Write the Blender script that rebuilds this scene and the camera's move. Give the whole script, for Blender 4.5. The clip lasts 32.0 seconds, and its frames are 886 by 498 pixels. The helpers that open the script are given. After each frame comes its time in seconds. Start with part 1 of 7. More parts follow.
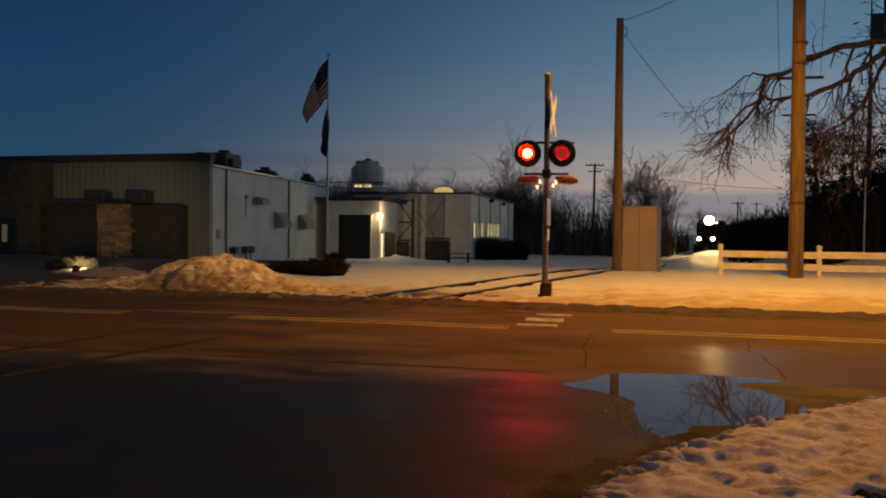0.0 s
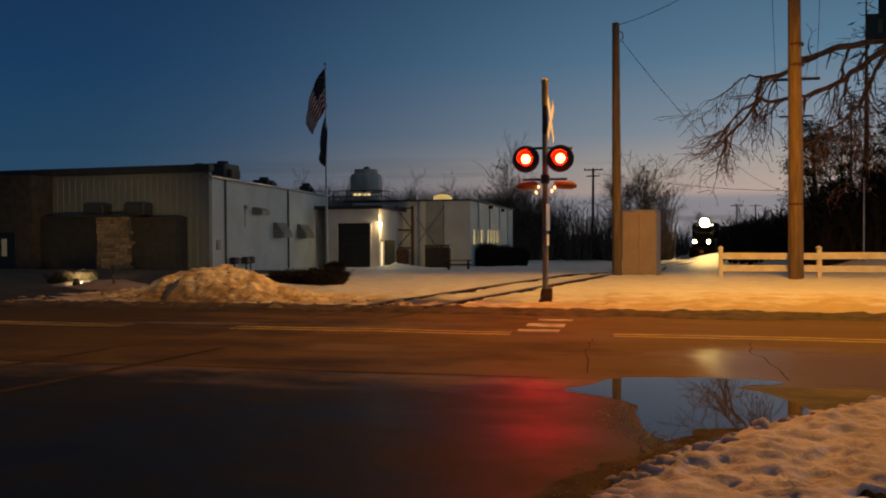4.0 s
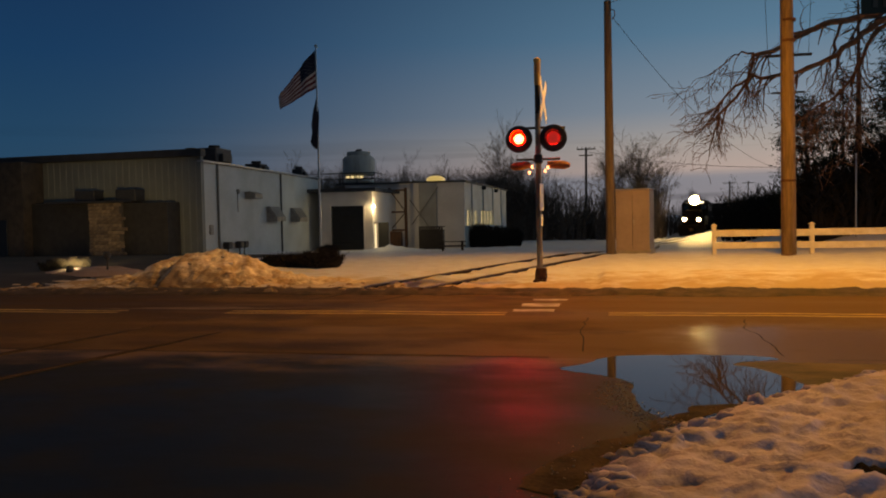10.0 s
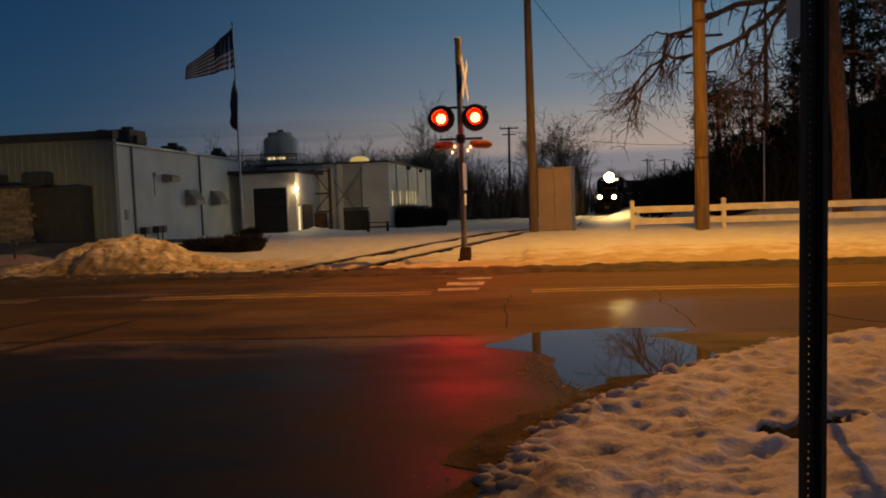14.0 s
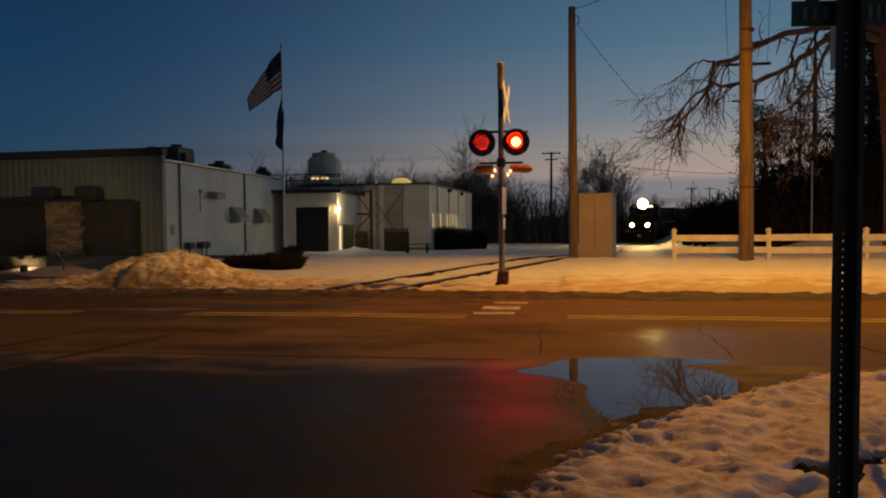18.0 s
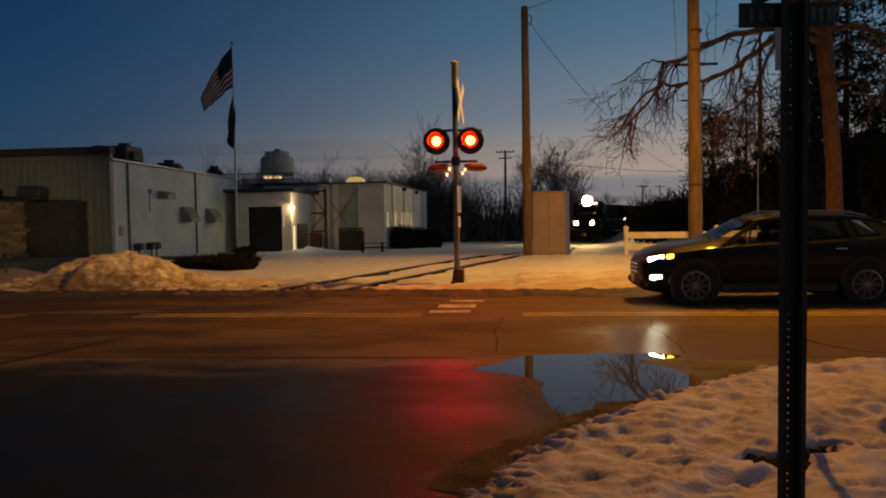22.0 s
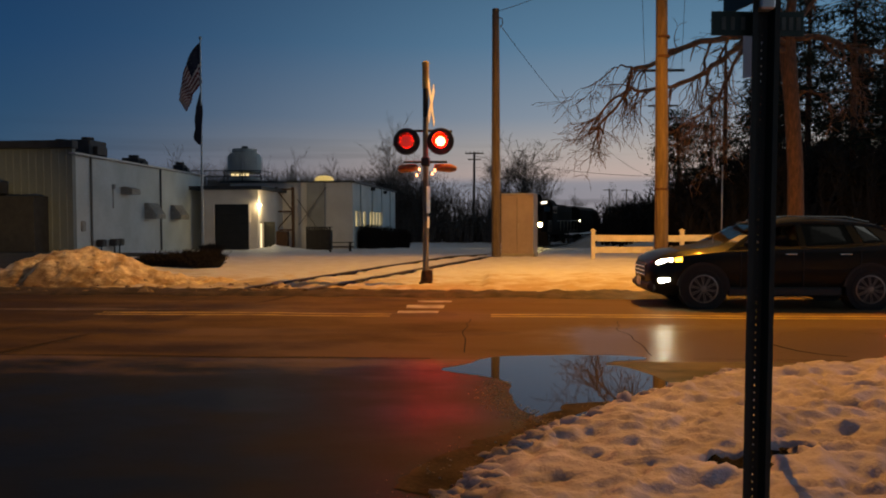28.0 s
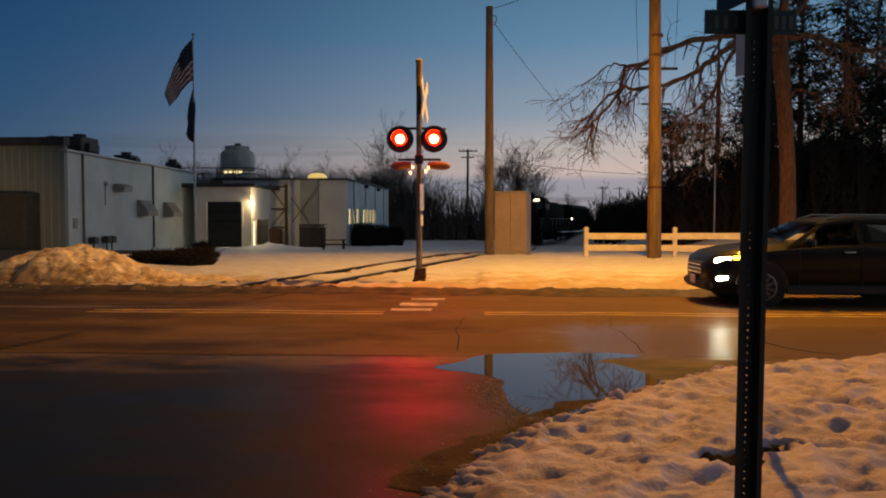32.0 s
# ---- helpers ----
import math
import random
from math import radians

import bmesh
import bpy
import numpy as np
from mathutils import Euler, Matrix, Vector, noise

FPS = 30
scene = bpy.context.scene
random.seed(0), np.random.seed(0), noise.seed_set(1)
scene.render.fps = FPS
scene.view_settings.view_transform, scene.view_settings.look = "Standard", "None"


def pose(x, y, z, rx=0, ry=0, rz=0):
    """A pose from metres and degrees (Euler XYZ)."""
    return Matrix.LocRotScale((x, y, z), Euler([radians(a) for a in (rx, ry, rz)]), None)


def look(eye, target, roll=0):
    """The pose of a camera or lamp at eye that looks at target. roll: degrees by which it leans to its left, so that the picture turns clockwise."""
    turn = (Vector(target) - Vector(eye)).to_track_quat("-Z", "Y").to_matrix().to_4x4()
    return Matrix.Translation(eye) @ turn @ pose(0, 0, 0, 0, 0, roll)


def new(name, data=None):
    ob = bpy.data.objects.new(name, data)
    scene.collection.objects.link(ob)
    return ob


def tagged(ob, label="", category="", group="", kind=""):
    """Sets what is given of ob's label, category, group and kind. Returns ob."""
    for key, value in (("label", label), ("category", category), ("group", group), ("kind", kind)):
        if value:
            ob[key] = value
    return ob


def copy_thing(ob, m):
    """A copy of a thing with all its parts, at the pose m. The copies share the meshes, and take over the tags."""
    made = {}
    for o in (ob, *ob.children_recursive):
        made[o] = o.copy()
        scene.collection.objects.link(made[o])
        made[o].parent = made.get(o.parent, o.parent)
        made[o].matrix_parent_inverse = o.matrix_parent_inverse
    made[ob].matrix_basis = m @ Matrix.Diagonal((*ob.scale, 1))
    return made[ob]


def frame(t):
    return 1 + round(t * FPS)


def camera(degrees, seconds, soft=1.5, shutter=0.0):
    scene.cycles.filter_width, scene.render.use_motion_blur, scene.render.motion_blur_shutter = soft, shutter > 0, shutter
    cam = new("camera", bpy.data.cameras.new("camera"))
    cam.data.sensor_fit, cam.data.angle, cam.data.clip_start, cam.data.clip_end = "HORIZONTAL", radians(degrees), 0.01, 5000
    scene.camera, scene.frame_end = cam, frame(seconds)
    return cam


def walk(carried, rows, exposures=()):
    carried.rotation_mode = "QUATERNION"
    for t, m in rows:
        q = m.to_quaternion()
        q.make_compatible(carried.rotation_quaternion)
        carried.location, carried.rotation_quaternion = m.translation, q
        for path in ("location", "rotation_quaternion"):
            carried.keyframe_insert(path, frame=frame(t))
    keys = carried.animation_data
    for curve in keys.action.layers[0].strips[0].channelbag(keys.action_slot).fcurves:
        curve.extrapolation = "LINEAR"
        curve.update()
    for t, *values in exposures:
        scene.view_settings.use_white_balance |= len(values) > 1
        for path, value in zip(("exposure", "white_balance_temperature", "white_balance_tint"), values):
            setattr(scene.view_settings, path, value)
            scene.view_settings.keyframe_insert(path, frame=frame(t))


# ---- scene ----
LENS = 60.0
cam = camera(LENS, 32.0, soft=2.0)
walk(cam, [
    (0.0, pose(-0.050, 0, 1.55, 88.62, -0.70, 11.87)),
    (0.5, pose(-0.050, 0, 1.55, 88.55, -0.05, 11.78)),
    (1.0, pose(-0.050, 0, 1.55, 88.61, 0.21, 11.96)),
    (1.5, pose(-0.050, 0, 1.55, 88.69, 0.28, 11.90)),
    (2.0, pose(-0.050, 0, 1.55, 88.84, 0.43, 11.95)),
    (2.5, pose(-0.050, 0, 1.55, 88.97, 0.36, 11.98)),
    (3.0, pose(-0.050, 0, 1.55, 89.04, 0.31, 12.03)),
    (3.5, pose(-0.050, 0, 1.55, 89.14, 0.31, 11.96)),
    (5.5, pose(-0.050, 0, 1.55, 89.12, 0.25, 11.45)),
    (6.0, pose(-0.050, 0, 1.55, 89.00, 0.41, 11.37)),
    (6.5, pose(-0.050, 0, 1.55, 88.97, 0.46, 11.39)),
    (7.0, pose(-0.050, 0, 1.55, 88.90, 0.38, 11.33)),
    (7.5, pose(-0.050, 0, 1.55, 88.97, 0.36, 11.27)),
    (8.0, pose(-0.050, 0, 1.55, 88.85, 0.24, 11.30)),
    (8.5, pose(-0.050, 0, 1.55, 88.73, 0.24, 11.29)),
    (9.0, pose(-0.050, 0, 1.55, 88.69, 0.40, 11.38)),
    (9.5, pose(-0.050, 0, 1.55, 88.83, 0.68, 11.31)),
    (10.0, pose(-0.060, 0, 1.55, 87.76, 1.10, 11.36)),
    (10.5, pose(-0.080, 0, 1.55, 86.35, 0.67, 11.76)),
    (11.0, pose(-0.090, 0, 1.55, 86.55, -1.77, 12.91)),
    (11.5, pose(-0.080, 0, 1.55, 86.77, -3.01, 13.59)),
    (12.0, pose(-0.070, 0, 1.55, 86.82, -2.94, 13.63)),
    (12.5, pose(-0.050, 0, 1.55, 86.94, -1.10, 11.88)),
    (13.0, pose(-0.040, 0, 1.55, 86.50, 0.63, 9.59)),
    (13.5, pose(-0.005, 0, 1.55, 86.24, 1.30, 6.45)),
    (14.0, pose(-0.025, 0, 1.55, 86.14, 1.95, 5.80)),
    (14.5, pose(-0.040, 0, 1.55, 86.62, 1.80, 7.45)),
    (15.0, pose(-0.030, 0, 1.55, 86.76, 2.12, 10.71)),
    (15.5, pose(-0.015, 0, 1.55, 86.87, 1.66, 10.98)),
    (17.5, pose(0.010, 0, 1.55, 87.22, 0.82, 10.12)),
    (18.0, pose(0.025, 0, 1.55, 87.91, 0.53, 8.85)),
    (18.5, pose(0.025, 0, 1.55, 87.99, 0.63, 7.62)),
    (19.0, pose(0.020, 0, 1.55, 88.01, 0.63, 7.33)),
    (19.5, pose(0.020, 0, 1.55, 87.87, 0.78, 6.85)),
    (20.0, pose(0.020, 0, 1.55, 87.97, 0.79, 6.41)),
    (20.5, pose(0.020, 0, 1.55, 87.92, 0.94, 6.15)),
    (21.0, pose(0.020, 0, 1.55, 87.96, 1.00, 5.97)),
    (21.5, pose(0.020, 0, 1.55, 87.92, 1.01, 5.68)),
    (22.0, pose(0.020, 0, 1.55, 87.77, 0.88, 5.49)),
    (22.5, pose(0.020, 0, 1.55, 87.87, 0.76, 5.37)),
    (23.0, pose(0.020, 0, 1.55, 87.88, 0.64, 4.96)),
    (23.5, pose(0.020, 0, 1.55, 87.88, 0.72, 4.49)),
    (24.0, pose(0.015, 0, 1.55, 87.92, 0.57, 4.14)),
    (24.5, pose(0.008, 0, 1.55, 87.90, 0.39, 4.23)),
    (25.0, pose(0.000, 0, 1.55, 87.94, 0.30, 3.99)),
    (25.5, pose(0.000, 0, 1.55, 87.85, 0.22, 4.00)),
    (27.5, pose(0.000, 0, 1.55, 87.91, -0.04, 3.21)),
    (28.0, pose(0.000, 0, 1.55, 87.79, 0.03, 3.12)),
    (28.5, pose(0.000, 0, 1.55, 87.69, -0.15, 3.16)),
    (29.0, pose(0.000, 0, 1.55, 87.58, -0.30, 3.14)),
    (29.5, pose(0.000, 0, 1.55, 87.50, -0.26, 3.23)),
    (30.0, pose(0.000, 0, 1.55, 87.50, -0.19, 3.29)),
    (30.5, pose(0.000, 0, 1.55, 87.53, -0.26, 3.01)),
    (31.0, pose(0.000, 0, 1.55, 87.56, -0.19, 2.87)),
    (31.5, pose(0.000, 0, 1.55, 87.53, -0.25, 2.79)),
    (32.0, pose(0.000, 0, 1.55, 87.62, -0.06, 2.63)),
], exposures=[(0, 0.27, 8650, 6), (12.0, 0.25, 8650, 6), (15.0, 0.09, 8650, 6), (18.0, 0.08, 8800, 6), (24.0, 0.02, 8800, 6), (25.5, 0.05, 8650, 6), (27.5, 0.34, 8300, 6), (29.2, 0.62, 8250, 6), (32.0, 0.68, 8250, 6)])

# ---- world: dusk sky, brighter and warmer low in the direction of the set sun ----
world = bpy.data.worlds.new("dusk_sky")
scene.world = world
world.use_nodes = True


def build_sky():
    nt = world.node_tree
    nt.nodes.clear()
    n, l = nt.nodes.new, nt.links.new
    tc = n("ShaderNodeTexCoord")
    sep = n("ShaderNodeSeparateXYZ")
    l(tc.outputs["Generated"], sep.inputs[0])
    dot = n("ShaderNodeVectorMath")
    dot.operation = "DOT_PRODUCT"
    l(tc.outputs["Generated"], dot.inputs[0])
    dot.inputs[1].default_value = Vector((0.966, 0.259, 0.0)).normalized()

    def ramp_of(stops):
        ramp = n("ShaderNodeValToRGB")
        l(sep.outputs["Z"], ramp.inputs[0])
        e = ramp.color_ramp.elements
        while len(e) < len(stops):
            e.new(0.5)
        for el, (p, c) in zip(e, stops):
            el.position, el.color = p, (*c, 1)
        return ramp
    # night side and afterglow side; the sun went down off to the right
    # above the view both ramps turn pale grey, added to fill the shade
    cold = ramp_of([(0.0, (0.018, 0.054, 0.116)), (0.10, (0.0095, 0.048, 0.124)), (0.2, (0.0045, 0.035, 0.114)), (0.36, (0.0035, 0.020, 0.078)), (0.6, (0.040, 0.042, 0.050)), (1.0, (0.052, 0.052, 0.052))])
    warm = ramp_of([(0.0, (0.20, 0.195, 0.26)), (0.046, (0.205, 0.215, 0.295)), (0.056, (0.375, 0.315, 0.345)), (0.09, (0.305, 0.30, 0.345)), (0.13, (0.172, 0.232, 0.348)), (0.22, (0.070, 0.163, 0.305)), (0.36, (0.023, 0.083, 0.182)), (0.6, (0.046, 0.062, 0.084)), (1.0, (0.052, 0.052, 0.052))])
    side = n("ShaderNodeMapRange")
    side.interpolation_type = "SMOOTHERSTEP"
    side.inputs["From Min"].default_value, side.inputs["From Max"].default_value = -0.50, 0.68
    l(dot.outputs["Value"], side.inputs["Value"])
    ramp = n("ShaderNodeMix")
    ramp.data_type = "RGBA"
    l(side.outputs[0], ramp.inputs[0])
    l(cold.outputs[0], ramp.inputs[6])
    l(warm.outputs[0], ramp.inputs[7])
    glow = n("ShaderNodeMapRange")
    glow.inputs["From Min"].default_value, glow.inputs["From Max"].default_value = 0.72, 1.0
    glow.inputs["To Min"].default_value, glow.inputs["To Max"].default_value = 1.0, 3.4
    l(dot.outputs["Value"], glow.inputs["Value"])
    # thin cloud bars low over the horizon
    mp = n("ShaderNodeMapping")
    mp.inputs["Scale"].default_value = (2.0, 2.0, 55.0)
    l(tc.outputs["Generated"], mp.inputs["Vector"])
    cl = n("ShaderNodeTexNoise")
    cl.inputs["Scale"].default_value = 1.3
    cl.inputs["Detail"].default_value = 4
    l(mp.outputs[0], cl.inputs["Vector"])
    clr = n("ShaderNodeMapRange")
    clr.inputs["From Min"].default_value, clr.inputs["From Max"].default_value = 0.48, 0.62
    clr.inputs["To Min"].default_value, clr.inputs["To Max"].default_value = 1.0, 0.72
    l(cl.outputs["Fac"], clr.inputs["Value"])
    low = n("ShaderNodeMapRange")
    low.inputs["From Min"].default_value, low.inputs["From Max"].default_value = 0.05, 0.12
    low.inputs["To Min"].default_value, low.inputs["To Max"].default_value = 1.0, 0.0
    l(sep.outputs["Z"], low.inputs["Value"])
    mixv = n("ShaderNodeMix")
    mixv.inputs[2].default_value = 1.0
    l(low.outputs[0], mixv.inputs[0])
    l(clr.outputs[0], mixv.inputs[3])
    m1 = n("ShaderNodeMath")
    m1.operation = "MULTIPLY"
    l(glow.outputs[0], m1.inputs[0])
    l(mixv.outputs[0], m1.inputs[1])
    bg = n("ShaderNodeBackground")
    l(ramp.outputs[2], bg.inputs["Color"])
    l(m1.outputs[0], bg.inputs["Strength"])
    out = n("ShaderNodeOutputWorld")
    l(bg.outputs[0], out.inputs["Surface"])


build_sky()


def lamp(name, kind, at, watts, colour, size=0.1, aim=None, angle=150, blend=0.6):
    d = bpy.data.lights.new(name, kind)
    d.energy, d.color = watts, colour
    if kind == "SPOT":
        d.spot_size, d.spot_blend = radians(angle), blend
    if kind != "SUN":
        d.shadow_soft_size = size
    ob = new(name, d)
    ob.matrix_world = look(at, aim) if aim else Matrix.Translation(at)
    return ob


SODIUM = (1.0, 0.435, 0.045)
lamp("street_lamp_light", "SPOT", (4.75, 18.8, 12.0), 6100, SODIUM, 0.14, (4.75, 18.6, 0), 168, 0.6)
lamp("door_light", "POINT", (-16.25, 55.9, 2.5), 110, (1.0, 0.82, 0.5), 0.06)
lamp("garden_light", "SPOT", (-15.0, 19.62, 0.52), 3300, (1.0, 0.72, 0.36), 0.04, (-26.6, 38.0, 1.6), 36, 1.0)

# ---- mesh helpers ----


class Shape:
    """Collects vertices and faces of one mesh."""

    def __init__(self):
        self.v, self.f = [], []

    def add(self, vs, fs):
        o = len(self.v)
        self.v += [tuple(p) for p in vs]
        self.f += [tuple(i + o for i in f) for f in fs]
        return self

    def box(self, c, s, ch=0.0, m=None):
        hx, hy, hz = s[0] / 2, s[1] / 2, s[2] / 2
        ch = min(ch, hx * 0.9, hy * 0.9, hz * 0.9)
        if ch <= 0:
            vs = [(x, y, z) for x in (-hx, hx) for y in (-hy, hy) for z in (-hz, hz)]
            fs = [(0, 1, 3, 2), (4, 6, 7, 5), (0, 4, 5, 1), (2, 3, 7, 6), (0, 2, 6, 4), (1, 5, 7, 3)]
        else:
            vs, ix = [], {}
            for sx in (-1, 1):
                for sy in (-1, 1):
                    for sz in (-1, 1):
                        for a in range(3):
                            d = [hx - ch, hy - ch, hz - ch]
                            d[a] = (hx, hy, hz)[a]
                            ix[sx, sy, sz, a] = len(vs)
                            vs.append((sx * d[0], sy * d[1], sz * d[2]))
            fs = []
            for a in range(3):
                b, c2 = (a + 1) % 3, (a + 2) % 3
                for s0 in (-1, 1):
                    q = []
                    for s1, s2 in ((-1, -1), (1, -1), (1, 1), (-1, 1)):
                        k = [0, 0, 0]
                        k[a], k[b], k[c2] = s0, s1, s2
                        q.append(ix[k[0], k[1], k[2], a])
                    fs.append(q if s0 > 0 else q[::-1])
                for s1 in (-1, 1):
                    for s2 in (-1, 1):
                        q = []
                        for s0, ax in ((-1, b), (1, b), (1, c2), (-1, c2)):
                            k = [0, 0, 0]
                            k[a], k[b], k[c2] = s0, s1, s2
                            q.append(ix[k[0], k[1], k[2], ax])
                        fs.append(q if s1 * s2 > 0 else q[::-1])
            for sx in (-1, 1):
                for sy in (-1, 1):
                    for sz in (-1, 1):
                        q = [ix[sx, sy, sz, a] for a in range(3)]
                        fs.append(q if sx * sy * sz > 0 else q[::-1])
        vs = [Vector(v) for v in vs]
        if m is not None:
            vs = [m.to_3x3() @ v for v in vs]
        return self.add([v + Vector(c) for v in vs], fs)

    def tube(self, pts, radii, n=8, cap=True):
        pts = [Vector(p) for p in pts]
        vs, fs = [], []
        up = None
        for i, p in enumerate(pts):
            d = (pts[min(i + 1, len(pts) - 1)] - pts[max(i - 1, 0)]).normalized()
            if up is None:
                up = Vector((0, 0, 1)) if abs(d.z) < 0.9 else Vector((1, 0, 0))
            a = d.cross(up)
            a.normalize()
            b = a.cross(d).normalized()
            up = b
            r = radii[i] if hasattr(radii, "__len__") else radii
            for k in range(n):
                t = 2 * math.pi * k / n
                vs.append(p + (a * math.cos(t) + b * math.sin(t)) * r)
        for i in range(len(pts) - 1):
            for k in range(n):
                k2 = (k + 1) % n
                fs.append((i * n + k, i * n + k2, (i + 1) * n + k2, (i + 1) * n + k))
        if cap:
            fs.append(tuple(range(n))[::-1])
            fs.append(tuple((len(pts) - 1) * n + k for k in range(n)))
        return self.add(vs, fs)

    def cyl(self, p0, p1, r0, r1=None, n=12):
        return self.tube([p0, p1], [r0, r0 if r1 is None else r1], n)

    def lathe(self, prof, n=20, m=None):
        """prof: (radius, height) from bottom to top round the z axis."""
        vs = [Vector((r * math.cos(2 * math.pi * k / n), r * math.sin(2 * math.pi * k / n), z)) for r, z in prof for k in range(n)]
        fs = [(i * n + k, i * n + (k + 1) % n, (i + 1) * n + (k + 1) % n, (i + 1) * n + k) for i in range(len(prof) - 1) for k in range(n)]
        fs.append(tuple(range(n))[::-1])
        fs.append(tuple((len(prof) - 1) * n + k for k in range(n)))
        if m is not None:
            vs = [m @ v for v in vs]
        return self.add(vs, fs)

    def prism(self, poly, a, b, axis="y"):
        """A flat outline pushed from a to b along an axis; the outline's two values are the other axes in order."""
        def put(p, q):
            return {"y": (p[0], q, p[1]), "x": (q, p[0], p[1]), "z": (p[0], p[1], q)}[axis]
        n = len(poly)
        vs = [put(p, a) for p in poly] + [put(p, b) for p in poly]
        fs = [(k, (k + 1) % n, n + (k + 1) % n, n + k) for k in range(n)] + [tuple(range(n))[::-1], tuple(range(n, 2 * n))]
        return self.add(vs, fs)

    def sheet(self, fn, us, vs_):
        o = [fn(u, v) for u in us for v in vs_]
        m = len(vs_)
        fs = [(i * m + j, (i + 1) * m + j, (i + 1) * m + j + 1, i * m + j + 1) for i in range(len(us) - 1) for j in range(m - 1)]
        return self.add(o, fs)

    def mesh(self, name, mat, smooth=False, weld=False, crease=40):
        me = bpy.data.meshes.new(name)
        me.from_pydata(self.v, [], self.f)
        bm = bmesh.new()
        bm.from_mesh(me)
        if weld:
            bmesh.ops.remove_doubles(bm, verts=bm.verts, dist=0.001)
        bmesh.ops.recalc_face_normals(bm, faces=bm.faces)
        bm.to_mesh(me)
        bm.free()
        me.materials.append(mat)
        if smooth:
            me.polygons.foreach_set("use_smooth", [True] * len(me.polygons))
            me.set_sharp_from_angle(angle=radians(crease))
        return me


def part(name, shape, mat, parent=None, label="", smooth=False, m=None, crease=40):
    ob = new(name, shape.mesh(name, mat, smooth, crease=crease) if isinstance(shape, Shape) else shape)
    if m is not None:
        ob.matrix_basis = m
    if parent is not None:
        ob.parent = parent
    if label:
        ob["label"] = label
    return ob


def thing(name, m, label, category, group="", kind=""):
    ob = new(name)
    ob.empty_display_size = 0.2
    ob.matrix_basis = m
    return tagged(ob, label, category, group, kind)


# ---- materials ----


def mat(name, c1, c2=None, rough=0.7, metal=0.0, scale=6.0, bump=0.15, fine=40.0, spec=0.5, rough2=None, random_tint=0.0, stretch=(1, 1, 1)):
    """A surface of two tones, mixed by a coarse and a fine noise, with relief."""
    m = bpy.data.materials.new(name)
    m.use_nodes = True
    nt = m.node_tree
    n, l = nt.nodes.new, nt.links.new
    b = nt.nodes["Principled BSDF"]
    c2 = c2 or tuple(v * 0.7 for v in c1)
    tc = n("ShaderNodeTexCoord")
    mp = n("ShaderNodeMapping")
    mp.inputs["Scale"].default_value = stretch
    l(tc.outputs["Object"], mp.inputs["Vector"])
    a, f = n("ShaderNodeTexNoise"), n("ShaderNodeTexNoise")
    a.inputs["Scale"].default_value, a.inputs["Detail"].default_value = scale, 5
    f.inputs["Scale"].default_value, f.inputs["Detail"].default_value = fine, 3
    l(mp.outputs[0], a.inputs["Vector"])
    l(mp.outputs[0], f.inputs["Vector"])
    mul = n("ShaderNodeMath")
    mul.operation = "MULTIPLY_ADD"
    l(f.outputs["Fac"], mul.inputs[0])
    mul.inputs[1].default_value = 0.35
    l(a.outputs["Fac"], mul.inputs[2])
    mr = n("ShaderNodeMapRange")
    mr.inputs["From Min"].default_value, mr.inputs["From Max"].default_value = 0.5, 0.85
    l(mul.outputs[0], mr.inputs["Value"])
    mix = n("ShaderNodeMix")
    mix.data_type = "RGBA"
    mix.inputs[6].default_value, mix.inputs[7].default_value = (*c1, 1), (*c2, 1)
    l(mr.outputs[0], mix.inputs[0])
    col = mix.outputs[2]
    if random_tint:
        oi = n("ShaderNodeObjectInfo")
        hs = n("ShaderNodeHueSaturation")
        vr = n("ShaderNodeMapRange")
        vr.inputs["To Min"].default_value, vr.inputs["To Max"].default_value = 1 - random_tint, 1 + random_tint
        l(oi.outputs["Random"], vr.inputs["Value"])
        l(vr.outputs[0], hs.inputs["Value"])
        l(col, hs.inputs["Color"])
        col = hs.outputs[0]
    l(col, b.inputs["Base Color"])
    rr = n("ShaderNodeMapRange")
    rr.inputs["To Min"].default_value, rr.inputs["To Max"].default_value = rough, rough2 if rough2 is not None else min(1, rough + 0.12)
    l(a.outputs["Fac"], rr.inputs["Value"])
    l(rr.outputs[0], b.inputs["Roughness"])
    b.inputs["Metallic"].default_value = metal
    b.inputs["Specular IOR Level"].default_value = spec
    if bump:
        bp = n("ShaderNodeBump")
        bp.inputs["Strength"].default_value, bp.inputs["Distance"].default_value = bump, 0.02
        l(mul.outputs[0], bp.inputs["Height"])
        l(bp.outputs[0], b.inputs["Normal"])
    return m


def glow(name, colour, strength, base=(0.2, 0.2, 0.2)):
    m = bpy.data.materials.new(name)
    m.use_nodes = True
    b = m.node_tree.nodes["Principled BSDF"]
    b.inputs["Base Color"].default_value = (*base, 1)
    b.inputs["Emission Color"].default_value = (*colour, 1)
    b.inputs["Emission Strength"].default_value = strength
    b.inputs["Roughness"].default_value = 0.3
    return m


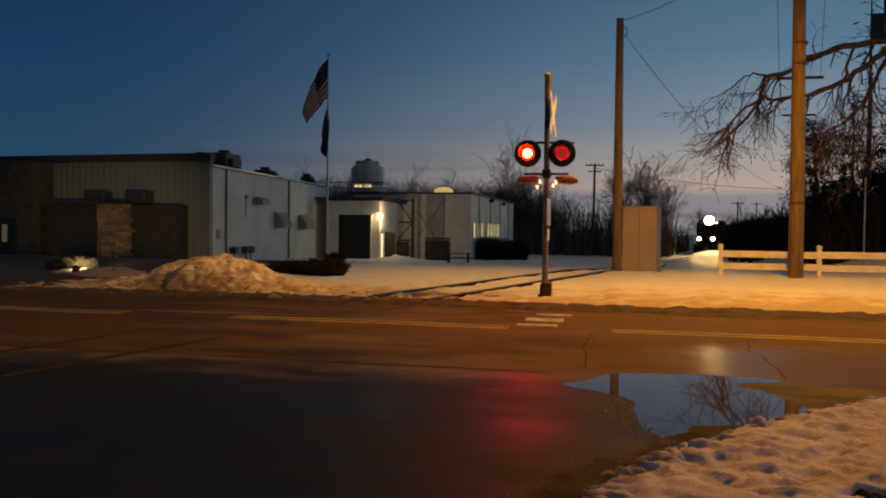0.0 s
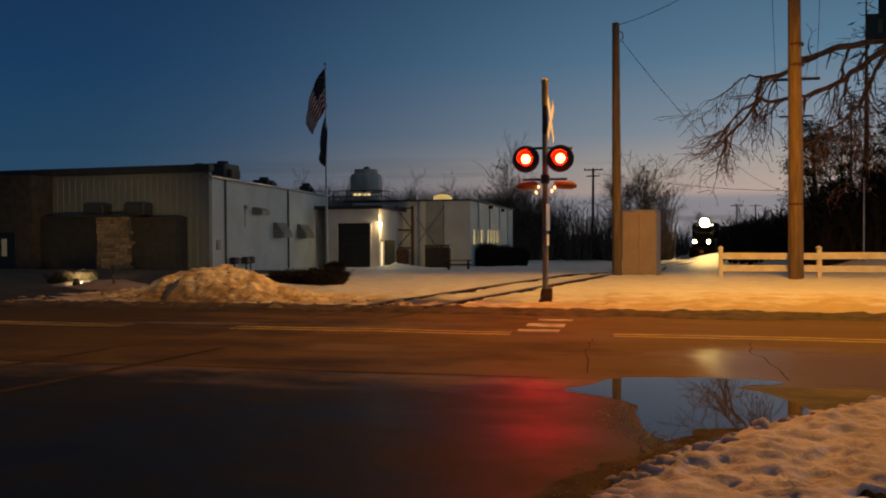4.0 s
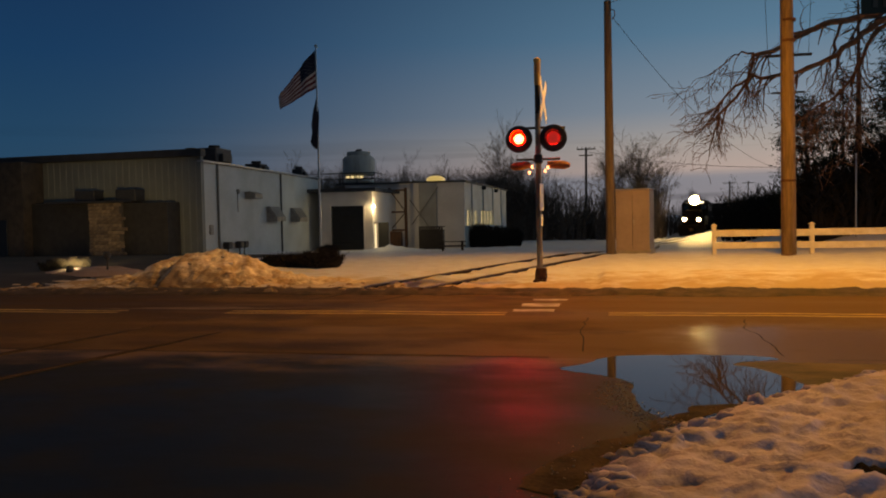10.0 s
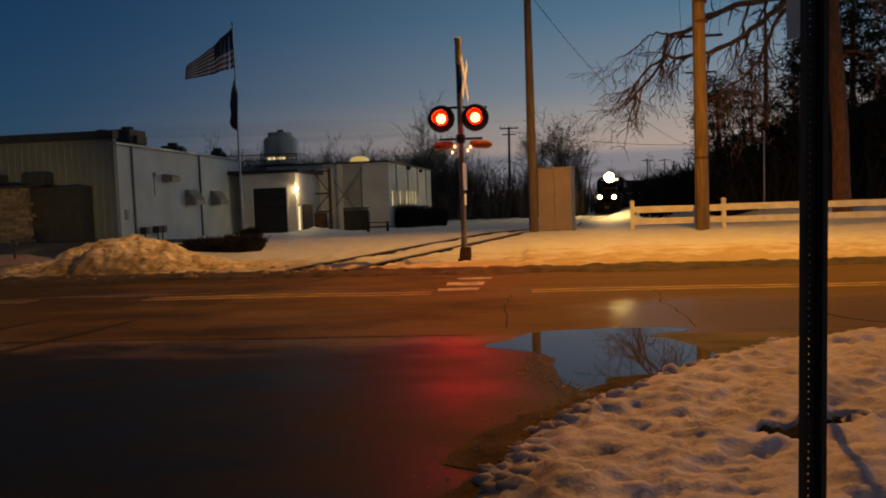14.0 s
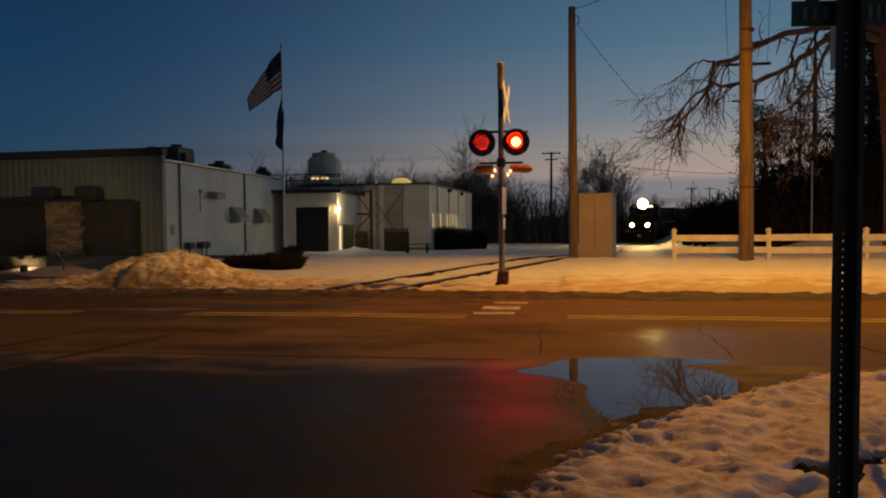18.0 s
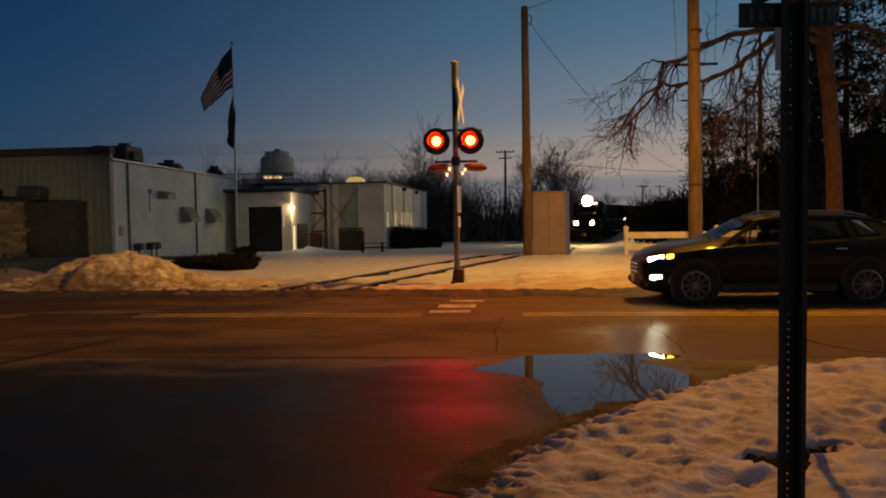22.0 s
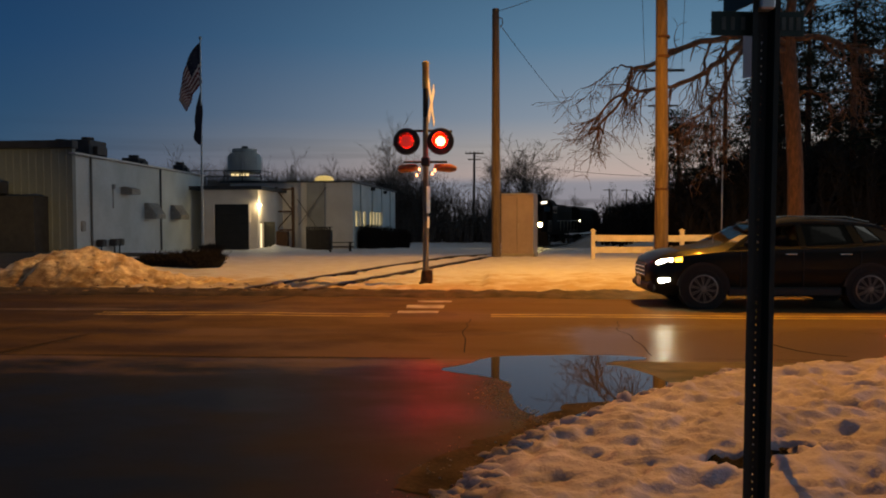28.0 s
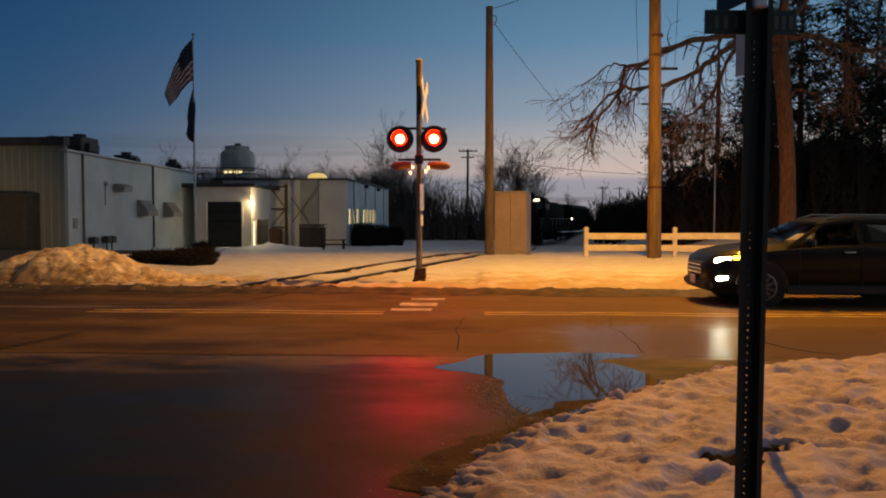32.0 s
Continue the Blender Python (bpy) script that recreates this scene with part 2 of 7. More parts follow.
def wet_asphalt(name, wet_tone, dry_tone, gloss, smooth, streak=0.10, drier=0.28):
    """Dark asphalt: wet film that dries in irregular patches, sand and salt residue, fine stone grain."""
    m = bpy.data.materials.new(name)
    m.use_nodes = True
    nt = m.node_tree
    n, l = nt.nodes.new, nt.links.new
    b = nt.nodes["Principled BSDF"]
    tc = n("ShaderNodeTexCoord")
    mp = n("ShaderNodeMapping")
    mp.inputs["Scale"].default_value = (0.55, 1.0, 1.0)
    l(tc.outputs["Object"], mp.inputs["Vector"])
    big, mid, fine = [n("ShaderNodeTexNoise") for _ in range(3)]
    along = n("ShaderNodeMapping")
    along.inputs["Scale"].default_value = (streak, 1.0, 1.0)
    l(tc.outputs["Object"], along.inputs["Vector"])
    for nd, s, d, src in ((big, 0.35, 5, mp), (mid, 1.9, 7, along), (fine, 85.0, 2, mp)):
        nd.inputs["Scale"].default_value, nd.inputs["Detail"].default_value = s, d
        l(src.outputs[0], nd.inputs["Vector"])
    add = n("ShaderNodeMath")
    add.operation = "MULTIPLY_ADD"
    l(mid.outputs["Fac"], add.inputs[0])
    add.inputs[1].default_value = 0.6
    l(big.outputs["Fac"], add.inputs[2])
    wet = n("ShaderNodeMapRange")
    wet.inputs["From Min"].default_value, wet.inputs["From Max"].default_value = 0.68, 0.95
    l(add.outputs[0], wet.inputs["Value"])
    mix = n("ShaderNodeMix")
    mix.data_type = "RGBA"
    mix.inputs[6].default_value, mix.inputs[7].default_value = (*wet_tone, 1), (*dry_tone, 1)
    l(wet.outputs[0], mix.inputs[0])
    grain = n("ShaderNodeMix")
    grain.data_type = "RGBA"
    grain.blend_type = "MULTIPLY"
    grain.inputs[0].default_value = 0.6
    gr = n("ShaderNodeMapRange")
    gr.inputs["From Min"].default_value, gr.inputs["From Max"].default_value = 0.3, 0.7
    gr.inputs["To Min"].default_value, gr.inputs["To Max"].default_value = 0.5, 1.5
    l(fine.outputs["Fac"], gr.inputs["Value"])
    l(mix.outputs[2], grain.inputs[6])
    l(gr.outputs[0], grain.inputs[7])
    l(grain.outputs[2], b.inputs["Base Color"])
    ro = n("ShaderNodeMapRange")
    ro.inputs["To Min"].default_value, ro.inputs["To Max"].default_value = smooth, smooth + drier
    l(wet.outputs[0], ro.inputs["Value"])
    l(ro.outputs[0], b.inputs["Roughness"])
    b.inputs["Specular IOR Level"].default_value = gloss
    bp = n("ShaderNodeBump")
    bp.inputs["Strength"].default_value, bp.inputs["Distance"].default_value = 0.22, 0.008
    l(fine.outputs["Fac"], bp.inputs["Height"])
    l(bp.outputs[0], b.inputs["Normal"])
    return m


def dirt_light_band(m, tone, y0, y1, amount, scale, along="Y"):
    """Road dirt spread unevenly over a surface, thickening from y0 to y1 (or along x); on the main road it also carries
    lamp falloff.
    """
    nt = m.node_tree
    n, l = nt.nodes.new, nt.links.new
    base = nt.nodes["Principled BSDF"].inputs["Base Color"]
    src = base.links[0].from_socket
    tc, sep, no = n("ShaderNodeTexCoord"), n("ShaderNodeSeparateXYZ"), n("ShaderNodeTexNoise")
    mp = n("ShaderNodeMapping")
    mp.inputs["Scale"].default_value = (0.5, 1.0, 1.0)
    l(tc.outputs["Object"], sep.inputs[0])
    l(tc.outputs["Object"], mp.inputs["Vector"])
    l(mp.outputs[0], no.inputs["Vector"])
    no.inputs["Scale"].default_value, no.inputs["Detail"].default_value = scale, 8
    no.inputs["Roughness"].default_value = 0.65
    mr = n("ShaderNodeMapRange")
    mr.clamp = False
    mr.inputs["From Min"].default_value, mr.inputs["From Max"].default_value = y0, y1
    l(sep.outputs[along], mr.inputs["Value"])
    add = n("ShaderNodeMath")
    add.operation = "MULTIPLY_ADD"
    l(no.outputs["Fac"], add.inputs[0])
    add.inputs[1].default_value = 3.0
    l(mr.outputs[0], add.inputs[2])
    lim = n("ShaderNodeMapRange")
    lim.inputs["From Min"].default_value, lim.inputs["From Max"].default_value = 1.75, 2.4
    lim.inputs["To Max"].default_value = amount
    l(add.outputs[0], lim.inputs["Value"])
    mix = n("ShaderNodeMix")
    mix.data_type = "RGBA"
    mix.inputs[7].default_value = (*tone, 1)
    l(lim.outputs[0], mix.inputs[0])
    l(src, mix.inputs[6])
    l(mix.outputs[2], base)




def wet_film(m, x0, x1, y0, y1, rough_to, gloss_to):
    """Standing water that smooths the surface in patches, from x0 to x1 and fading from y0 to y1."""
    nt = m.node_tree
    n, l = nt.nodes.new, nt.links.new
    b = nt.nodes["Principled BSDF"]
    src = b.inputs["Roughness"].links[0].from_socket
    tc, sep, no = n("ShaderNodeTexCoord"), n("ShaderNodeSeparateXYZ"), n("ShaderNodeTexNoise")
    l(tc.outputs["Object"], sep.inputs[0])
    l(tc.outputs["Object"], no.inputs["Vector"])
    no.inputs["Scale"].default_value, no.inputs["Detail"].default_value = 1.6, 5
    ramps = []
    for axis_name, lo, hi in (("X", x0, x1), ("Y", y1, y0)):
        mr = n("ShaderNodeMapRange")
        mr.inputs["From Min"].default_value, mr.inputs["From Max"].default_value = lo, hi
        l(sep.outputs[axis_name], mr.inputs["Value"])
        ramps.append(mr)
    both = n("ShaderNodeMath")
    both.operation = "MULTIPLY"
    l(ramps[0].outputs[0], both.inputs[0])
    l(ramps[1].outputs[0], both.inputs[1])
    add = n("ShaderNodeMath")
    l(both.outputs[0], add.inputs[0])
    l(no.outputs["Fac"], add.inputs[1])
    lim = n("ShaderNodeMapRange")
    lim.inputs["From Min"].default_value, lim.inputs["From Max"].default_value = 0.75, 1.35
    l(add.outputs[0], lim.inputs["Value"])
    for socket, value in (("Roughness", rough_to), ("Specular IOR Level", gloss_to)):
        mix = n("ShaderNodeMix")
        l(lim.outputs[0], mix.inputs[0])
        if socket == "Roughness":
            l(src, mix.inputs[2])
        else:
            mix.inputs[2].default_value = b.inputs[socket].default_value
        mix.inputs[3].default_value = value
        l(mix.outputs[0], b.inputs[socket])


ASPHALT = wet_asphalt("damp_sandy_lamp_toned_asphalt", (0.050, 0.033, 0.019), (0.095, 0.062, 0.035), 0.05, 0.60)
# sand thickens towards +x; the street lamp's falloff and sheen are toned in too
dirt_light_band(ASPHALT, (0.175, 0.112, 0.058), -10.5, 0.7, 0.85, 0.8, "X")
wet_film(ASPHALT, 0.2, 1.4, 10.4, 11.8, 0.30, 0.11)
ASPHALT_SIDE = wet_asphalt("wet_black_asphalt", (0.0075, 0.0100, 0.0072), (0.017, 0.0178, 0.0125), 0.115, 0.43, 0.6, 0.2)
dirt_light_band(ASPHALT_SIDE, (0.15, 0.098, 0.052), 7.3, 8.7, 0.9, 1.5)
SNOW = mat("snow", (0.58, 0.495, 0.59), (0.41, 0.335, 0.37), 0.6, scale=2.6, bump=0.75, fine=42, spec=0.3)
dirt_light_band(SNOW, (0.20, 0.145, 0.10), 0.8, -0.7, 0.75, 3.2, "X")
# bluish base puts the field's cool sky light into the colour
CRUST = mat("crusted_snow", (0.78, 0.80, 0.89), (0.67, 0.67, 0.72), 0.55, scale=1.6, bump=1.1, fine=14, spec=0.3, rough2=0.65)
dirt_light_band(CRUST, (0.44, 0.31, 0.14), 22.0, 16.2, 0.8, 1.9)
SNOW_DIRTY = mat("dirty_snow", (0.95, 0.83, 0.60), (0.46, 0.30, 0.15), 0.65, scale=3.2, bump=1.9, fine=16, spec=0.3)
dirt_light_band(SNOW_DIRTY, (0.15, 0.09, 0.042), 17.9, 16.4, 0.8, 3.4)
dirt_light_band(SNOW_DIRTY, (0.24, 0.15, 0.075), -11.6, -13.2, 0.6, 2.4, "X")
GRITTY = mat("gritty_snow", (0.42, 0.33, 0.25), (0.16, 0.12, 0.085), 0.75, scale=6, bump=0.6, fine=40)
MUD = mat("black_wet_mud", (0.026, 0.020, 0.012), (0.105, 0.070, 0.040), 0.7, scale=2.6, bump=0.7, fine=30, spec=0.04)
GRAVEL = mat("wet_brown_grit", (0.46, 0.34, 0.22), (0.24, 0.17, 0.11), 0.28, scale=30, bump=0.3, fine=60, spec=0.5)
SOIL = mat("black_wet_soil", (0.013, 0.011, 0.008), (0.024, 0.018, 0.012), 0.8, scale=9, bump=0.8, fine=40, spec=0.04)
SLUSH = mat("slush", (0.085, 0.058, 0.036), (0.025, 0.018, 0.012), 0.75, scale=3.0, bump=0.6, fine=25)
WATER = mat("puddle_water", (0.085, 0.066, 0.048), (0.06, 0.048, 0.035), 0.02, scale=1.0, bump=0.0, spec=0.5, rough2=0.03)
METAL_SIDING = mat("pale_metal_siding", (0.15, 0.165, 0.155), (0.115, 0.125, 0.118), 0.5, scale=0.6, bump=0.05, fine=9)
WHITE_WALL = mat("white_painted_block", (0.50, 0.53, 0.52), (0.40, 0.42, 0.40), 0.7, scale=0.5, bump=0.15, fine=7)
CREAM_WALL = mat("cream_wall", (0.68, 0.62, 0.56), (0.56, 0.50, 0.45), 0.75, scale=0.6, bump=0.12, fine=8)
DARK_ROOF = mat("dark_roof_metal", (0.03, 0.03, 0.035), (0.018, 0.018, 0.02), 0.6, scale=2)
DARK_PANEL = mat("dark_stained_cladding", (0.030, 0.026, 0.022), (0.018, 0.016, 0.014), 0.7, scale=3)
STONE = mat("brown_stone", (0.26, 0.19, 0.12), (0.13, 0.09, 0.06), 0.85, scale=2.5, bump=0.8, fine=12, random_tint=0.35)
DOOR_DARK = mat("dark_door_paint", (0.010, 0.0095, 0.009), (0.007, 0.0065, 0.006), 0.5, scale=2)
GALV = mat("galvanised_steel", (0.42, 0.43, 0.43), (0.3, 0.3, 0.3), 0.4, 0.8, scale=5, bump=0.05)
MAST_PAINT = mat("weathered_silver_mast", (0.27, 0.25, 0.21), (0.13, 0.11, 0.085), 0.5, 0.4, scale=7, bump=0.1, stretch=(1, 1, 0.3))
BLACK_PAINT = mat("black_signal_paint", (0.02, 0.02, 0.02), (0.035, 0.03, 0.028), 0.55, scale=9)
RUST = mat("rusty_brown_iron", (0.12, 0.055, 0.025), (0.06, 0.028, 0.015), 0.75, 0.2, scale=8, bump=0.3)
RAIL = mat("rusty_rail", (0.10, 0.06, 0.04), (0.055, 0.035, 0.025), 0.55, 0.5, scale=6)
RAIL_DULL = mat("sanded_rail_head", (0.075, 0.05, 0.03), (0.05, 0.034, 0.021), 0.85, scale=4, bump=0.2, spec=0.05)
RAIL_TOP = mat("worn_rail_head", (0.30, 0.26, 0.23), (0.20, 0.165, 0.14), 0.34, 0.8, scale=4, bump=0.02)
WOOD_POLE = mat("weathered_pole_wood", (0.20, 0.135, 0.085), (0.11, 0.075, 0.045), 0.85, scale=3, bump=0.5, fine=14, stretch=(4, 4, 0.4))
# darker pole wood; the slim pole's weaker lamplight is put into the colour
DIM_POLE = mat("dimly_lit_pole_wood", (0.155, 0.120, 0.092), (0.080, 0.061, 0.047), 0.85, scale=3, bump=0.5, fine=14, stretch=(4, 4, 0.4))
FENCE_WHITE = mat("white_fence_paint", (0.78, 0.76, 0.70), (0.6, 0.57, 0.5), 0.6, scale=3, bump=0.12, fine=25)
CONCRETE = mat("grey_concrete", (0.36, 0.34, 0.31), (0.25, 0.235, 0.21), 0.85, scale=1.6, bump=0.3, fine=22)
HUT_PAINT = mat("tan_hut_panel", (0.36, 0.295, 0.285), (0.28, 0.225, 0.215), 0.65, scale=0.8, bump=0.05, fine=6)
HUT_ALU = mat("aluminium_hut_side", (0.45, 0.46, 0.47), (0.36, 0.37, 0.38), 0.45, 0.6, scale=1.2, bump=0.05)
BARK = mat("grey_brown_bark", (0.20, 0.098, 0.058), (0.085, 0.046, 0.030), 0.9, scale=5, bump=0.9, fine=22, stretch=(2, 2, 0.5))
LIMB = mat("weathered_limb_bark", (0.19, 0.105, 0.068), (0.085, 0.050, 0.035), 0.9, scale=5, bump=0.7, fine=22)
TWIG = mat("dark_twigs", (0.125, 0.10, 0.085), (0.075, 0.06, 0.052), 0.9, scale=3, bump=0)
NEEDLE = mat("conifer_needles", (0.022, 0.034, 0.018), (0.010, 0.017, 0.010), 0.8, scale=1.5, bump=0)
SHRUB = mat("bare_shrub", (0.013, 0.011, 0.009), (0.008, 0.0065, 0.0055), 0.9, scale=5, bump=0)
POST_GREEN = mat("dark_green_sign_post", (0.006, 0.011, 0.009), (0.011, 0.015, 0.012), 0.6, 0.0, scale=12, bump=0.1)
SIGN_GREEN = mat("green_sign_sheeting", (0.007, 0.032, 0.022), (0.006, 0.026, 0.018), 0.45, scale=4, bump=0)
SIGN_WHITE = mat("white_sign_sheeting", (0.78, 0.78, 0.76), (0.66, 0.66, 0.64), 0.45, scale=3, bump=0)
ALU_BACK = mat("bare_aluminium", (0.55, 0.56, 0.57), (0.45, 0.46, 0.47), 0.4, 0.7, scale=5, bump=0.03)
CAR_PAINT = mat("dark_grey_car_paint", (0.013, 0.015, 0.0135), (0.010, 0.012, 0.0105), 0.42, 0.0, scale=2, bump=0.0, spec=0.06)
CAR_PAINT.node_tree.nodes["Principled BSDF"].inputs["Coat Weight"].default_value = 0.3
CAR_PAINT.node_tree.nodes["Principled BSDF"].inputs["Coat Roughness"].default_value = 0.045
RUBBER = mat("black_rubber", (0.014, 0.014, 0.014), (0.022, 0.021, 0.02), 0.75, scale=15, bump=0.1)
PLASTIC = mat("black_trim_plastic", (0.016, 0.016, 0.017), (0.022, 0.022, 0.022), 0.5, scale=12, bump=0.05)
ALLOY = mat("alloy_wheel", (0.34, 0.32, 0.29), (0.24, 0.23, 0.21), 0.4, 0.7, scale=6, bump=0.02)
CHROME = mat("chrome_trim", (0.7, 0.7, 0.7), (0.6, 0.6, 0.6), 0.12, 1.0, scale=3, bump=0)
CAR_GLASS = mat("tinted_car_glass", (0.012, 0.013, 0.014), (0.016, 0.017, 0.018), 0.06, scale=1, bump=0, spec=0.7)


def pane_glass(name, tint, base_gloss):
    """Thin clear pane: looks through, with a faint mirror that strengthens at a slant."""
    m = bpy.data.materials.new(name)
    m.use_nodes = True
    nt = m.node_tree
    nt.nodes.clear()
    n, l = nt.nodes.new, nt.links.new
    tr, gl, mx, fr, out = n("ShaderNodeBsdfTransparent"), n("ShaderNodeBsdfGlossy"), n("ShaderNodeMixShader"), n("ShaderNodeFresnel"), n("ShaderNodeOutputMaterial")
    tr.inputs["Color"].default_value = (*tint, 1)
    gl.inputs["Roughness"].default_value = 0.03
    fr.inputs["IOR"].default_value = base_gloss
    l(fr.outputs[0], mx.inputs[0])
    l(tr.outputs[0], mx.inputs[1])
    l(gl.outputs[0], mx.inputs[2])
    l(mx.outputs[0], out.inputs["Surface"])
    return m


CLEAR_GLASS = pane_glass("clear_car_glass", (0.86, 0.87, 0.84), 1.08)
DARK_GLASS = pane_glass("privacy_car_glass", (0.22, 0.22, 0.21), 1.40)
SEAT_CLOTH = mat("black_seat_cloth", (0.018, 0.017, 0.016), (0.028, 0.026, 0.024), 0.85, scale=12, bump=0.2)
LOCO_PAINT = mat("black_locomotive_paint", (0.010, 0.009, 0.009), (0.016, 0.014, 0.012), 0.9, 0.0, scale=1.5, bump=0.05, spec=0.06)
LINE_WHITE = mat("worn_white_line_paint", (0.62, 0.60, 0.54), (0.25, 0.23, 0.2), 0.6, scale=3, bump=0.15, fine=30)
LINE_YELLOW = mat("worn_yellow_line_paint", (0.62, 0.44, 0.13), (0.26, 0.18, 0.07), 0.6, scale=2.5, bump=0.15, fine=30)
TAR = mat("tar_crack_filler", (0.012, 0.011, 0.010), (0.02, 0.018, 0.015), 0.75, scale=8, spec=0.15, bump=0.1)
TANK = mat("grey_tank_steel", (0.40, 0.42, 0.40), (0.28, 0.29, 0.27), 0.6, 0.0, scale=2, bump=0.05, stretch=(1, 1, 0.3))
LIT_WARM = glow("lit_window", (1.0, 0.80, 0.46), 0.75)
LIT_DOOR = glow("lit_doorway", (1.0, 0.86, 0.6), 0.9)
LIT_BULB = glow("lamp_bulb", (1.0, 0.85, 0.55), 60.0)
GARDEN_BULB = glow("garden_bulb", (1.0, 0.84, 0.52), 300.0)
LIT_SODIUM = glow("sodium_bulb", (1.0, 0.5, 0.1), 40.0)
HEAD_GLOW = glow("headlight_beam", (1.0, 0.66, 0.26), 420.0)
DITCH_GLOW = glow("ditch_light_beam", (1.0, 0.72, 0.34), 120.0)
CAR_HEAD = glow("car_headlight", (1.0, 0.93, 0.78), 26.0)
CAR_FOG = glow("car_fog_light", (0.95, 1.0, 0.9), 34.0)
CAR_AMBER = glow("car_side_marker", (1.0, 0.5, 0.05), 9.0)
CAR_TAIL = glow("car_tail_light", (1.0, 0.05, 0.045), 38.0)
MARKER = glow("train_marker_light", (1.0, 0.92, 0.72), 6.0)
RED_LIT = glow("lit_red_lens", (1.0, 0.012, 0.012), 9.0, (0.3, 0.02, 0.02))
RED_HOT = glow("lamp_filament_glow", (1.0, 0.012, 0.009), 430.0, (0.3, 0.02, 0.02))
RED_DARK = glow("unlit_red_lens", (1.0, 0.06, 0.06), 0.22, (0.25, 0.01, 0.015))


# ---- ground ----


def hz(x, y):
    """Height of the land: level round the road, falling away behind it."""
    z = 0.0
    if y > 30:
        z = -0.032 * (y - 30) if y < 52 else -0.70 - 0.022 * (min(y, 75) - 52)
    if x > 9 and y > 33:
        a, b = min(1, (x - 9) / 4), min(1, (y - 33) / 9)
        z += 0.75 * a * a * (3 - 2 * a) * b * b * (3 - 2 * b)
    if y > 16 and x > 0:
        z += 0.10 * math.sin(min(1, (y - 16) / 6) * math.pi)
    return z


def rough(x, y, s, seed=0.0):
    return noise.fractal(Vector((x * s, y * s, seed)), 1.0, 2.0, 4)


def crag(x, y, s, seed):
    """Broken, faceted lumps."""
    d, _ = noise.voronoi(Vector((x * s, y * s, seed)))
    return d[1] - d[0] - 0.35


def axis(*spans):
    out = []
    for a, b, st in spans:
        k = max(1, round((b - a) / st))
        out += [a + (b - a) * i / k for i in range(k)]
    return out + [spans[-1][1]]


def build_ground():
    s = Shape()
    xs = axis((-900, -120, 130), (-120, -40, 8), (-40, -16, 1.2), (-16, -8, 0.28), (-8, 10, 0.13), (10, 14, 0.28), (14, 40, 1.2), (40, 120, 8), (120, 900, 130))
    ys = axis((-300, -20, 40), (-20, 8, 4), (8, 15, 1.7), (15, 19, 0.11), (19, 24, 0.2), (24, 40, 0.5), (40, 60, 0.7), (60, 90, 2.0), (90, 300, 20), (300, 2500, 300))

    def fn(x, y):
        z = hz(x, y)
        if y > 15.2:
            e = min(1, (y - 15.2) / 1.2)
            lump = max(0, 1 - abs(y - 17.0) / 2.2)
            z += e * (0.05 + 0.05 * rough(x, y, 0.5) + 0.05 * rough(x, y, 2.0, 3) + lump * (0.08 * rough(x * 0.8, y, 3.6, 5) + 0.07 * crag(x * 0.7, y, 2.6, 4))) - (1 - e) * 0.05
        else:
            z -= 0.09
        # low drift thrown up before the annex
        z += 0.38 * math.exp(-((x + 14.6) / 1.7) ** 2 - ((y - 53.5) / 1.4) ** 2) * (1 + 0.6 * rough(x, y, 1.2, 6))
        return (x, y, z)
    s.sheet(fn, xs, ys)
    tagged(part("ground", s, CRUST, smooth=True), "snow-covered ground reaching out to the dark woods", "ground", kind="structure")


build_ground()

R0, R1 = 8.45, 15.55


def road_z(x, y):
    if y < R0:
        return -0.004 - 0.006 * abs(rough(x, y, 0.5, 9))
    e = min(1, max(0, (y - 8.95) / 0.8))
    return -0.006 * (1 - e) + e * (0.02 * (1 - ((y - 12) / 3.6) ** 2) + 0.008 * rough(x, y, 0.6, 7))


def build_road():
    s = Shape()
    xs = axis((-400, -40, 30), (-40, 40, 1.0), (40, 400, 30))
    ys = axis((R0, R1, 0.35))

    def fn(x, y):
        return (x, y, road_z(x, y))
    s.sheet(fn, xs, ys)
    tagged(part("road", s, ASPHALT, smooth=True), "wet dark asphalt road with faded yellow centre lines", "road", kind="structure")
    a = Shape()

    def apron(x, y):
        return (x, y, road_z(x, min(y, R0 - 0.001)))
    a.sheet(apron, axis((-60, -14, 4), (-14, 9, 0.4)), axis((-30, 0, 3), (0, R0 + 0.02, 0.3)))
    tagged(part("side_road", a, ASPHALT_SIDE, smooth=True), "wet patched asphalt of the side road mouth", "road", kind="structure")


build_road()


# ---- road details ----
def strip(name, pts, width, z, material, label):
    """A painted or sealed band along a line, laid just over the road."""
    s = Shape()
    pts = [Vector((*p, 0)) for p in pts]
    vs = []
    for i, p in enumerate(pts):
        d = (pts[min(i + 1, len(pts) - 1)] - pts[max(i - 1, 0)]).normalized()
        o = Vector((-d.y, d.x, 0)) * width / 2 * (1 + 0.15 * rough(p.x, p.y, 3.0, 5))
        for q in (p + o, p - o):
            vs.append((q.x, q.y, road_z(q.x, q.y) + z))
    s.add(vs, [(2 * i, 2 * i + 1, 2 * i + 3, 2 * i + 2) for i in range(len(pts) - 1)])
    return tagged(part(name, s, material), label, "road marking", kind="structure")


def span(x0, x1, y, st=0.5):
    return [(x, y + 0.015 * math.sin(x)) for x in axis((x0, x1, st))]


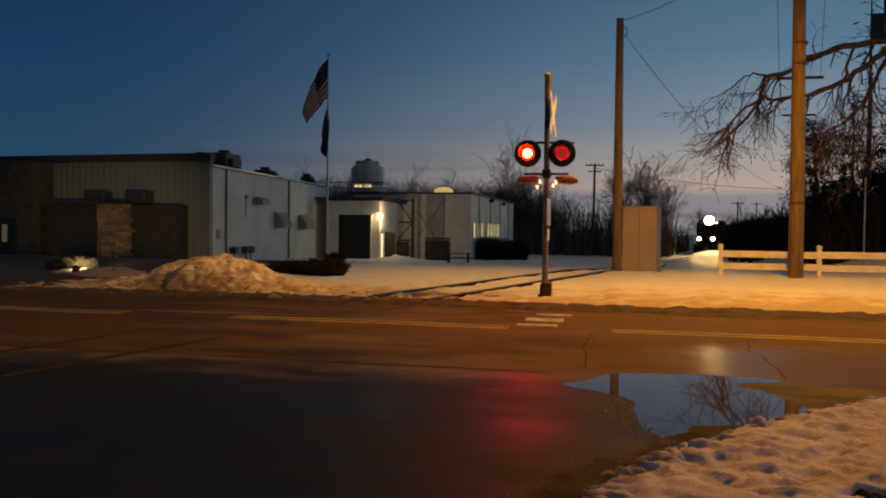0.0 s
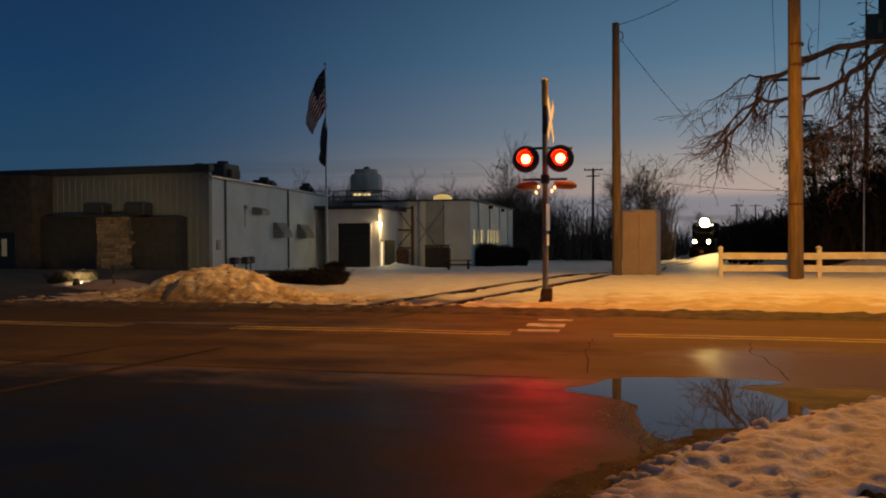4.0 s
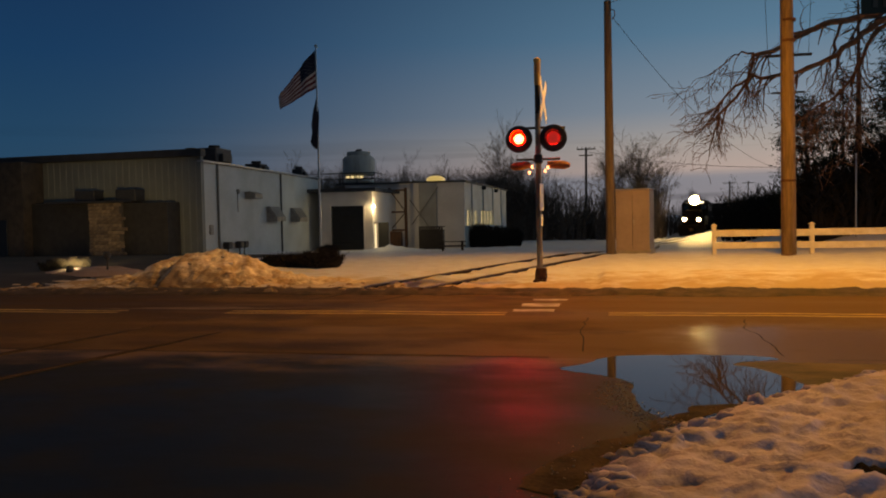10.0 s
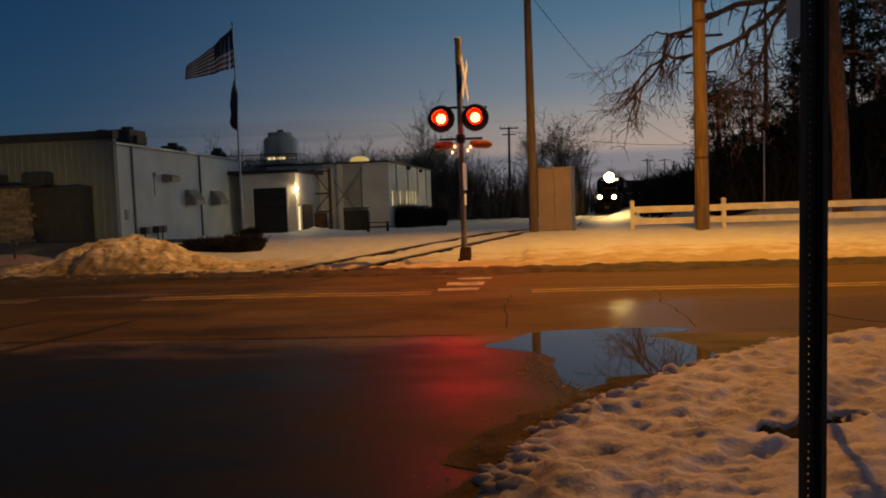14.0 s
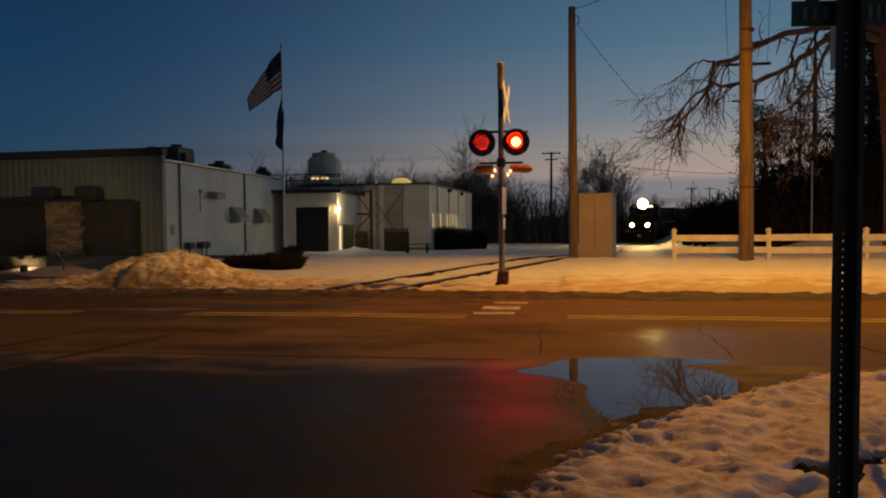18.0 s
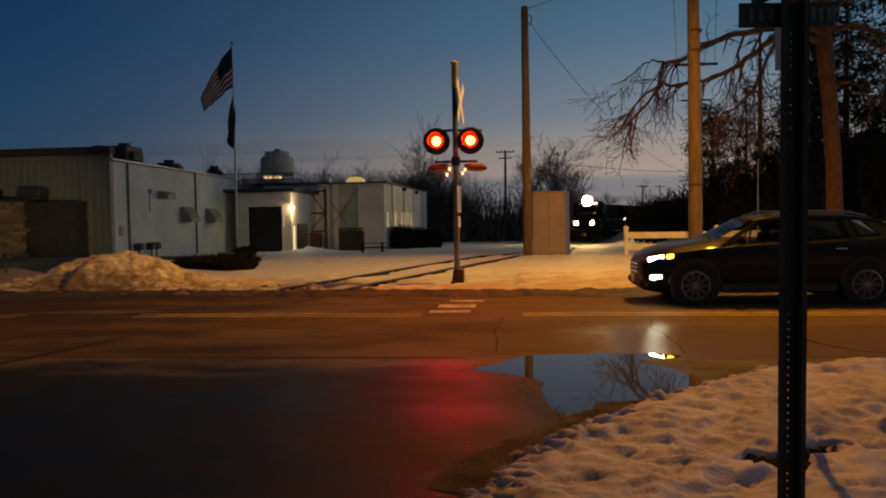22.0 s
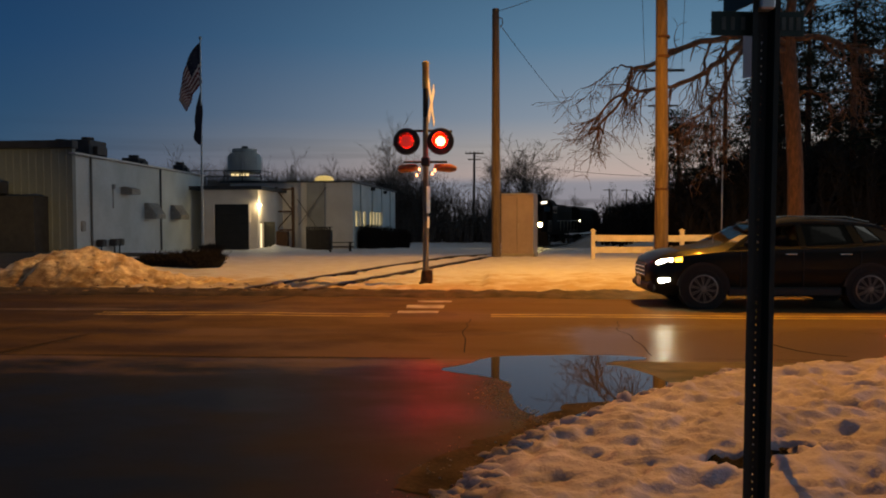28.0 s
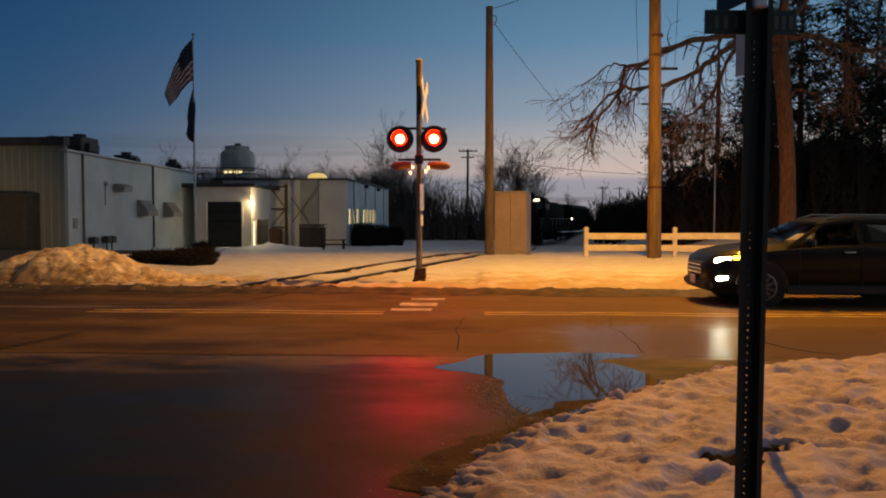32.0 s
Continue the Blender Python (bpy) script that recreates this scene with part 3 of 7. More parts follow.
def build_markings():
    for x0, x1 in ((-30, -8.3), (-6.3, -1.5), (0.1, 40)):
        strip("centre_line", span(x0, x1, 12.30), 0.11, 0.006, LINE_YELLOW, "worn yellow centre line on the road")
        strip("centre_line", span(x0, x1, 12.02), 0.11, 0.006, LINE_YELLOW, "worn yellow centre line on the road")
    for y0, y1, x in ((12.45, 12.75, -1.1), (13.15, 13.62, -1.04), (14.12, 14.42, -0.93)):
        strip("stop_line", [(x, y0), (x, (y0 + y1) / 2), (x, y1)], 0.66, 0.006, LINE_WHITE, "worn white stop line before the crossing")
    rnd = random.Random(4)
    for pts in ([(x, 8.5 + 0.06 * rough(x, 3, 0.8)) for x in axis((-14, -0.6, 0.4))], [(x, 8.6 + 0.06 * rough(x, 3, 0.8)) for x in axis((2.3, 5, 0.3))],
                [(-0.25 + 0.1 * rough(3, y, 1.0), y) for y in axis((8.9, 11.7, 0.25))],
                [(1.9 + 0.15 * rough(5, y, 1.0), y) for y in axis((8.8, 11.6, 0.25))],
                [(3.5, 9.75), (3.56, 9.5), (3.68, 9.2), (3.86, 8.98), (4.1, 8.86)],
                [(5.2 + (y - 9) * 0.9, y + 0.1 * rough(y, 1, 2)) for y in axis((8.7, 10.3, 0.2))],
                [(x, 14.9 + 0.08 * rough(x, 8, 0.7)) for x in axis((-9, 7, 0.4))]):
        strip("sealed_crack", pts, 0.012 + 0.012 * rnd.random() + (0.02 if pts[0][0] == -14 else 0.03 if len(pts) == 5 else 0), 0.004, TAR, "black tar-sealed crack in the asphalt")
    # pale patches of drier, sandy asphalt
    dry = mat("dry_sandy_asphalt", (0.17, 0.118, 0.07), (0.05, 0.036, 0.022), 0.6, scale=3, bump=0.4, fine=60)
    for name, pts in (("asphalt_patch", [(-9.5, 12.6), (-7.0, 12.9), (-5.0, 12.75), (-7.2, 12.5)]),):
        s = Shape()
        n = len(pts)
        ring = []
        for i in range(n):
            a, b = pts[i], pts[(i + 1) % n]
            for k in range(6):
                u = k / 6
                x, y = a[0] + (b[0] - a[0]) * u, a[1] + (b[1] - a[1]) * u
                ring.append((x + 0.2 * rough(x, y, 1.6, 1), y + 0.13 * rough(x, y, 1.6, 2)))
        cx, cy = sum(p[0] for p in pts) / n, sum(p[1] for p in pts) / n
        vs = []
        for f in (1.0, 0.75, 0.5, 0.25):
            vs += [(cx + (x - cx) * f, cy + (y - cy) * f, road_z(cx + (x - cx) * f, cy + (y - cy) * f) + 0.004) for x, y in ring]
        m = len(ring)
        s.add(vs + [(cx, cy, road_z(cx, cy) + 0.004)], [(r * m + i, r * m + (i + 1) % m, (r + 1) * m + (i + 1) % m, (r + 1) * m + i) for r in range(3) for i in range(m)] + [(3 * m + i, 3 * m + (i + 1) % m, 4 * m) for i in range(m)])
        tagged(part(name, s, dry), "drier sandy patch in the worn asphalt", "road", kind="structure")


build_markings()

# waterline of the puddle, clockwise
PUDDLE = [(-0.44, 7.86), (-0.15, 8.25), (0.12, 8.66), (0.75, 8.78), (1.35, 8.82), (1.66, 8.78), (1.80, 8.62), (1.62, 8.50), (1.36, 8.36), (1.30, 8.26), (1.52, 8.05), (1.75, 7.35), (1.45, 6.85), (0.85, 6.1), (0.55, 5.85), (0.30, 6.22), (0.22, 6.8), (0.2, 7.35), (-0.1, 7.62)]


def build_puddle():
    s = Shape()
    ring, n = [], len(PUDDLE)
    for i in range(n):
        p0, p1, p2, p3 = [Vector((*PUDDLE[(i + k) % n], 0)) for k in (-1, 0, 1, 2)]
        for k in range(6):
            t = k / 6
            q = 0.5 * ((2 * p1) + (p2 - p0) * t + (2 * p0 - 5 * p1 + 4 * p2 - p3) * t * t + (3 * p1 - p0 - 3 * p2 + p3) * t ** 3)
            ring.append((q.x + 0.05 * rough(q.x, q.y, 3, 1), q.y + 0.05 * rough(q.x, q.y, 3, 2), -0.0035))
    s.add(ring, [tuple(range(len(ring)))])
    tagged(part("puddle", s, WATER), "still puddle of meltwater mirroring the evening sky", "puddle", kind="structure")


build_puddle()

# foot of the near snow bank, from the road corner to beside the viewpoint
BANK = [(14.0, 9.3), (9.0, 9.1), (6.2, 8.9), (4.5, 8.65), (3.2, 8.25), (2.3, 7.75), (1.63, 7.25), (1.05, 6.55), (0.51, 5.92), (0.2, 5.5), (-0.02, 5.1), (-0.22, 4.6), (-0.33, 4.1), (-0.4, 3.2), (-0.35, 2.2), (-0.3, 1.0), (0.1, -1.0), (0.5, -6.0)]


def bank_depth(x, y):
    """How far a point lies inside the bank, in metres; below 0 outside."""
    best, side = 9e9, 1
    for (ax, ay), (bx, by) in zip(BANK, BANK[1:]):
        dx, dy = bx - ax, by - ay
        t = max(0, min(1, ((x - ax) * dx + (y - ay) * dy) / (dx * dx + dy * dy)))
        d = math.hypot(x - ax - t * dx, y - ay - t * dy)
        if d < best:
            best, side = d, 1 if dx * (y - ay) - dy * (x - ax) > 0 else -1
    return best * side


def chunk(s, at, r, rnd, n=8, m=5):
    """A rounded, broken lump of snow or ice."""
    o = Vector((rnd.uniform(0, 50), rnd.uniform(0, 50), 0))
    w = (rnd.uniform(0.9, 1.6), rnd.uniform(0.8, 1.2), rnd.uniform(0.6, 0.9))
    vs = []
    for i in range(m):
        e = -math.pi / 2 + math.pi * (i + 0.3) / (m - 0.4)
        for k in range(n):
            a = 2 * math.pi * k / n
            d = Vector((math.cos(a) * math.cos(e), math.sin(a) * math.cos(e), math.sin(e)))
            q = r * (1 + 0.45 * noise.noise(d * 1.4 + o) + 0.15 * noise.noise(d * 4 + o))
            vs.append((at[0] + d.x * q * w[0], at[1] + d.y * q * w[1], at[2] + d.z * q * w[2]))
    s.add(vs, [(i * n + k, i * n + (k + 1) % n, (i + 1) * n + (k + 1) % n, (i + 1) * n + k) for i in range(m - 1) for k in range(n)] + [tuple(range((m - 1) * n, m * n))])


def billow(x, y, s, seed):
    """Soft round lumps with creases between them, about -0.5 to 0.5."""
    return abs(noise.noise(Vector((x * s, y * s, seed)))) * -1.6 + 0.4


# ellipses of the melted hollow: centre and half axes
HOLLOW = [(1.54, 4.68, 0.20, 0.17), (1.78, 4.80, 0.16, 0.09), (1.98, 4.92, 0.13, 0.06)]


def build_bank():
    s = Shape()
    xs = axis((-1.2, 4.2, 0.03), (4.2, 6, 0.05), (6, 14, 0.25))
    ys = axis((-6, 2.0, 0.14), (2.0, 7.0, 0.03), (7.0, 9.4, 0.045))
    pits = []
    rnd = random.Random(11)
    for _ in range(150):
        pits.append((rnd.uniform(-0.3, 6), rnd.uniform(2, 9), rnd.uniform(0.05, 0.10), rnd.uniform(0.012, 0.032)))
    # footprints in a few trails
    for k in range(9):
        u = k / 8
        pits.append((0.9 + 2.6 * u + 0.10 * (k % 2), 2.2 + 5.2 * u, 0.12, 0.06))
        pits.append((2.4 + 1.9 * u, 3.0 + 4.4 * u + 0.2 * (k % 2), 0.11, 0.05))
    pits += [(0.80, 2.75, 0.16, 0.09), (0.55, 3.9, 0.13, 0.06), (1.25, 4.35, 0.15, 0.06)]
    grid = {}
    for p in pits:
        grid.setdefault((int(p[0] // 0.6), int(p[1] // 0.6)), []).append(p)

    def hollow(x, y):
        """Inside the hollow melted open beside the post: 1 in its middle, 0 at its rim."""
        q = min(((x - cx) / a) ** 2 + ((y - cy) / b) ** 2 for cx, cy, a, b in HOLLOW)
        return max(0, 1 - q - 0.3 * rough(x, y, 7.0, 6))

    def fn(x, y, melted=True):
        d = bank_depth(x, y) + 0.13 * rough(x, y, 1.6, 4) + 0.07 * billow(x, y, 3.4, 8)
        if d < -0.14:
            return (x, y, -0.16)
        e = max(0, min(1, (d + 0.05) / 0.5))
        z = -0.1 + 0.16 * e ** 0.5 + 0.07 * min(1, max(0, d) / 2.5)
        wx, wy = x + 0.12 * noise.noise(Vector((x * 2, y * 2, 7))), y + 0.12 * noise.noise(Vector((x * 2, y * 2, 9)))
        z += e * (0.055 * rough(wx, wy, 1.3, 6) + 0.036 * billow(wx * 0.75, wy, 2.6, 1) + 0.040 * billow(wx * 0.7, wy, 5.6, 5) + 0.026 * billow(wx * 0.8, wy, 12.0, 2) + 0.016 * rough(x * 0.8, y, 9.0, 2) + 0.010 * rough(x, y, 26.0, 3) + 0.035 * math.exp(-((d - 0.3) / 0.3) ** 2))
        gx, gy = int(x // 0.6), int(y // 0.6)
        for i in (-1, 0, 1):
            for j in (-1, 0, 1):
                for px_, py_, r, h in grid.get((gx + i, gy + j), ()):
                    q = ((x - px_) ** 2 * 0.7 + (y - py_) ** 2 * 1.5) / (r * r)
                    if q < 4:
                        z -= h * math.exp(-q * 1.4) - 0.35 * h * math.exp(-(math.sqrt(q) - 1.25) ** 2 * 6)
        if melted and 1.1 < x < 2.5 and 4.3 < y < 5.3:
            z -= 0.12 * min(1, hollow(x, y) * 4)
        return (x, y, z)
    s.sheet(fn, xs, ys)
    g = Shape()
    g.sheet(lambda x, y: (x, y, fn(x, y, False)[2] - 0.042 + 0.012 * rough(x, y, 18.0, 3)), axis((1.2, 2.4, 0.03)), axis((4.4, 5.2, 0.03)))
    tagged(part("bare_soil", g, SOIL, smooth=True), "dark wet soil bared where snow melted round a post", "soil", kind="stuff")
    # broken chunks pushed up along the edge, half sunk
    for _ in range(260):
        k = rnd.randrange(len(BANK) - 1)
        a, b = BANK[k], BANK[k + 1]
        u = rnd.random()
        x, y = a[0] + (b[0] - a[0]) * u, a[1] + (b[1] - a[1]) * u
        if y < 2.2 or x > 7:
            continue
        x, y = x + rnd.uniform(0.02, 0.34), y - rnd.uniform(-0.02, 0.14)
        r = rnd.uniform(0.035, 0.085)
        chunk(s, (x, y, fn(x, y)[2] - r * 0.45), r, rnd, 11, 8)
    tagged(part("snow_bank", s, SNOW, smooth=True, crease=100), "trampled lumpy snow bank along the kerb full of footprints", "snow bank", kind="stuff")
    # grey gritty crumbs that broke off onto the wet asphalt
    g = Shape()
    for _ in range(200):
        k = rnd.randrange(4, len(BANK) - 3)
        a, b = BANK[k], BANK[k + 1]
        u = rnd.random()
        off = rnd.random() ** 1.7
        x, y = a[0] + (b[0] - a[0]) * u - 0.42 * off + 0.08, a[1] + (b[1] - a[1]) * u + 0.14 * off
        if y < 2.6 or y > 6.9:
            continue
        chunk(g, (x, y, 0.002), rnd.uniform(0.004, 0.010) * (1.1 - 0.6 * off), rnd, 7, 4)
    tagged(part("snow_crumbs", g, GRITTY, smooth=True, crease=100), "gritty brown crumbs of snow on the wet asphalt", "snow", kind="stuff")


build_bank()


def build_gravel():
    """Wet grit washed up round the near end of the puddle."""
    g = Shape()
    rnd = random.Random(23)
    line = [(0.10, 7.30), (0.06, 6.75), (0.16, 6.30), (0.38, 5.95), (0.55, 5.72)]
    for _ in range(520):
        k = rnd.randrange(len(line) - 1)
        (ax, ay), (bx, by), u = line[k], line[k + 1], rnd.random()
        off = rnd.gauss(0, 0.075)
        x, y = ax + (bx - ax) * u + off, ay + (by - ay) * u + off * 0.35 + rnd.gauss(0, 0.03)
        chunk(g, (x, y, -0.003), rnd.uniform(0.004, 0.009), rnd, 6, 3)
    tagged(part("wet_gravel", g, GRAVEL), "wet brown grit washed up at the edge of the puddle", "gravel", kind="stuff")


build_gravel()


def build_mud():
    """The dark muddy margin at the foot of the bank."""
    s = Shape()
    foot = [p for p in BANK if p[1] < 6.6][:-3]
    pts = []
    for a, b in zip(foot, foot[1:]):
        k = max(1, int(math.dist(a, b) / 0.08))
        pts += [(a[0] + (b[0] - a[0]) * i / k, a[1] + (b[1] - a[1]) * i / k) for i in range(k)]
    vs = []
    for x, y in pts:
        w = 0.25 + 0.24 * rough(x, y, 1.3, 4) + 0.16 * rough(x, y, 5, 5)
        for f in (0.35, 0.15, -0.05, -0.3, -0.6, -0.85, -1.0):
            qx, qy = x + f * w * 0.9, y + f * w * 0.25
            h = 0.004 + (0.022 * (1 - abs(f)) * max(0, rough(qx, qy, 7.0, 2)) if f > -0.9 else 0)
            vs.append((qx, qy, road_z(qx, qy) + h))
    s.add(vs, [(7 * i + k, 7 * i + k + 1, 7 * i + 8 + k, 7 * i + 7 + k) for i in range(len(pts) - 1) for k in range(6)])
    tagged(part("mud_edge", s, MUD, smooth=True), "dark wet mud and grit along the foot of the snow", "mud", kind="stuff")


build_mud()


def build_pile():
    s = Shape()
    crest = [(-14.2, 0.0), (-13.2, 0.12), (-12.2, 0.26), (-11.35, 0.38), (-11.1, 0.68), (-10.6, 0.74), (-10.1, 0.86), (-9.55, 0.98), (-9.0, 0.86), (-8.4, 0.62), (-7.7, 0.34), (-7.0, 0.20), (-6.2, 0.12), (-5.2, 0.0)]

    def fn(x, y):
        w = 0.25 * rough(x, y, 0.9, 3)
        u = x + 0.16 * rough(x, y, 2.2, 12)
        h = 0.0
        for (a, za), (b, zb) in zip(crest, crest[1:]):
            if a <= u <= b:
                h = za + (zb - za) * (u - a) / (b - a)
        v = (y - 17.95 + w) / (1.0 + 0.75 * min(1, h * 1.4))
        prof = max(0, 1 - abs(v) ** 1.25)
        e = min(1, prof * 5) * min(1, h * 6)
        z = h * prof + e * (0.07 * rough(x, y, 1.4, 5) + 0.17 * crag(x, y * 0.8, 1.2, 7) + 0.085 * crag(x * 1.1, y, 3.2, 9) + 0.03 * rough(x, y, 5.0, 2) + 0.035 * crag(x, y, 9.0, 8) + 0.02 * rough(x, y, 15.0, 8))
        return (x, y, hz(x, y) - 0.06 + max(0, z) + 0.075 * min(1, prof * 3))
    s.sheet(fn, axis((-14.3, -5.1, 0.045)), axis((15.85, 20.2, 0.045)))
    tagged(part("snow_mound", s, SNOW_DIRTY, smooth=True), "ploughed pile of dirty brown snow beside the road", "snow pile")
    c = Shape()
    rnd = random.Random(5)
    for _ in range(420):
        x, y = rnd.uniform(-14.5, -4.0), 15.6 + 1.9 * rnd.random() ** 1.5
        r = 0.025 + 0.13 * rnd.random() ** 2.5
        chunk(c, (x, y, 0.03 + r * 0.05), r * 0.6, rnd)
    for _ in range(70):
        x, y = rnd.uniform(-12.8, -6.6), rnd.uniform(16.4, 18.0)
        r = 0.02 + 0.06 * rnd.random() ** 2.5
        chunk(c, (x, y, fn(x, y)[2] - r * 0.3), r, rnd)
    tagged(part("snow_lumps", c, SNOW_DIRTY), "loose lumps of dirty snow along the road edge", "snow", kind="stuff")


build_pile()


def build_slush():
    """The brown thawed edge between the road and the verge."""
    s = Shape()

    def fn(x, y):
        # the dark strip runs wider round x 2.6
        w = 0.26 + 0.24 * rough(x, 0, 0.45, 2) + 0.12 * rough(x, 1, 2.0, 3) + 0.25 * math.exp(-((x - 2.6) / 0.7) ** 2)
        c = 15.45 + 0.22 * rough(x, 2, 0.25, 6)
        z = 0.012 + 0.07 * max(0, 1 - ((y - c - 0.35) / (w + 0.3)) ** 2) * (1 + 0.9 * rough(x, y, 3, 2)) + 0.02 * rough(x, y, 8, 4)
        return (x, y, z if y > c - w else -0.05)
    s.sheet(fn, axis((-40, -14, 0.6), (-14, 14, 0.12), (14, 40, 0.6)), axis((14.8, 16.5, 0.085)))
    tagged(part("slush_edge", s, SLUSH, smooth=True), "brown slush and mud along the road edge", "slush", kind="stuff")


build_slush()

# ---- railway ----
TRACK = [(-7.8, 2.0), (-6.4, 8.5), (-5.05, 13.5), (-3.95, 17.6), (-2.6, 22.8), (-0.95, 29.0), (0.75, 36.0), (2.4, 46.0), (3.75, 60.0), (4.6, 70.0), (6.75, 78.0), (10.0, 90.0), (12.5, 99.0), (18.5, 118.0), (29.0, 148.0)]


def track_at(s):
    """The middle of the track and its heading, s along the list of its points."""
    i = max(0, min(len(TRACK) - 2, int(s)))
    p = [Vector(TRACK[max(0, min(len(TRACK) - 1, i + k))]) for k in (-1, 0, 1, 2)]
    t = s - i
    q = 0.5 * ((2 * p[1]) + (p[2] - p[0]) * t + (2 * p[0] - 5 * p[1] + 4 * p[2] - p[3]) * t * t + (3 * p[1] - p[0] - 3 * p[2] + p[3]) * t ** 3)
    d = 0.5 * ((p[2] - p[0]) + 2 * (2 * p[0] - 5 * p[1] + 4 * p[2] - p[3]) * t + 3 * (3 * p[1] - p[0] - 3 * p[2] + p[3]) * t * t)
    return q, d.normalized()


def rail_z(y):
    return 0.014 if y < R1 else (0.11 + hz(-5, y))


def build_track():
    railway = thing("railway_track", pose(0, 0, 0), "pair of rusty rails on ties half buried in snow", "railway track", kind="structure")
    for side in (-1, 1):
        lo = []
        for i in range(141):
            q, d = track_at(i / 10)
            o = Vector((-d.y, d.x)) * 0.7175 * side
            lo.append((q.x + o.x, q.y + o.y, rail_z(q.y)))
        kerb = next(i for i, p in enumerate(lo) if p[1] > R1)
        for name, w, z0, z1, m, i0, i1 in (("rail", 0.12, -0.12, -0.085, RAIL, 0, 140), ("rail", 0.03, -0.085, -0.03, RAIL, 0, 140), ("rail_head", 0.07, -0.03, 0.0, RAIL_TOP, kerb, 140), ("rail_head", 0.07, -0.03, 0.0, RAIL_DULL, 0, kerb)):
            s = Shape()
            vs = []
            for i, p in enumerate(lo):
                d = (Vector(lo[min(i + 1, 140)]) - Vector(lo[max(i - 1, 0)])).normalized()
                o = Vector((-d.y, d.x, 0)) * w / 2
                P = Vector(p)
                vs += [P + o + Vector((0, 0, z0)), P + o + Vector((0, 0, z1)), P - o + Vector((0, 0, z1)), P - o + Vector((0, 0, z0))]
            s.add(vs, [(4 * i + k, 4 * i + (k + 1) % 4, 4 * i + 4 + (k + 1) % 4, 4 * i + 4 + k) for i in range(i0, i1) for k in range(4)])
            part(name, s, m, railway)
    # thawed ballast in dark bands beside the rails
    for side in (-1, 1):
        s = Shape()
        vs = []
        for i in range(281):
            q, d = track_at(i / 20)
            if q.y < R1 + 0.3 or q.y > 60:
                continue
            nrm = Vector((-d.y, d.x))
            w = 0.105 + 0.03 * rough(q.x, q.y, 1.2, side)
            for k in (-1, 1):
                o = nrm * (0.7175 * side + k * w)
                vs.append((q.x + o.x, q.y + o.y, rail_z(q.y) - 0.012 + 0.01 * rough(q.x, q.y, 3, k)))
        s.add(vs, [(2 * i, 2 * i + 1, 2 * i + 3, 2 * i + 2) for i in range(len(vs) // 2 - 1)])
        part("ballast", s, mat("dark_ballast", (0.085, 0.065, 0.05), (0.03, 0.024, 0.02), 0.85, scale=4, bump=0.8, fine=30), railway, "dark thawed ballast")
    tie = Shape().box((0, 0, 0), (2.5, 0.23, 0.1), 0.015).mesh("tie", WOOD_POLE)
    s = 2.72
    while s < 8.5:
        q, d = track_at(s)
        if q.y > R1 + 0.2:
            part("tie", tie, None, railway, m=pose(q.x, q.y, rail_z(q.y) - 0.150, 0, 0, math.degrees(math.atan2(d.y, d.x)) - 90))
        s += 0.6 / (Vector(TRACK[int(s) + 1]) - Vector(TRACK[int(s)])).length
    for side in (-1, 1):
        for off in (-0.07, 0.07):
            strip("flangeway", [tuple(track_at(1 + i * 0.12)[0] + Vector((-track_at(1 + i * 0.12)[1].y, track_at(1 + i * 0.12)[1].x)) * (0.7175 * side + off)) for i in range(14)], 0.022, 0.007, SLUSH, "dark flangeway gap beside the rail in the road")


build_track()


# ---- crossing signal ----
def lens_face(sg, r0, r1):
    """One face of a lens that turns on its upright axis, domed from radius r1 in to r0."""
    n, rings = 24, 3
    vs = []
    for i in range(rings):
        r = r1 + (r0 - r1) * i / (rings - 1)
        y = sg * (0.004 + 0.028 * (1 - (r / 0.15) ** 2))
        vs += [(r * math.cos(2 * math.pi * k / n), y, r * math.sin(2 * math.pi * k / n)) for k in range(n)]
    fs = [(i * n + k, i * n + (k + 1) % n, (i + 1) * n + (k + 1) % n, (i + 1) * n + k) for i in range(rings - 1) for k in range(n)]
    if r0 < 0.02:
        fs.append(tuple((rings - 1) * n + k for k in range(n)))
    return Shape().add(vs, fs)


DRUMS = []


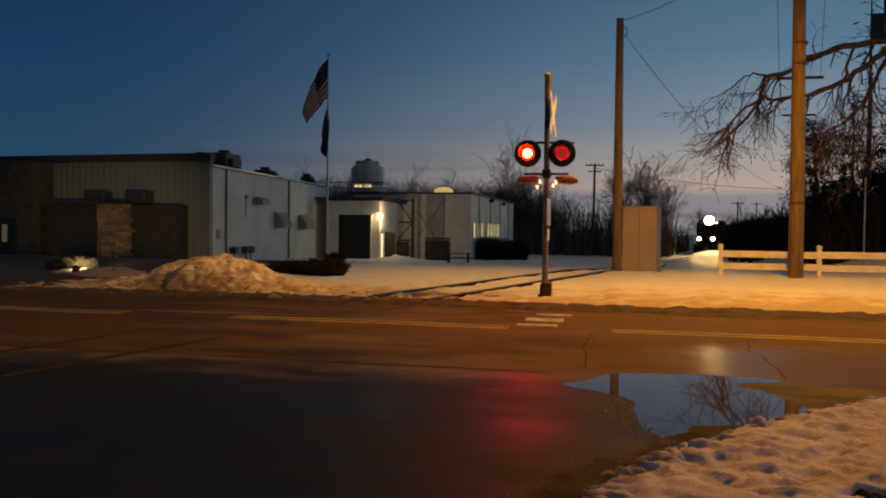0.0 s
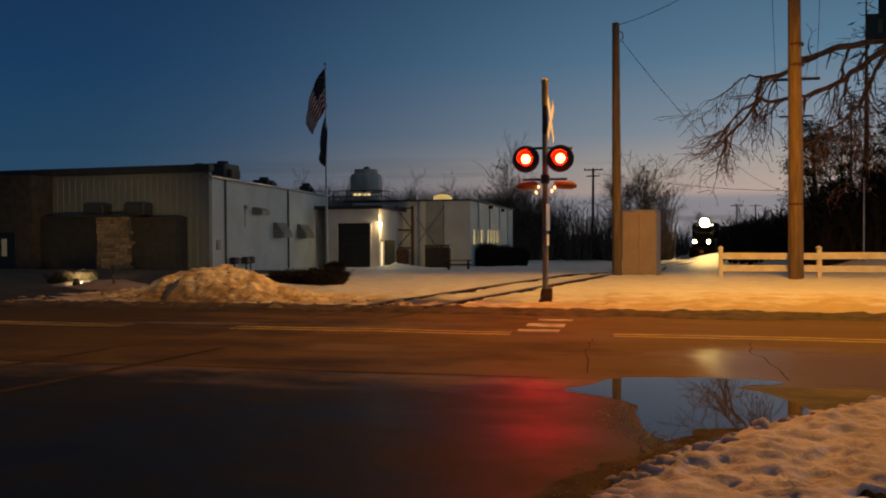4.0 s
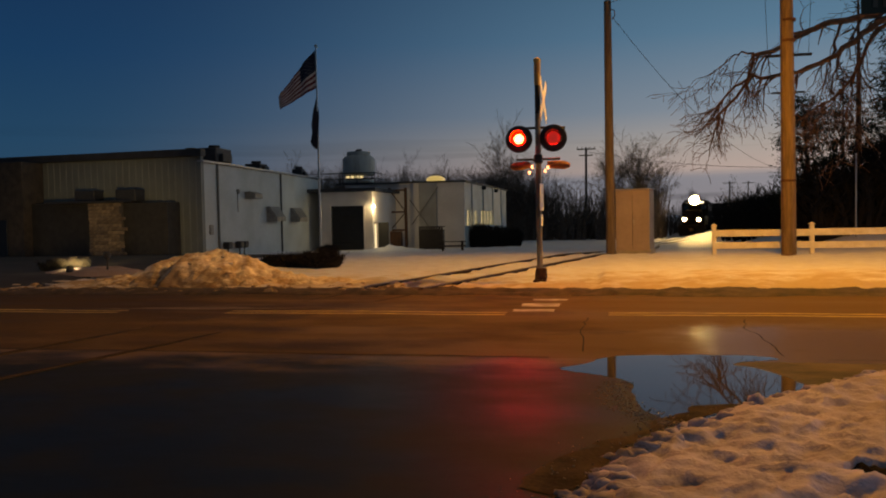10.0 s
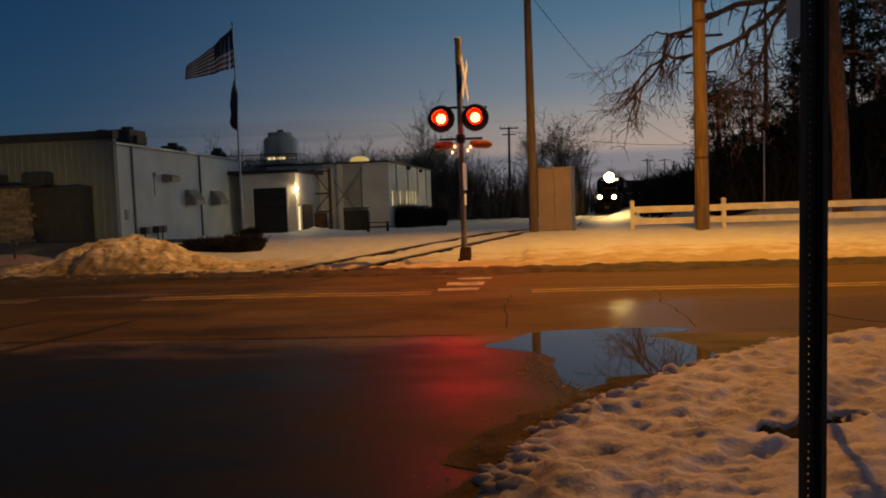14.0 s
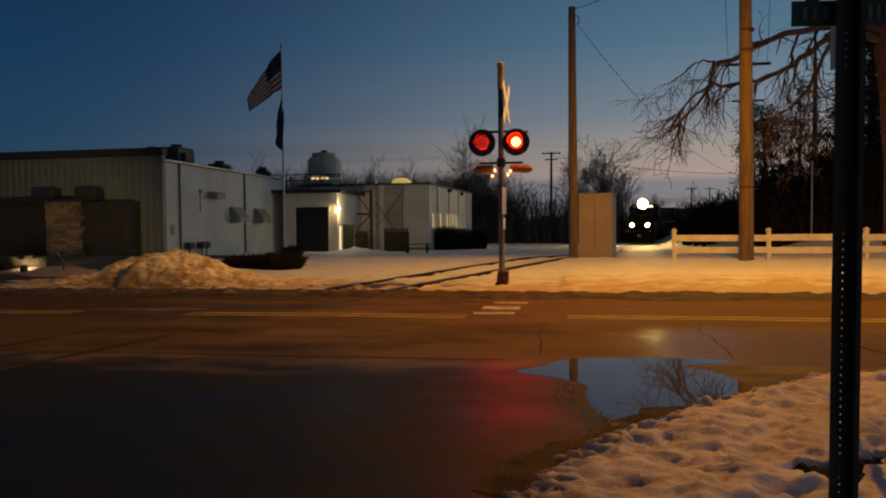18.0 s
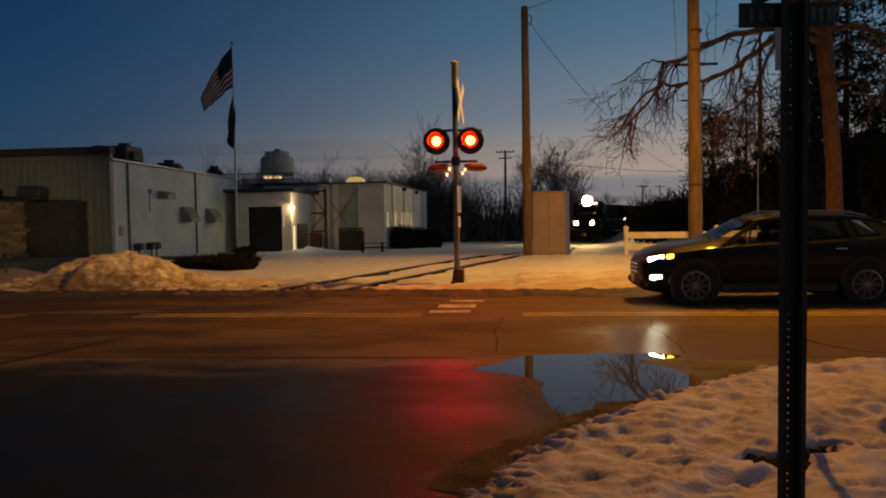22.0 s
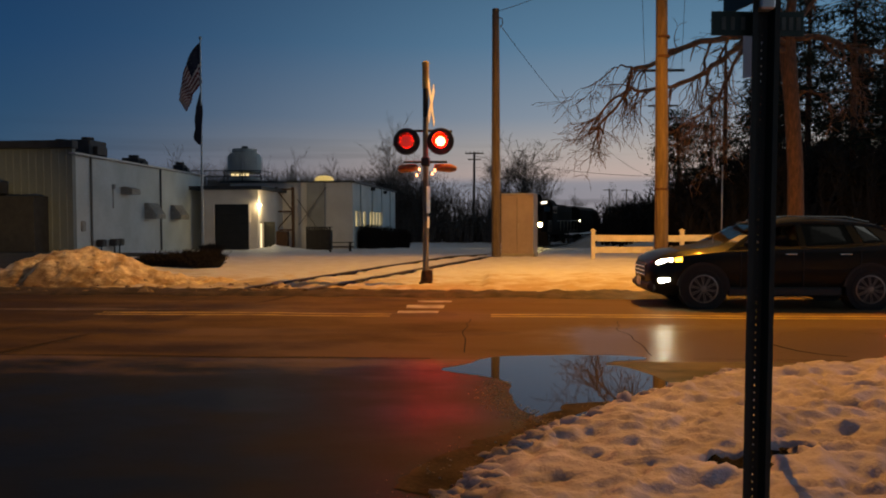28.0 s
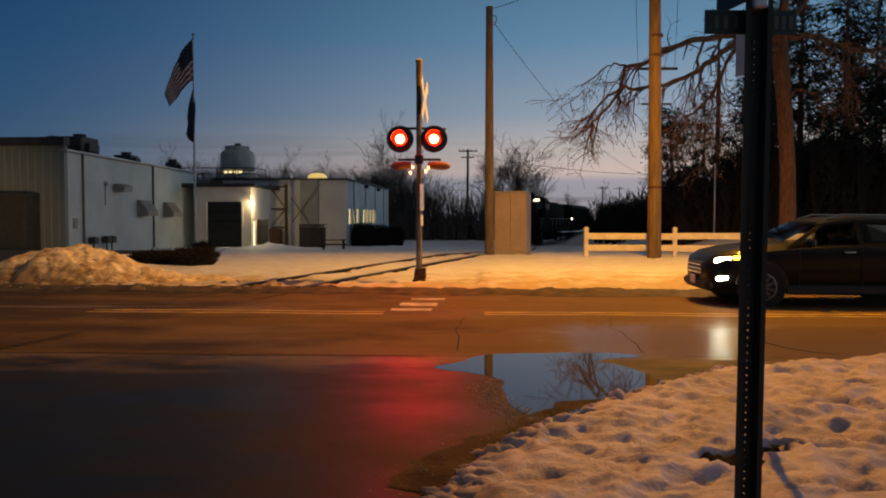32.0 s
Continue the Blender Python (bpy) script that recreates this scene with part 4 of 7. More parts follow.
def build_signal():
    sig = thing("crossing_signal", pose(-1.38, 17.9, 0.03), "railroad crossing signal mast with twin red flashing lights and crossbuck", "crossing signal")
    part("mast", Shape().tube([(0, 0, 0.2), (0, 0, 3.9)], [0.068, 0.066], 16), MAST_PAINT, sig, smooth=True)
    top = Shape().tube([(0, 0, 3.9), (0.0, 0, 4.55)], [0.066, 0.066], 14)
    part("mast_sleeve", top, BLACK_PAINT, sig, "black band under the mast top", smooth=True)
    part("mast_top", Shape().lathe([(0.072, 4.55), (0.075, 4.6), (0.075, 5.08), (0.085, 5.1), (0.085, 5.15), (0.03, 5.19)], 14), LAMP_YELLOW_CAP, sig, "weathered mast cap toned yellow for lamplight", smooth=True)
    base = Shape().box((0, 0, 0.04), (0.30, 0.30, 0.08), 0.02).lathe([(0.12, 0.08), (0.115, 0.2), (0.10, 0.3), (0.075, 0.34)], 14)
    part("base", base, RUST, sig, "rusty cast base")
    part("junction_box", Shape().box((0.05, -0.02, 0.21), (0.22, 0.20, 0.26), 0.02), RUST, sig)
    # crossbuck, seen nearly edge-on
    for tilt, yaw in ((45, 85), (-45, 85)):
        blade = Shape().box((0, 0, 0), (1.22, 0.012, 0.22), 0.003, pose(0, 0, 0, 0, tilt, 0))
        part("crossbuck_blade", blade, SIGN_WHITE, sig, "white crossbuck blade", m=pose(0.13, 0.02 if tilt > 0 else 0.036, 4.22, 0, 0, yaw))
    part("crossarm", Shape().tube([(-0.62, 0, 3.56), (-0.2, 0, 3.58), (0.2, 0, 3.58), (0.62, 0, 3.56)], 0.03, 8), BLACK_PAINT, sig, smooth=True)
    for k in (-0.44, 0.35):
        head = part("lamp_head", Shape().lathe([(0.17, 0.0), (0.165, 0.12), (0.12, 0.24), (0.02, 0.27)], 20, pose(0, 0, 0, -90, 0, 0)), BLACK_PAINT, sig, "black lamp housing", True, pose(k, 0.0, 3.33))
        ring = Shape()
        n = 28
        vs = [(r * math.cos(2 * math.pi * i / n), y, r * math.sin(2 * math.pi * i / n)) for r, y in ((0.165, 0.0), (0.31, 0.0), (0.315, -0.02), (0.305, -0.03), (0.165, -0.03)) for i in range(n)]
        ring.add(vs, [(a * n + i, a * n + (i + 1) % n, ((a + 1) % 5) * n + (i + 1) % n, ((a + 1) % 5) * n + i) for a in range(5) for i in range(n)])
        part("background_disc", ring, BLACK_PAINT, head, "round black backboard", m=pose(0, -0.02, 0))
        hood = Shape()
        m2 = 14
        vs = [(r * math.cos(math.pi * (-0.16 + 1.32 * i / m2)), y, r * math.sin(math.pi * (-0.16 + 1.32 * i / m2))) for r in (0.185, 0.195) for y in (-0.03, -0.28) for i in range(m2 + 1)]
        w = m2 + 1
        fs = [(i, i + 1, w + i + 1, w + i) for i in range(m2)] + [(2 * w + i, 2 * w + i + 1, 3 * w + i + 1, 3 * w + i) for i in range(m2)] + [(w + i, w + i + 1, 3 * w + i + 1, 3 * w + i) for i in range(m2)]
        part("visor", hood.add(vs, fs), BLACK_PAINT, head, "black visor over the lens")
        drum = new("lens")
        drum.parent = sig
        drum.matrix_basis = pose(k, -0.05, 3.33)
        part("lit_face", lens_face(-1, 0.106, 0.15), RED_LIT, drum, "glowing red lens")
        part("lit_core", lens_face(-1, 0.01, 0.105), RED_HOT, drum, "white-hot middle of the lit lens")
        part("dark_face", lens_face(1, 0.01, 0.15), RED_DARK, drum, "dark red lens")
        DRUMS.append(drum)
    # heads of the other direction seen from the side, with cross-wise hoods
    part("lower_crossarm", Shape().tube([(-0.5, 0.05, 2.86), (0.5, 0.05, 2.86)], 0.028, 8).box((0, 0, 2.86), (0.2, 0.2, 0.22), 0.03), BLACK_PAINT, sig)
    orange = mat("faded_orange_hood", (0.34, 0.11, 0.05), (0.2, 0.07, 0.04), 0.6, scale=8)
    for k, w in ((-0.42, 0.46), (0.46, 0.52)):
        s = Shape()
        n = 12
        vs = []
        for u, r in ((-w / 2, 0.09), (-w / 4, 0.125), (w / 4, 0.13), (w / 2, 0.06)):
            for i in range(n):
                vs.append((u if k > 0 else -u, r * 1.1 * math.cos(2 * math.pi * i / n), r * 0.75 * math.sin(2 * math.pi * i / n)))
        s.add(vs, [(a * n + i, a * n + (i + 1) % n, (a + 1) * n + (i + 1) % n, (a + 1) * n + i) for a in range(3) for i in range(n)] + [tuple(range(n)), tuple(range(3 * n, 4 * n))])
        part("side_hood", s, orange, sig, "faded orange lamp hood seen from the side", True, pose(k, 0.05, 2.72, 0, -4 if k < 0 else 4, 0))
    for x, z in ((-0.14, 2.68), (0.22, 2.66), (0.16, 2.58), (-0.2, 2.55)):
        part("small_lens", Shape().box((x, -0.09, z), (0.045, 0.03, 0.07), 0.01), glow_small, sig, "small lit side lens")
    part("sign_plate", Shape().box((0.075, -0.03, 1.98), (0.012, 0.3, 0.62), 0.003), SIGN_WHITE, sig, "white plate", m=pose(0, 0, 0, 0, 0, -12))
    part("sign_plate", Shape().box((0.07, -0.03, 1.45), (0.012, 0.2, 0.26), 0.003), SIGN_WHITE, sig, "small white plate", m=pose(0, 0, 0, 0, 0, -10))


# the mast cap's colour holds the yellow lamplight that falls on it
LAMP_YELLOW_CAP = mat("weathered_lamp_yellow", (0.5, 0.36, 0.12), (0.3, 0.2, 0.08), 0.6, scale=8, bump=0.2)
glow_small = glow("small_red_light", (1.0, 0.35, 0.15), 5.0)
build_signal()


# ---- poles, hut, fence ----
def build_poles():
    p = thing("utility_pole", pose(6.44, 28.5, 0), "tall weathered wooden utility pole beside a white fence", "utility pole")
    part("shaft", Shape().tube([(0.02, 0, -0.3), (0.0, 0, 4), (-0.06, 0, 9.5), (-0.1, 0, 14.2)], [0.25, 0.235, 0.205, 0.175], 20), WOOD_POLE, p, smooth=True)
    part("ground_wire", Shape().tube([(-0.2, -0.12, 0.2), (-0.2, -0.1, 5), (-0.24, -0.08, 11)], 0.018, 5), RUST, p)
    for z in (2.6, 7.4, 8.1):
        part("clamp", Shape().lathe([(0.245, z), (0.25, z + 0.02), (0.25, z + 0.07), (0.24, z + 0.09)], 18), RUST, p)
    for z, w in ((14.0, 2.4),):
        part("crossarm", Shape().box((-0.06, -0.2, z), (w, 0.1, 0.12), 0.01), WOOD_POLE, p)
    # lamp hung over the road edge on a span wire
    sp = thing("street_lamp", pose(4.75, 18.8, 12.1), "sodium street lamp hung from a span wire", "street lamp")
    part("lamp_head", Shape().lathe([(0.06, 0.3), (0.1, 0.28), (0.2, 0.12), (0.22, 0.06)][::-1], 16), GALV, sp, "sodium street lamp head")
    part("bulb", Shape().lathe([(0.03, -0.02), (0.1, 0.0), (0.12, 0.05)], 12), LIT_SODIUM, sp, "glowing sodium bulb")
    part("hanger", Shape().cyl((0, 0, 0.3), (0, 0, 0.62), 0.02, n=6), GALV, sp)
    part("span_wire", Shape().tube([(1.65, 9.6, 1.5), (0, 0, 0.6), (-3.85, -24.8, 1.5)], 0.012, 5), BLACK_PAINT, sp)
    bp = thing("utility_pole", pose(0.9, -6.0, 0), "wooden utility pole carrying the street lamp span wire", "utility pole")
    part("shaft", Shape().tube([(0, 0, -0.3), (0, 0, 14.2)], [0.24, 0.17], 16), WOOD_POLE, bp, smooth=True)
    q = thing("utility_pole", pose(0.44, 31.2, 0.03), "slim wooden utility pole beside the signal hut", "utility pole")
    part("shaft", Shape().tube([(0.02, 0, -0.3), (0.0, 0, 4), (-0.02, 0, 9.95)], [0.19, 0.175, 0.14], 18), DIM_POLE, q, smooth=True)
    part("wire_hook", Shape().tube([(0.12, -0.05, 9.6), (0.24, -0.08, 9.55), (0.26, -0.08, 9.35), (0.16, -0.06, 9.2)], 0.02, 6), RUST, q)
    # service wires hung from the slim pole and overhead
    def wire(name, a, b, sag, r=0.012):
        a, b = Vector(a), Vector(b)
        pts = [a.lerp(b, i / 16) + Vector((0, 0, -4 * sag * (i / 16) * (1 - i / 16))) for i in range(17)]
        tagged(part(name, Shape().tube(pts, r, 5), BLACK_PAINT), "thin black overhead wire", "wire")
    wire("overhead_wire", (0.5, 31.2, 9.9), (6.4, 28.5, 12.6), 0.5)
    wire("overhead_wire", (0.6, 31.2, 9.35), (13.5, 62, 4.9), 1.2)
    for dx in (-0.9, -0.3, 0.9):
        wire("overhead_wire", (6.4 + dx, 28.4, 13.8), (9.75 + dx * 1.1, 43, 9.75), 0.3, 0.012)
    wire("overhead_wire", (-1.6, 110, 10.6), (30, 118, 8.0), 0.8, 0.03)
    f = thing("distant_utility_pole", pose(-1.6, 110, -1.2), "distant utility pole with crossarms against the dusk sky", "utility pole")
    part("shaft", Shape().tube([(0, 0, 0), (0.1, 0, 12.4)], [0.22, 0.15], 8), TWIG, f)
    part("crossarm", Shape().box((0.1, 0, 12.15), (2.6, 0.14, 0.16), 0.02), TWIG, f)
    part("crossarm", Shape().box((0.1, 0, 11.3), (1.9, 0.14, 0.16), 0.02), TWIG, f)
    for x in (-1.1, -0.5, 0.6, 1.25):
        part("insulator", Shape().cyl((x, 0, 12.2), (x, 0, 12.5), 0.07, 0.05, 6), TWIG, f)
    for x, y, h in ((9.75, 43, 10.4), (13.75, 60.5, 10.8), (25.2, 111, 10.8), (24.0, 150, 8.0), (30.0, 165, 8.5)):
        g = thing("distant_utility_pole", pose(x, y, hz(x, y)), "distant utility pole with a crossarm", "utility pole", "pole line behind the fence")
        part("shaft", Shape().tube([(0, 0, 0), (0, 0, h)], [0.16, 0.11], 8), TWIG, g)
        part("crossarm", Shape().box((0, 0, h - 0.35), (2.3, 0.12, 0.14), 0.02), TWIG, g)


build_poles()


def build_hut():
    h = thing("signal_hut", pose(1.36, 32.6, 0.02, 0, 0, -11), "tan metal railway signal hut standing on the snow", "signal hut")
    part("body", Shape().box((0, 0.7, 1.3), (1.34, 1.4, 2.56), 0.012), HUT_PAINT, h)
    part("side_panel", Shape().box((0.684, 0.7, 1.28), (0.025, 1.36, 2.5), 0.005), HUT_ALU, h, "bare aluminium side")
    part("roof", Shape().box((0.01, 0.7, 2.605), (1.40, 1.46, 0.05), 0.012), HUT_ALU, h, "flat metal roof cap")
    part("plinth", Shape().box((0, 0.7, 0.0), (1.46, 1.54, 0.16), 0.02), CONCRETE, h)
    for x in (-0.65, 0.65):
        part("corner_trim", Shape().box((x, -0.008, 1.3), (0.05, 0.02, 2.54), 0.004), HUT_PAINT, h)
    for z in (0.25, 1.3, 2.4):
        part("hinge", Shape().box((-0.59, -0.02, z), (0.06, 0.03, 0.14), 0.006), HUT_PAINT, h)
    part("door_seam", Shape().box((0.0, -0.004, 1.3), (0.012, 0.012, 2.3)), DARK_ROOF, h)
    part("latch", Shape().box((0.06, -0.025, 1.25), (0.03, 0.04, 0.2), 0.008), GALV, h)


build_hut()


def build_stakes():
    for x, y, h in ((12.1, 40.0, 4.0), (9.0, 39.0, 3.9)):
        s = thing("steel_post", pose(x, y, hz(x, y)), "slim pale steel post before the dark brush", "post", "posts behind the fence")
        part("tube", Shape().cyl((0, 0, 0), (0, 0, h), 0.04, 0.035, 8), GALV, s)
        part("cap", Shape().lathe([(0.05, h), (0.05, h + 0.04), (0.02, h + 0.06)], 8), GALV, s)
    o = thing("marker_stake", pose(17.6, 30.2, 0.05), "orange marker stake in the snow behind the fence", "marker stake")
    org = mat("orange_marker_plastic", (0.55, 0.16, 0.04), (0.42, 0.12, 0.03), 0.5)
    part("stake", Shape().cyl((0, 0, 0), (0, 0, 2.0), 0.06, 0.055, 10), org, o)
    part("band", Shape().cyl((0, 0, 1.7), (0, 0, 1.85), 0.064, 0.064, 10), SIGN_WHITE, o, "pale reflective band")


build_stakes()


def build_fence():
    x0, n, step = 4.12, 9, 3.36
    fence = thing("rail_fence", pose(0, 29.5, 0), "white painted two-rail wooden fence in the snow", "fence")
    post = Shape().box((0, 0, 0.55), (0.15, 0.15, 1.1), 0.012).mesh("post", FENCE_WHITE)
    cap = Shape().box((0, 0, 0), (0.2, 0.2, 0.04), 0.01).add([(-0.08, -0.08, 0.02), (0.08, -0.08, 0.02), (0.08, 0.08, 0.02), (-0.08, 0.08, 0.02), (0, 0, 0.08)], [(0, 1, 4), (1, 2, 4), (2, 3, 4), (3, 0, 4)]).mesh("cap", FENCE_WHITE)
    for i in range(n):
        x, y = x0 + i * step, 0.07 * i
        po = part("post", post, None, fence, m=pose(x, y, 0, 0, 0.6 * math.sin(i * 5), 0))
        part("cap", cap, None, po, m=pose(0, 0, 1.12))
        if i < n - 1:
            for z in (0.83, 0.38):
                s = Shape().box((x + step / 2, y - 0.06 + 0.035, z + 0.012 * math.sin(i * 3 + z * 7)), (step - 0.02, 0.045, 0.24), 0.008, pose(0, 0, 0, 0, 0.25 * math.sin(i * 2 + z * 9), 1.2))
                part("rail_board", s, FENCE_WHITE, fence)


build_fence()


# ---- sign post close by ----
SIGN_FACE = mat("pale_sign_sheeting", (0.72, 0.74, 0.75), (0.62, 0.64, 0.65), 0.45, scale=4, bump=0.02)
# the lettering's grey includes the shade of a backlit blade
SIGN_BACKLIT = mat("backlit_grey_lettering", (0.10, 0.12, 0.11), (0.06, 0.08, 0.07), 0.6)


def build_sign_post():
    p = thing("street_sign_post", pose(0.905, 2.6, 0.1, 0, 0.35, 4), "dark green perforated steel street sign post in the snow", "sign post")
    s = Shape()
    prof = [(-0.045, -0.012), (-0.028, -0.012), (-0.018, 0.02), (0.018, 0.02), (0.028, -0.012), (0.045, -0.012), (0.045, -0.008), (0.031, -0.008), (0.021, 0.025), (-0.021, 0.025), (-0.031, -0.008), (-0.045, -0.008)]
    # the web is pierced: two flanges and the web's strips between the holes
    for a, b in ((0, 2), (3, 5)):
        outer = prof[a:b + 1]
        inner = prof[11 - b:12 - a]
        s.prism(outer + inner, -0.4, 2.42, "z")
    part("channel", s, POST_GREEN, p)
    w = Shape()
    w.box((-0.012, 0.0225, 1.0), (0.019, 0.005, 2.84))
    w.box((0.012, 0.0225, 1.0), (0.019, 0.005, 2.84))
    z = -0.4
    while z < 2.4:
        w.box((0, 0.0225, z + 0.0085), (0.0062, 0.005, 0.0185))
        z += 0.0254
    part("web", w, POST_GREEN, p, "perforated web of the channel")
    # name blades across the top; letters cannot be told
    b1 = part("name_blade", Shape().box((-0.01, 0, 2.10), (0.31, 0.004, 0.08), 0.001), SIGN_GREEN, p, "dark green street name blade", m=pose(0, 0.034, 0, 0, 0, 0))
    for i, x in enumerate((-0.125, -0.095, -0.06, 0.075, 0.1, 0.125)):
        part("letter_bar", Shape().box((x, -0.004, 2.10), (0.014, 0.003, 0.042)), SIGN_BACKLIT, b1)
    part("blade_bracket", Shape().box((0, 0, 2.16), (0.05, 0.05, 0.05), 0.006), ALU_BACK, p)
    part("name_blade", Shape().box((0, 0, 2.22), (0.006, 0.5, 0.085), 0.001), SIGN_GREEN, p, "crossing street name blade", m=pose(0, 0, 0, 0, 0, 10))
    q = thing("sign_post", pose(1.935, 5.42, 0.12, 0, 0, 0), "slim steel post with a pale sign plate", "sign post")
    part("post", Shape().box((0, 0, 1.2), (0.045, 0.045, 2.9), 0.006), POST_GREEN, q)
    part("plate", Shape().box((0, 0, 0), (0.26, 0.006, 0.38), 0.002), SIGN_FACE, q, "pale sign plate", m=pose(-0.075, -0.03, 2.60, 0, 0, 120))


build_sign_post()


# ---- factory buildings ----
def wall(name, parent, a, b, z0, z1, th, material, holes=(), label=""):
    """A wall from a to b (plan points, outer face on the line's right), pierced by holes (u0, u1, z0, z1)."""
    s = Shape()
    a, b = Vector(a), Vector(b)
    d = (b - a)
    L = d.length
    d /= L
    nrm = Vector((-d.y, d.x))
    # start clear of the wall before it
    us = sorted({th, L, *[h[0] for h in holes], *[h[1] for h in holes]})
    zs = sorted({z0, z1, *[h[2] for h in holes], *[h[3] for h in holes]})
    for u0, u1 in zip(us, us[1:]):
        for w0, w1 in zip(zs, zs[1:]):
            uc, wc = (u0 + u1) / 2, (w0 + w1) / 2
            if any(h[0] < uc < h[1] and h[2] < wc < h[3] for h in holes):
                continue
            q = [a + d * u0, a + d * u1, a + d * u1 + nrm * th, a + d * u0 + nrm * th]
            s.add([(*p, w0) for p in q] + [(*p, w1) for p in q], [(0, 1, 5, 4), (1, 2, 6, 5), (2, 3, 7, 6), (3, 0, 4, 7), (0, 3, 2, 1), (4, 5, 6, 7)])
    return part(name, s.mesh(name, material, weld=True), None, parent, label)


def slab(name, parent, pts, z0, z1, material, label=""):
    return part(name, Shape().prism(pts, z0, z1, "z"), material, parent, label)


GZ = -0.9


DOWNPIPE = mat("dark_grey_downpipe", (0.10, 0.105, 0.10), (0.07, 0.07, 0.068), 0.6, scale=4, bump=0.05)


def build_factory():
    f = thing("factory_hall", pose(0, 0, 0), "long low factory hall with pale metal front and white side wall", "factory building")
    A, B, C, D = (-21.25, 38.6), (-21.95, 59.0), (-44.0, 60.5), (-43.0, 39.9)
    wall("side_wall", f, A, B, GZ, 4.92, 0.3, WHITE_WALL, label="white painted block side wall")
    wall("back_wall", f, B, C, GZ, 4.9, 0.3, METAL_SIDING)
    wall("end_wall", f, C, D, GZ, 4.9, 0.3, METAL_SIDING)
    wall("front_wall", f, D, A, GZ, 5.25, 0.3, METAL_SIDING, label="ribbed pale metal front")
    slab("roof", f, [(-21.2, 38.7), (-21.9, 59.0), (-43.9, 60.4), (-42.9, 40.0)], 4.9, 4.99, DARK_ROOF)
    d = (Vector(A) - Vector(D)).normalized()
    nrm = Vector((d.y, -d.x))
    ang = math.degrees(math.atan2(d.y, d.x))
    part("eaves_band", Shape().box((0, 0, 0), (22.2, 0.5, 0.4), 0.02), DARK_ROOF, f, "dark eaves band along the front", m=pose(-32.1, 39.15, 5.42, 0, 0, ang))
    rib = Shape().prism([(-0.05, 0), (-0.03, -0.018), (0.03, -0.018), (0.05, 0)], -0.6, 5.2, "z").mesh("rib", METAL_SIDING)
    u = 0.35
    while u < 21.5:
        p = Vector(A) - d * u + nrm * 0.0
        part("rib", rib, None, f, m=pose(p.x, p.y - 0.001, 0, 0, 0, ang))
        u += 0.42
    # side wall: coping, downpipes, hoods, meters
    part("coping", Shape().box((0, 0, 0), (0.42, 20.5, 0.12), 0.02), GALV, f, "metal coping along the side wall", m=pose(-21.6, 48.8, 4.97, 0, 0, 2))
    for y in (40.5, 50.2):
        x = -21.25 - 0.7 * (y - 38.6) / 20.4
        part("downpipe", Shape().box((x + 0.06, y, 2.2), (0.1, 0.12, 5.4), 0.02), DOWNPIPE, f, "dark grey rain downpipe")
    steel = mat("weathered_vent_steel", (0.30, 0.28, 0.25), (0.2, 0.18, 0.16), 0.6, 0.4, scale=4)
    for y, z, w in ((48.4, 2.1, 1.5), (52.8, 2.05, 1.5)):
        x = -21.25 - 0.7 * (y - 38.6) / 20.4
        part("vent_hood", Shape().prism([(0, -0.5), (0, 0.5), (0.25, 0.5), (0.75, -0.2), (0.75, -0.5)], -w / 2, w / 2, "y"), steel, f, "sloped steel vent hood", m=pose(x, y, z))
    x = -21.45
    part("wall_lamp", Shape().prism([(0, -0.22), (0, 0.22), (0.3, 0.24), (0.7, 0.1), (0.7, -0.2)], -0.55, 0.55, "y"), steel, f, "wide wall lamp housing", m=pose(x, 44.8, 3.25))
    part("conduit", Shape().tube([(x + 0.05, 43.2, 2.2), (x + 0.05, 43.2, 3.5)], 0.04, 6).box((x + 0.1, 43.2, 3.45), (0.16, 0.22, 0.25), 0.02), steel, f)
    part("meter_box", Shape().box((-21.3, 39.6, 1.2), (0.2, 0.4, 0.55), 0.03), steel, f)
    for y in (41.2, 42.7, 43.3):
        part("gas_meter", Shape().box((-21.1, y, 0.25), (0.4, 0.5, 0.4), 0.06).cyl((-21.1, y, -0.6), (-21.1, y, 0.2), 0.04, n=6), BLACK_PAINT, f)
    # roof plant
    for x, y, sx, sy, sz in ((-22.2, 42.0, 1.2, 1.9, 0.95), (-23.4, 41.5, 0.9, 1.3, 0.8), (-22.6, 48.5, 1.1, 1.2, 0.5), (-22.6, 56.0, 0.8, 0.8, 0.6)):
        u = thing("rooftop_unit", pose(x, y, 4.99), "dark rooftop air handling unit", "rooftop unit", "units on the factory roof")
        part("casing", Shape().box((0, 0, sz / 2), (sx, sy, sz), 0.05), DARK_ROOF, u)
        part("fan_shroud", Shape().lathe([(0.3, sz), (0.34, sz + 0.18), (0.3, sz + 0.2)], 14), DARK_ROOF, u)
        part("duct", Shape().box((sx / 2 + 0.1, 0, sz * 0.4), (0.3, sy * 0.6, sz * 0.5), 0.03), DARK_ROOF, u)
    # front annexes: dark clad entrance block, stone pillar, dark panelled porch
    def front(u0, u1, out, z0, z1, material, name, label="", category="", structure=None):
        """A block standing out of the front; u runs along the front from its corner."""
        c = Vector(A) - d * ((u0 + u1) / 2) + nrm * (out / 2)
        return part(name, Shape().box((0, 0, (z0 + z1) / 2), (u1 - u0, out, z1 - z0), 0.02), material, f, label, m=pose(c.x, c.y, 0, 0, 0, ang))
    front(1.35, 4.45, 1.2, GZ, 2.75, DARK_PANEL, "porch_block", "dark clad porch block")
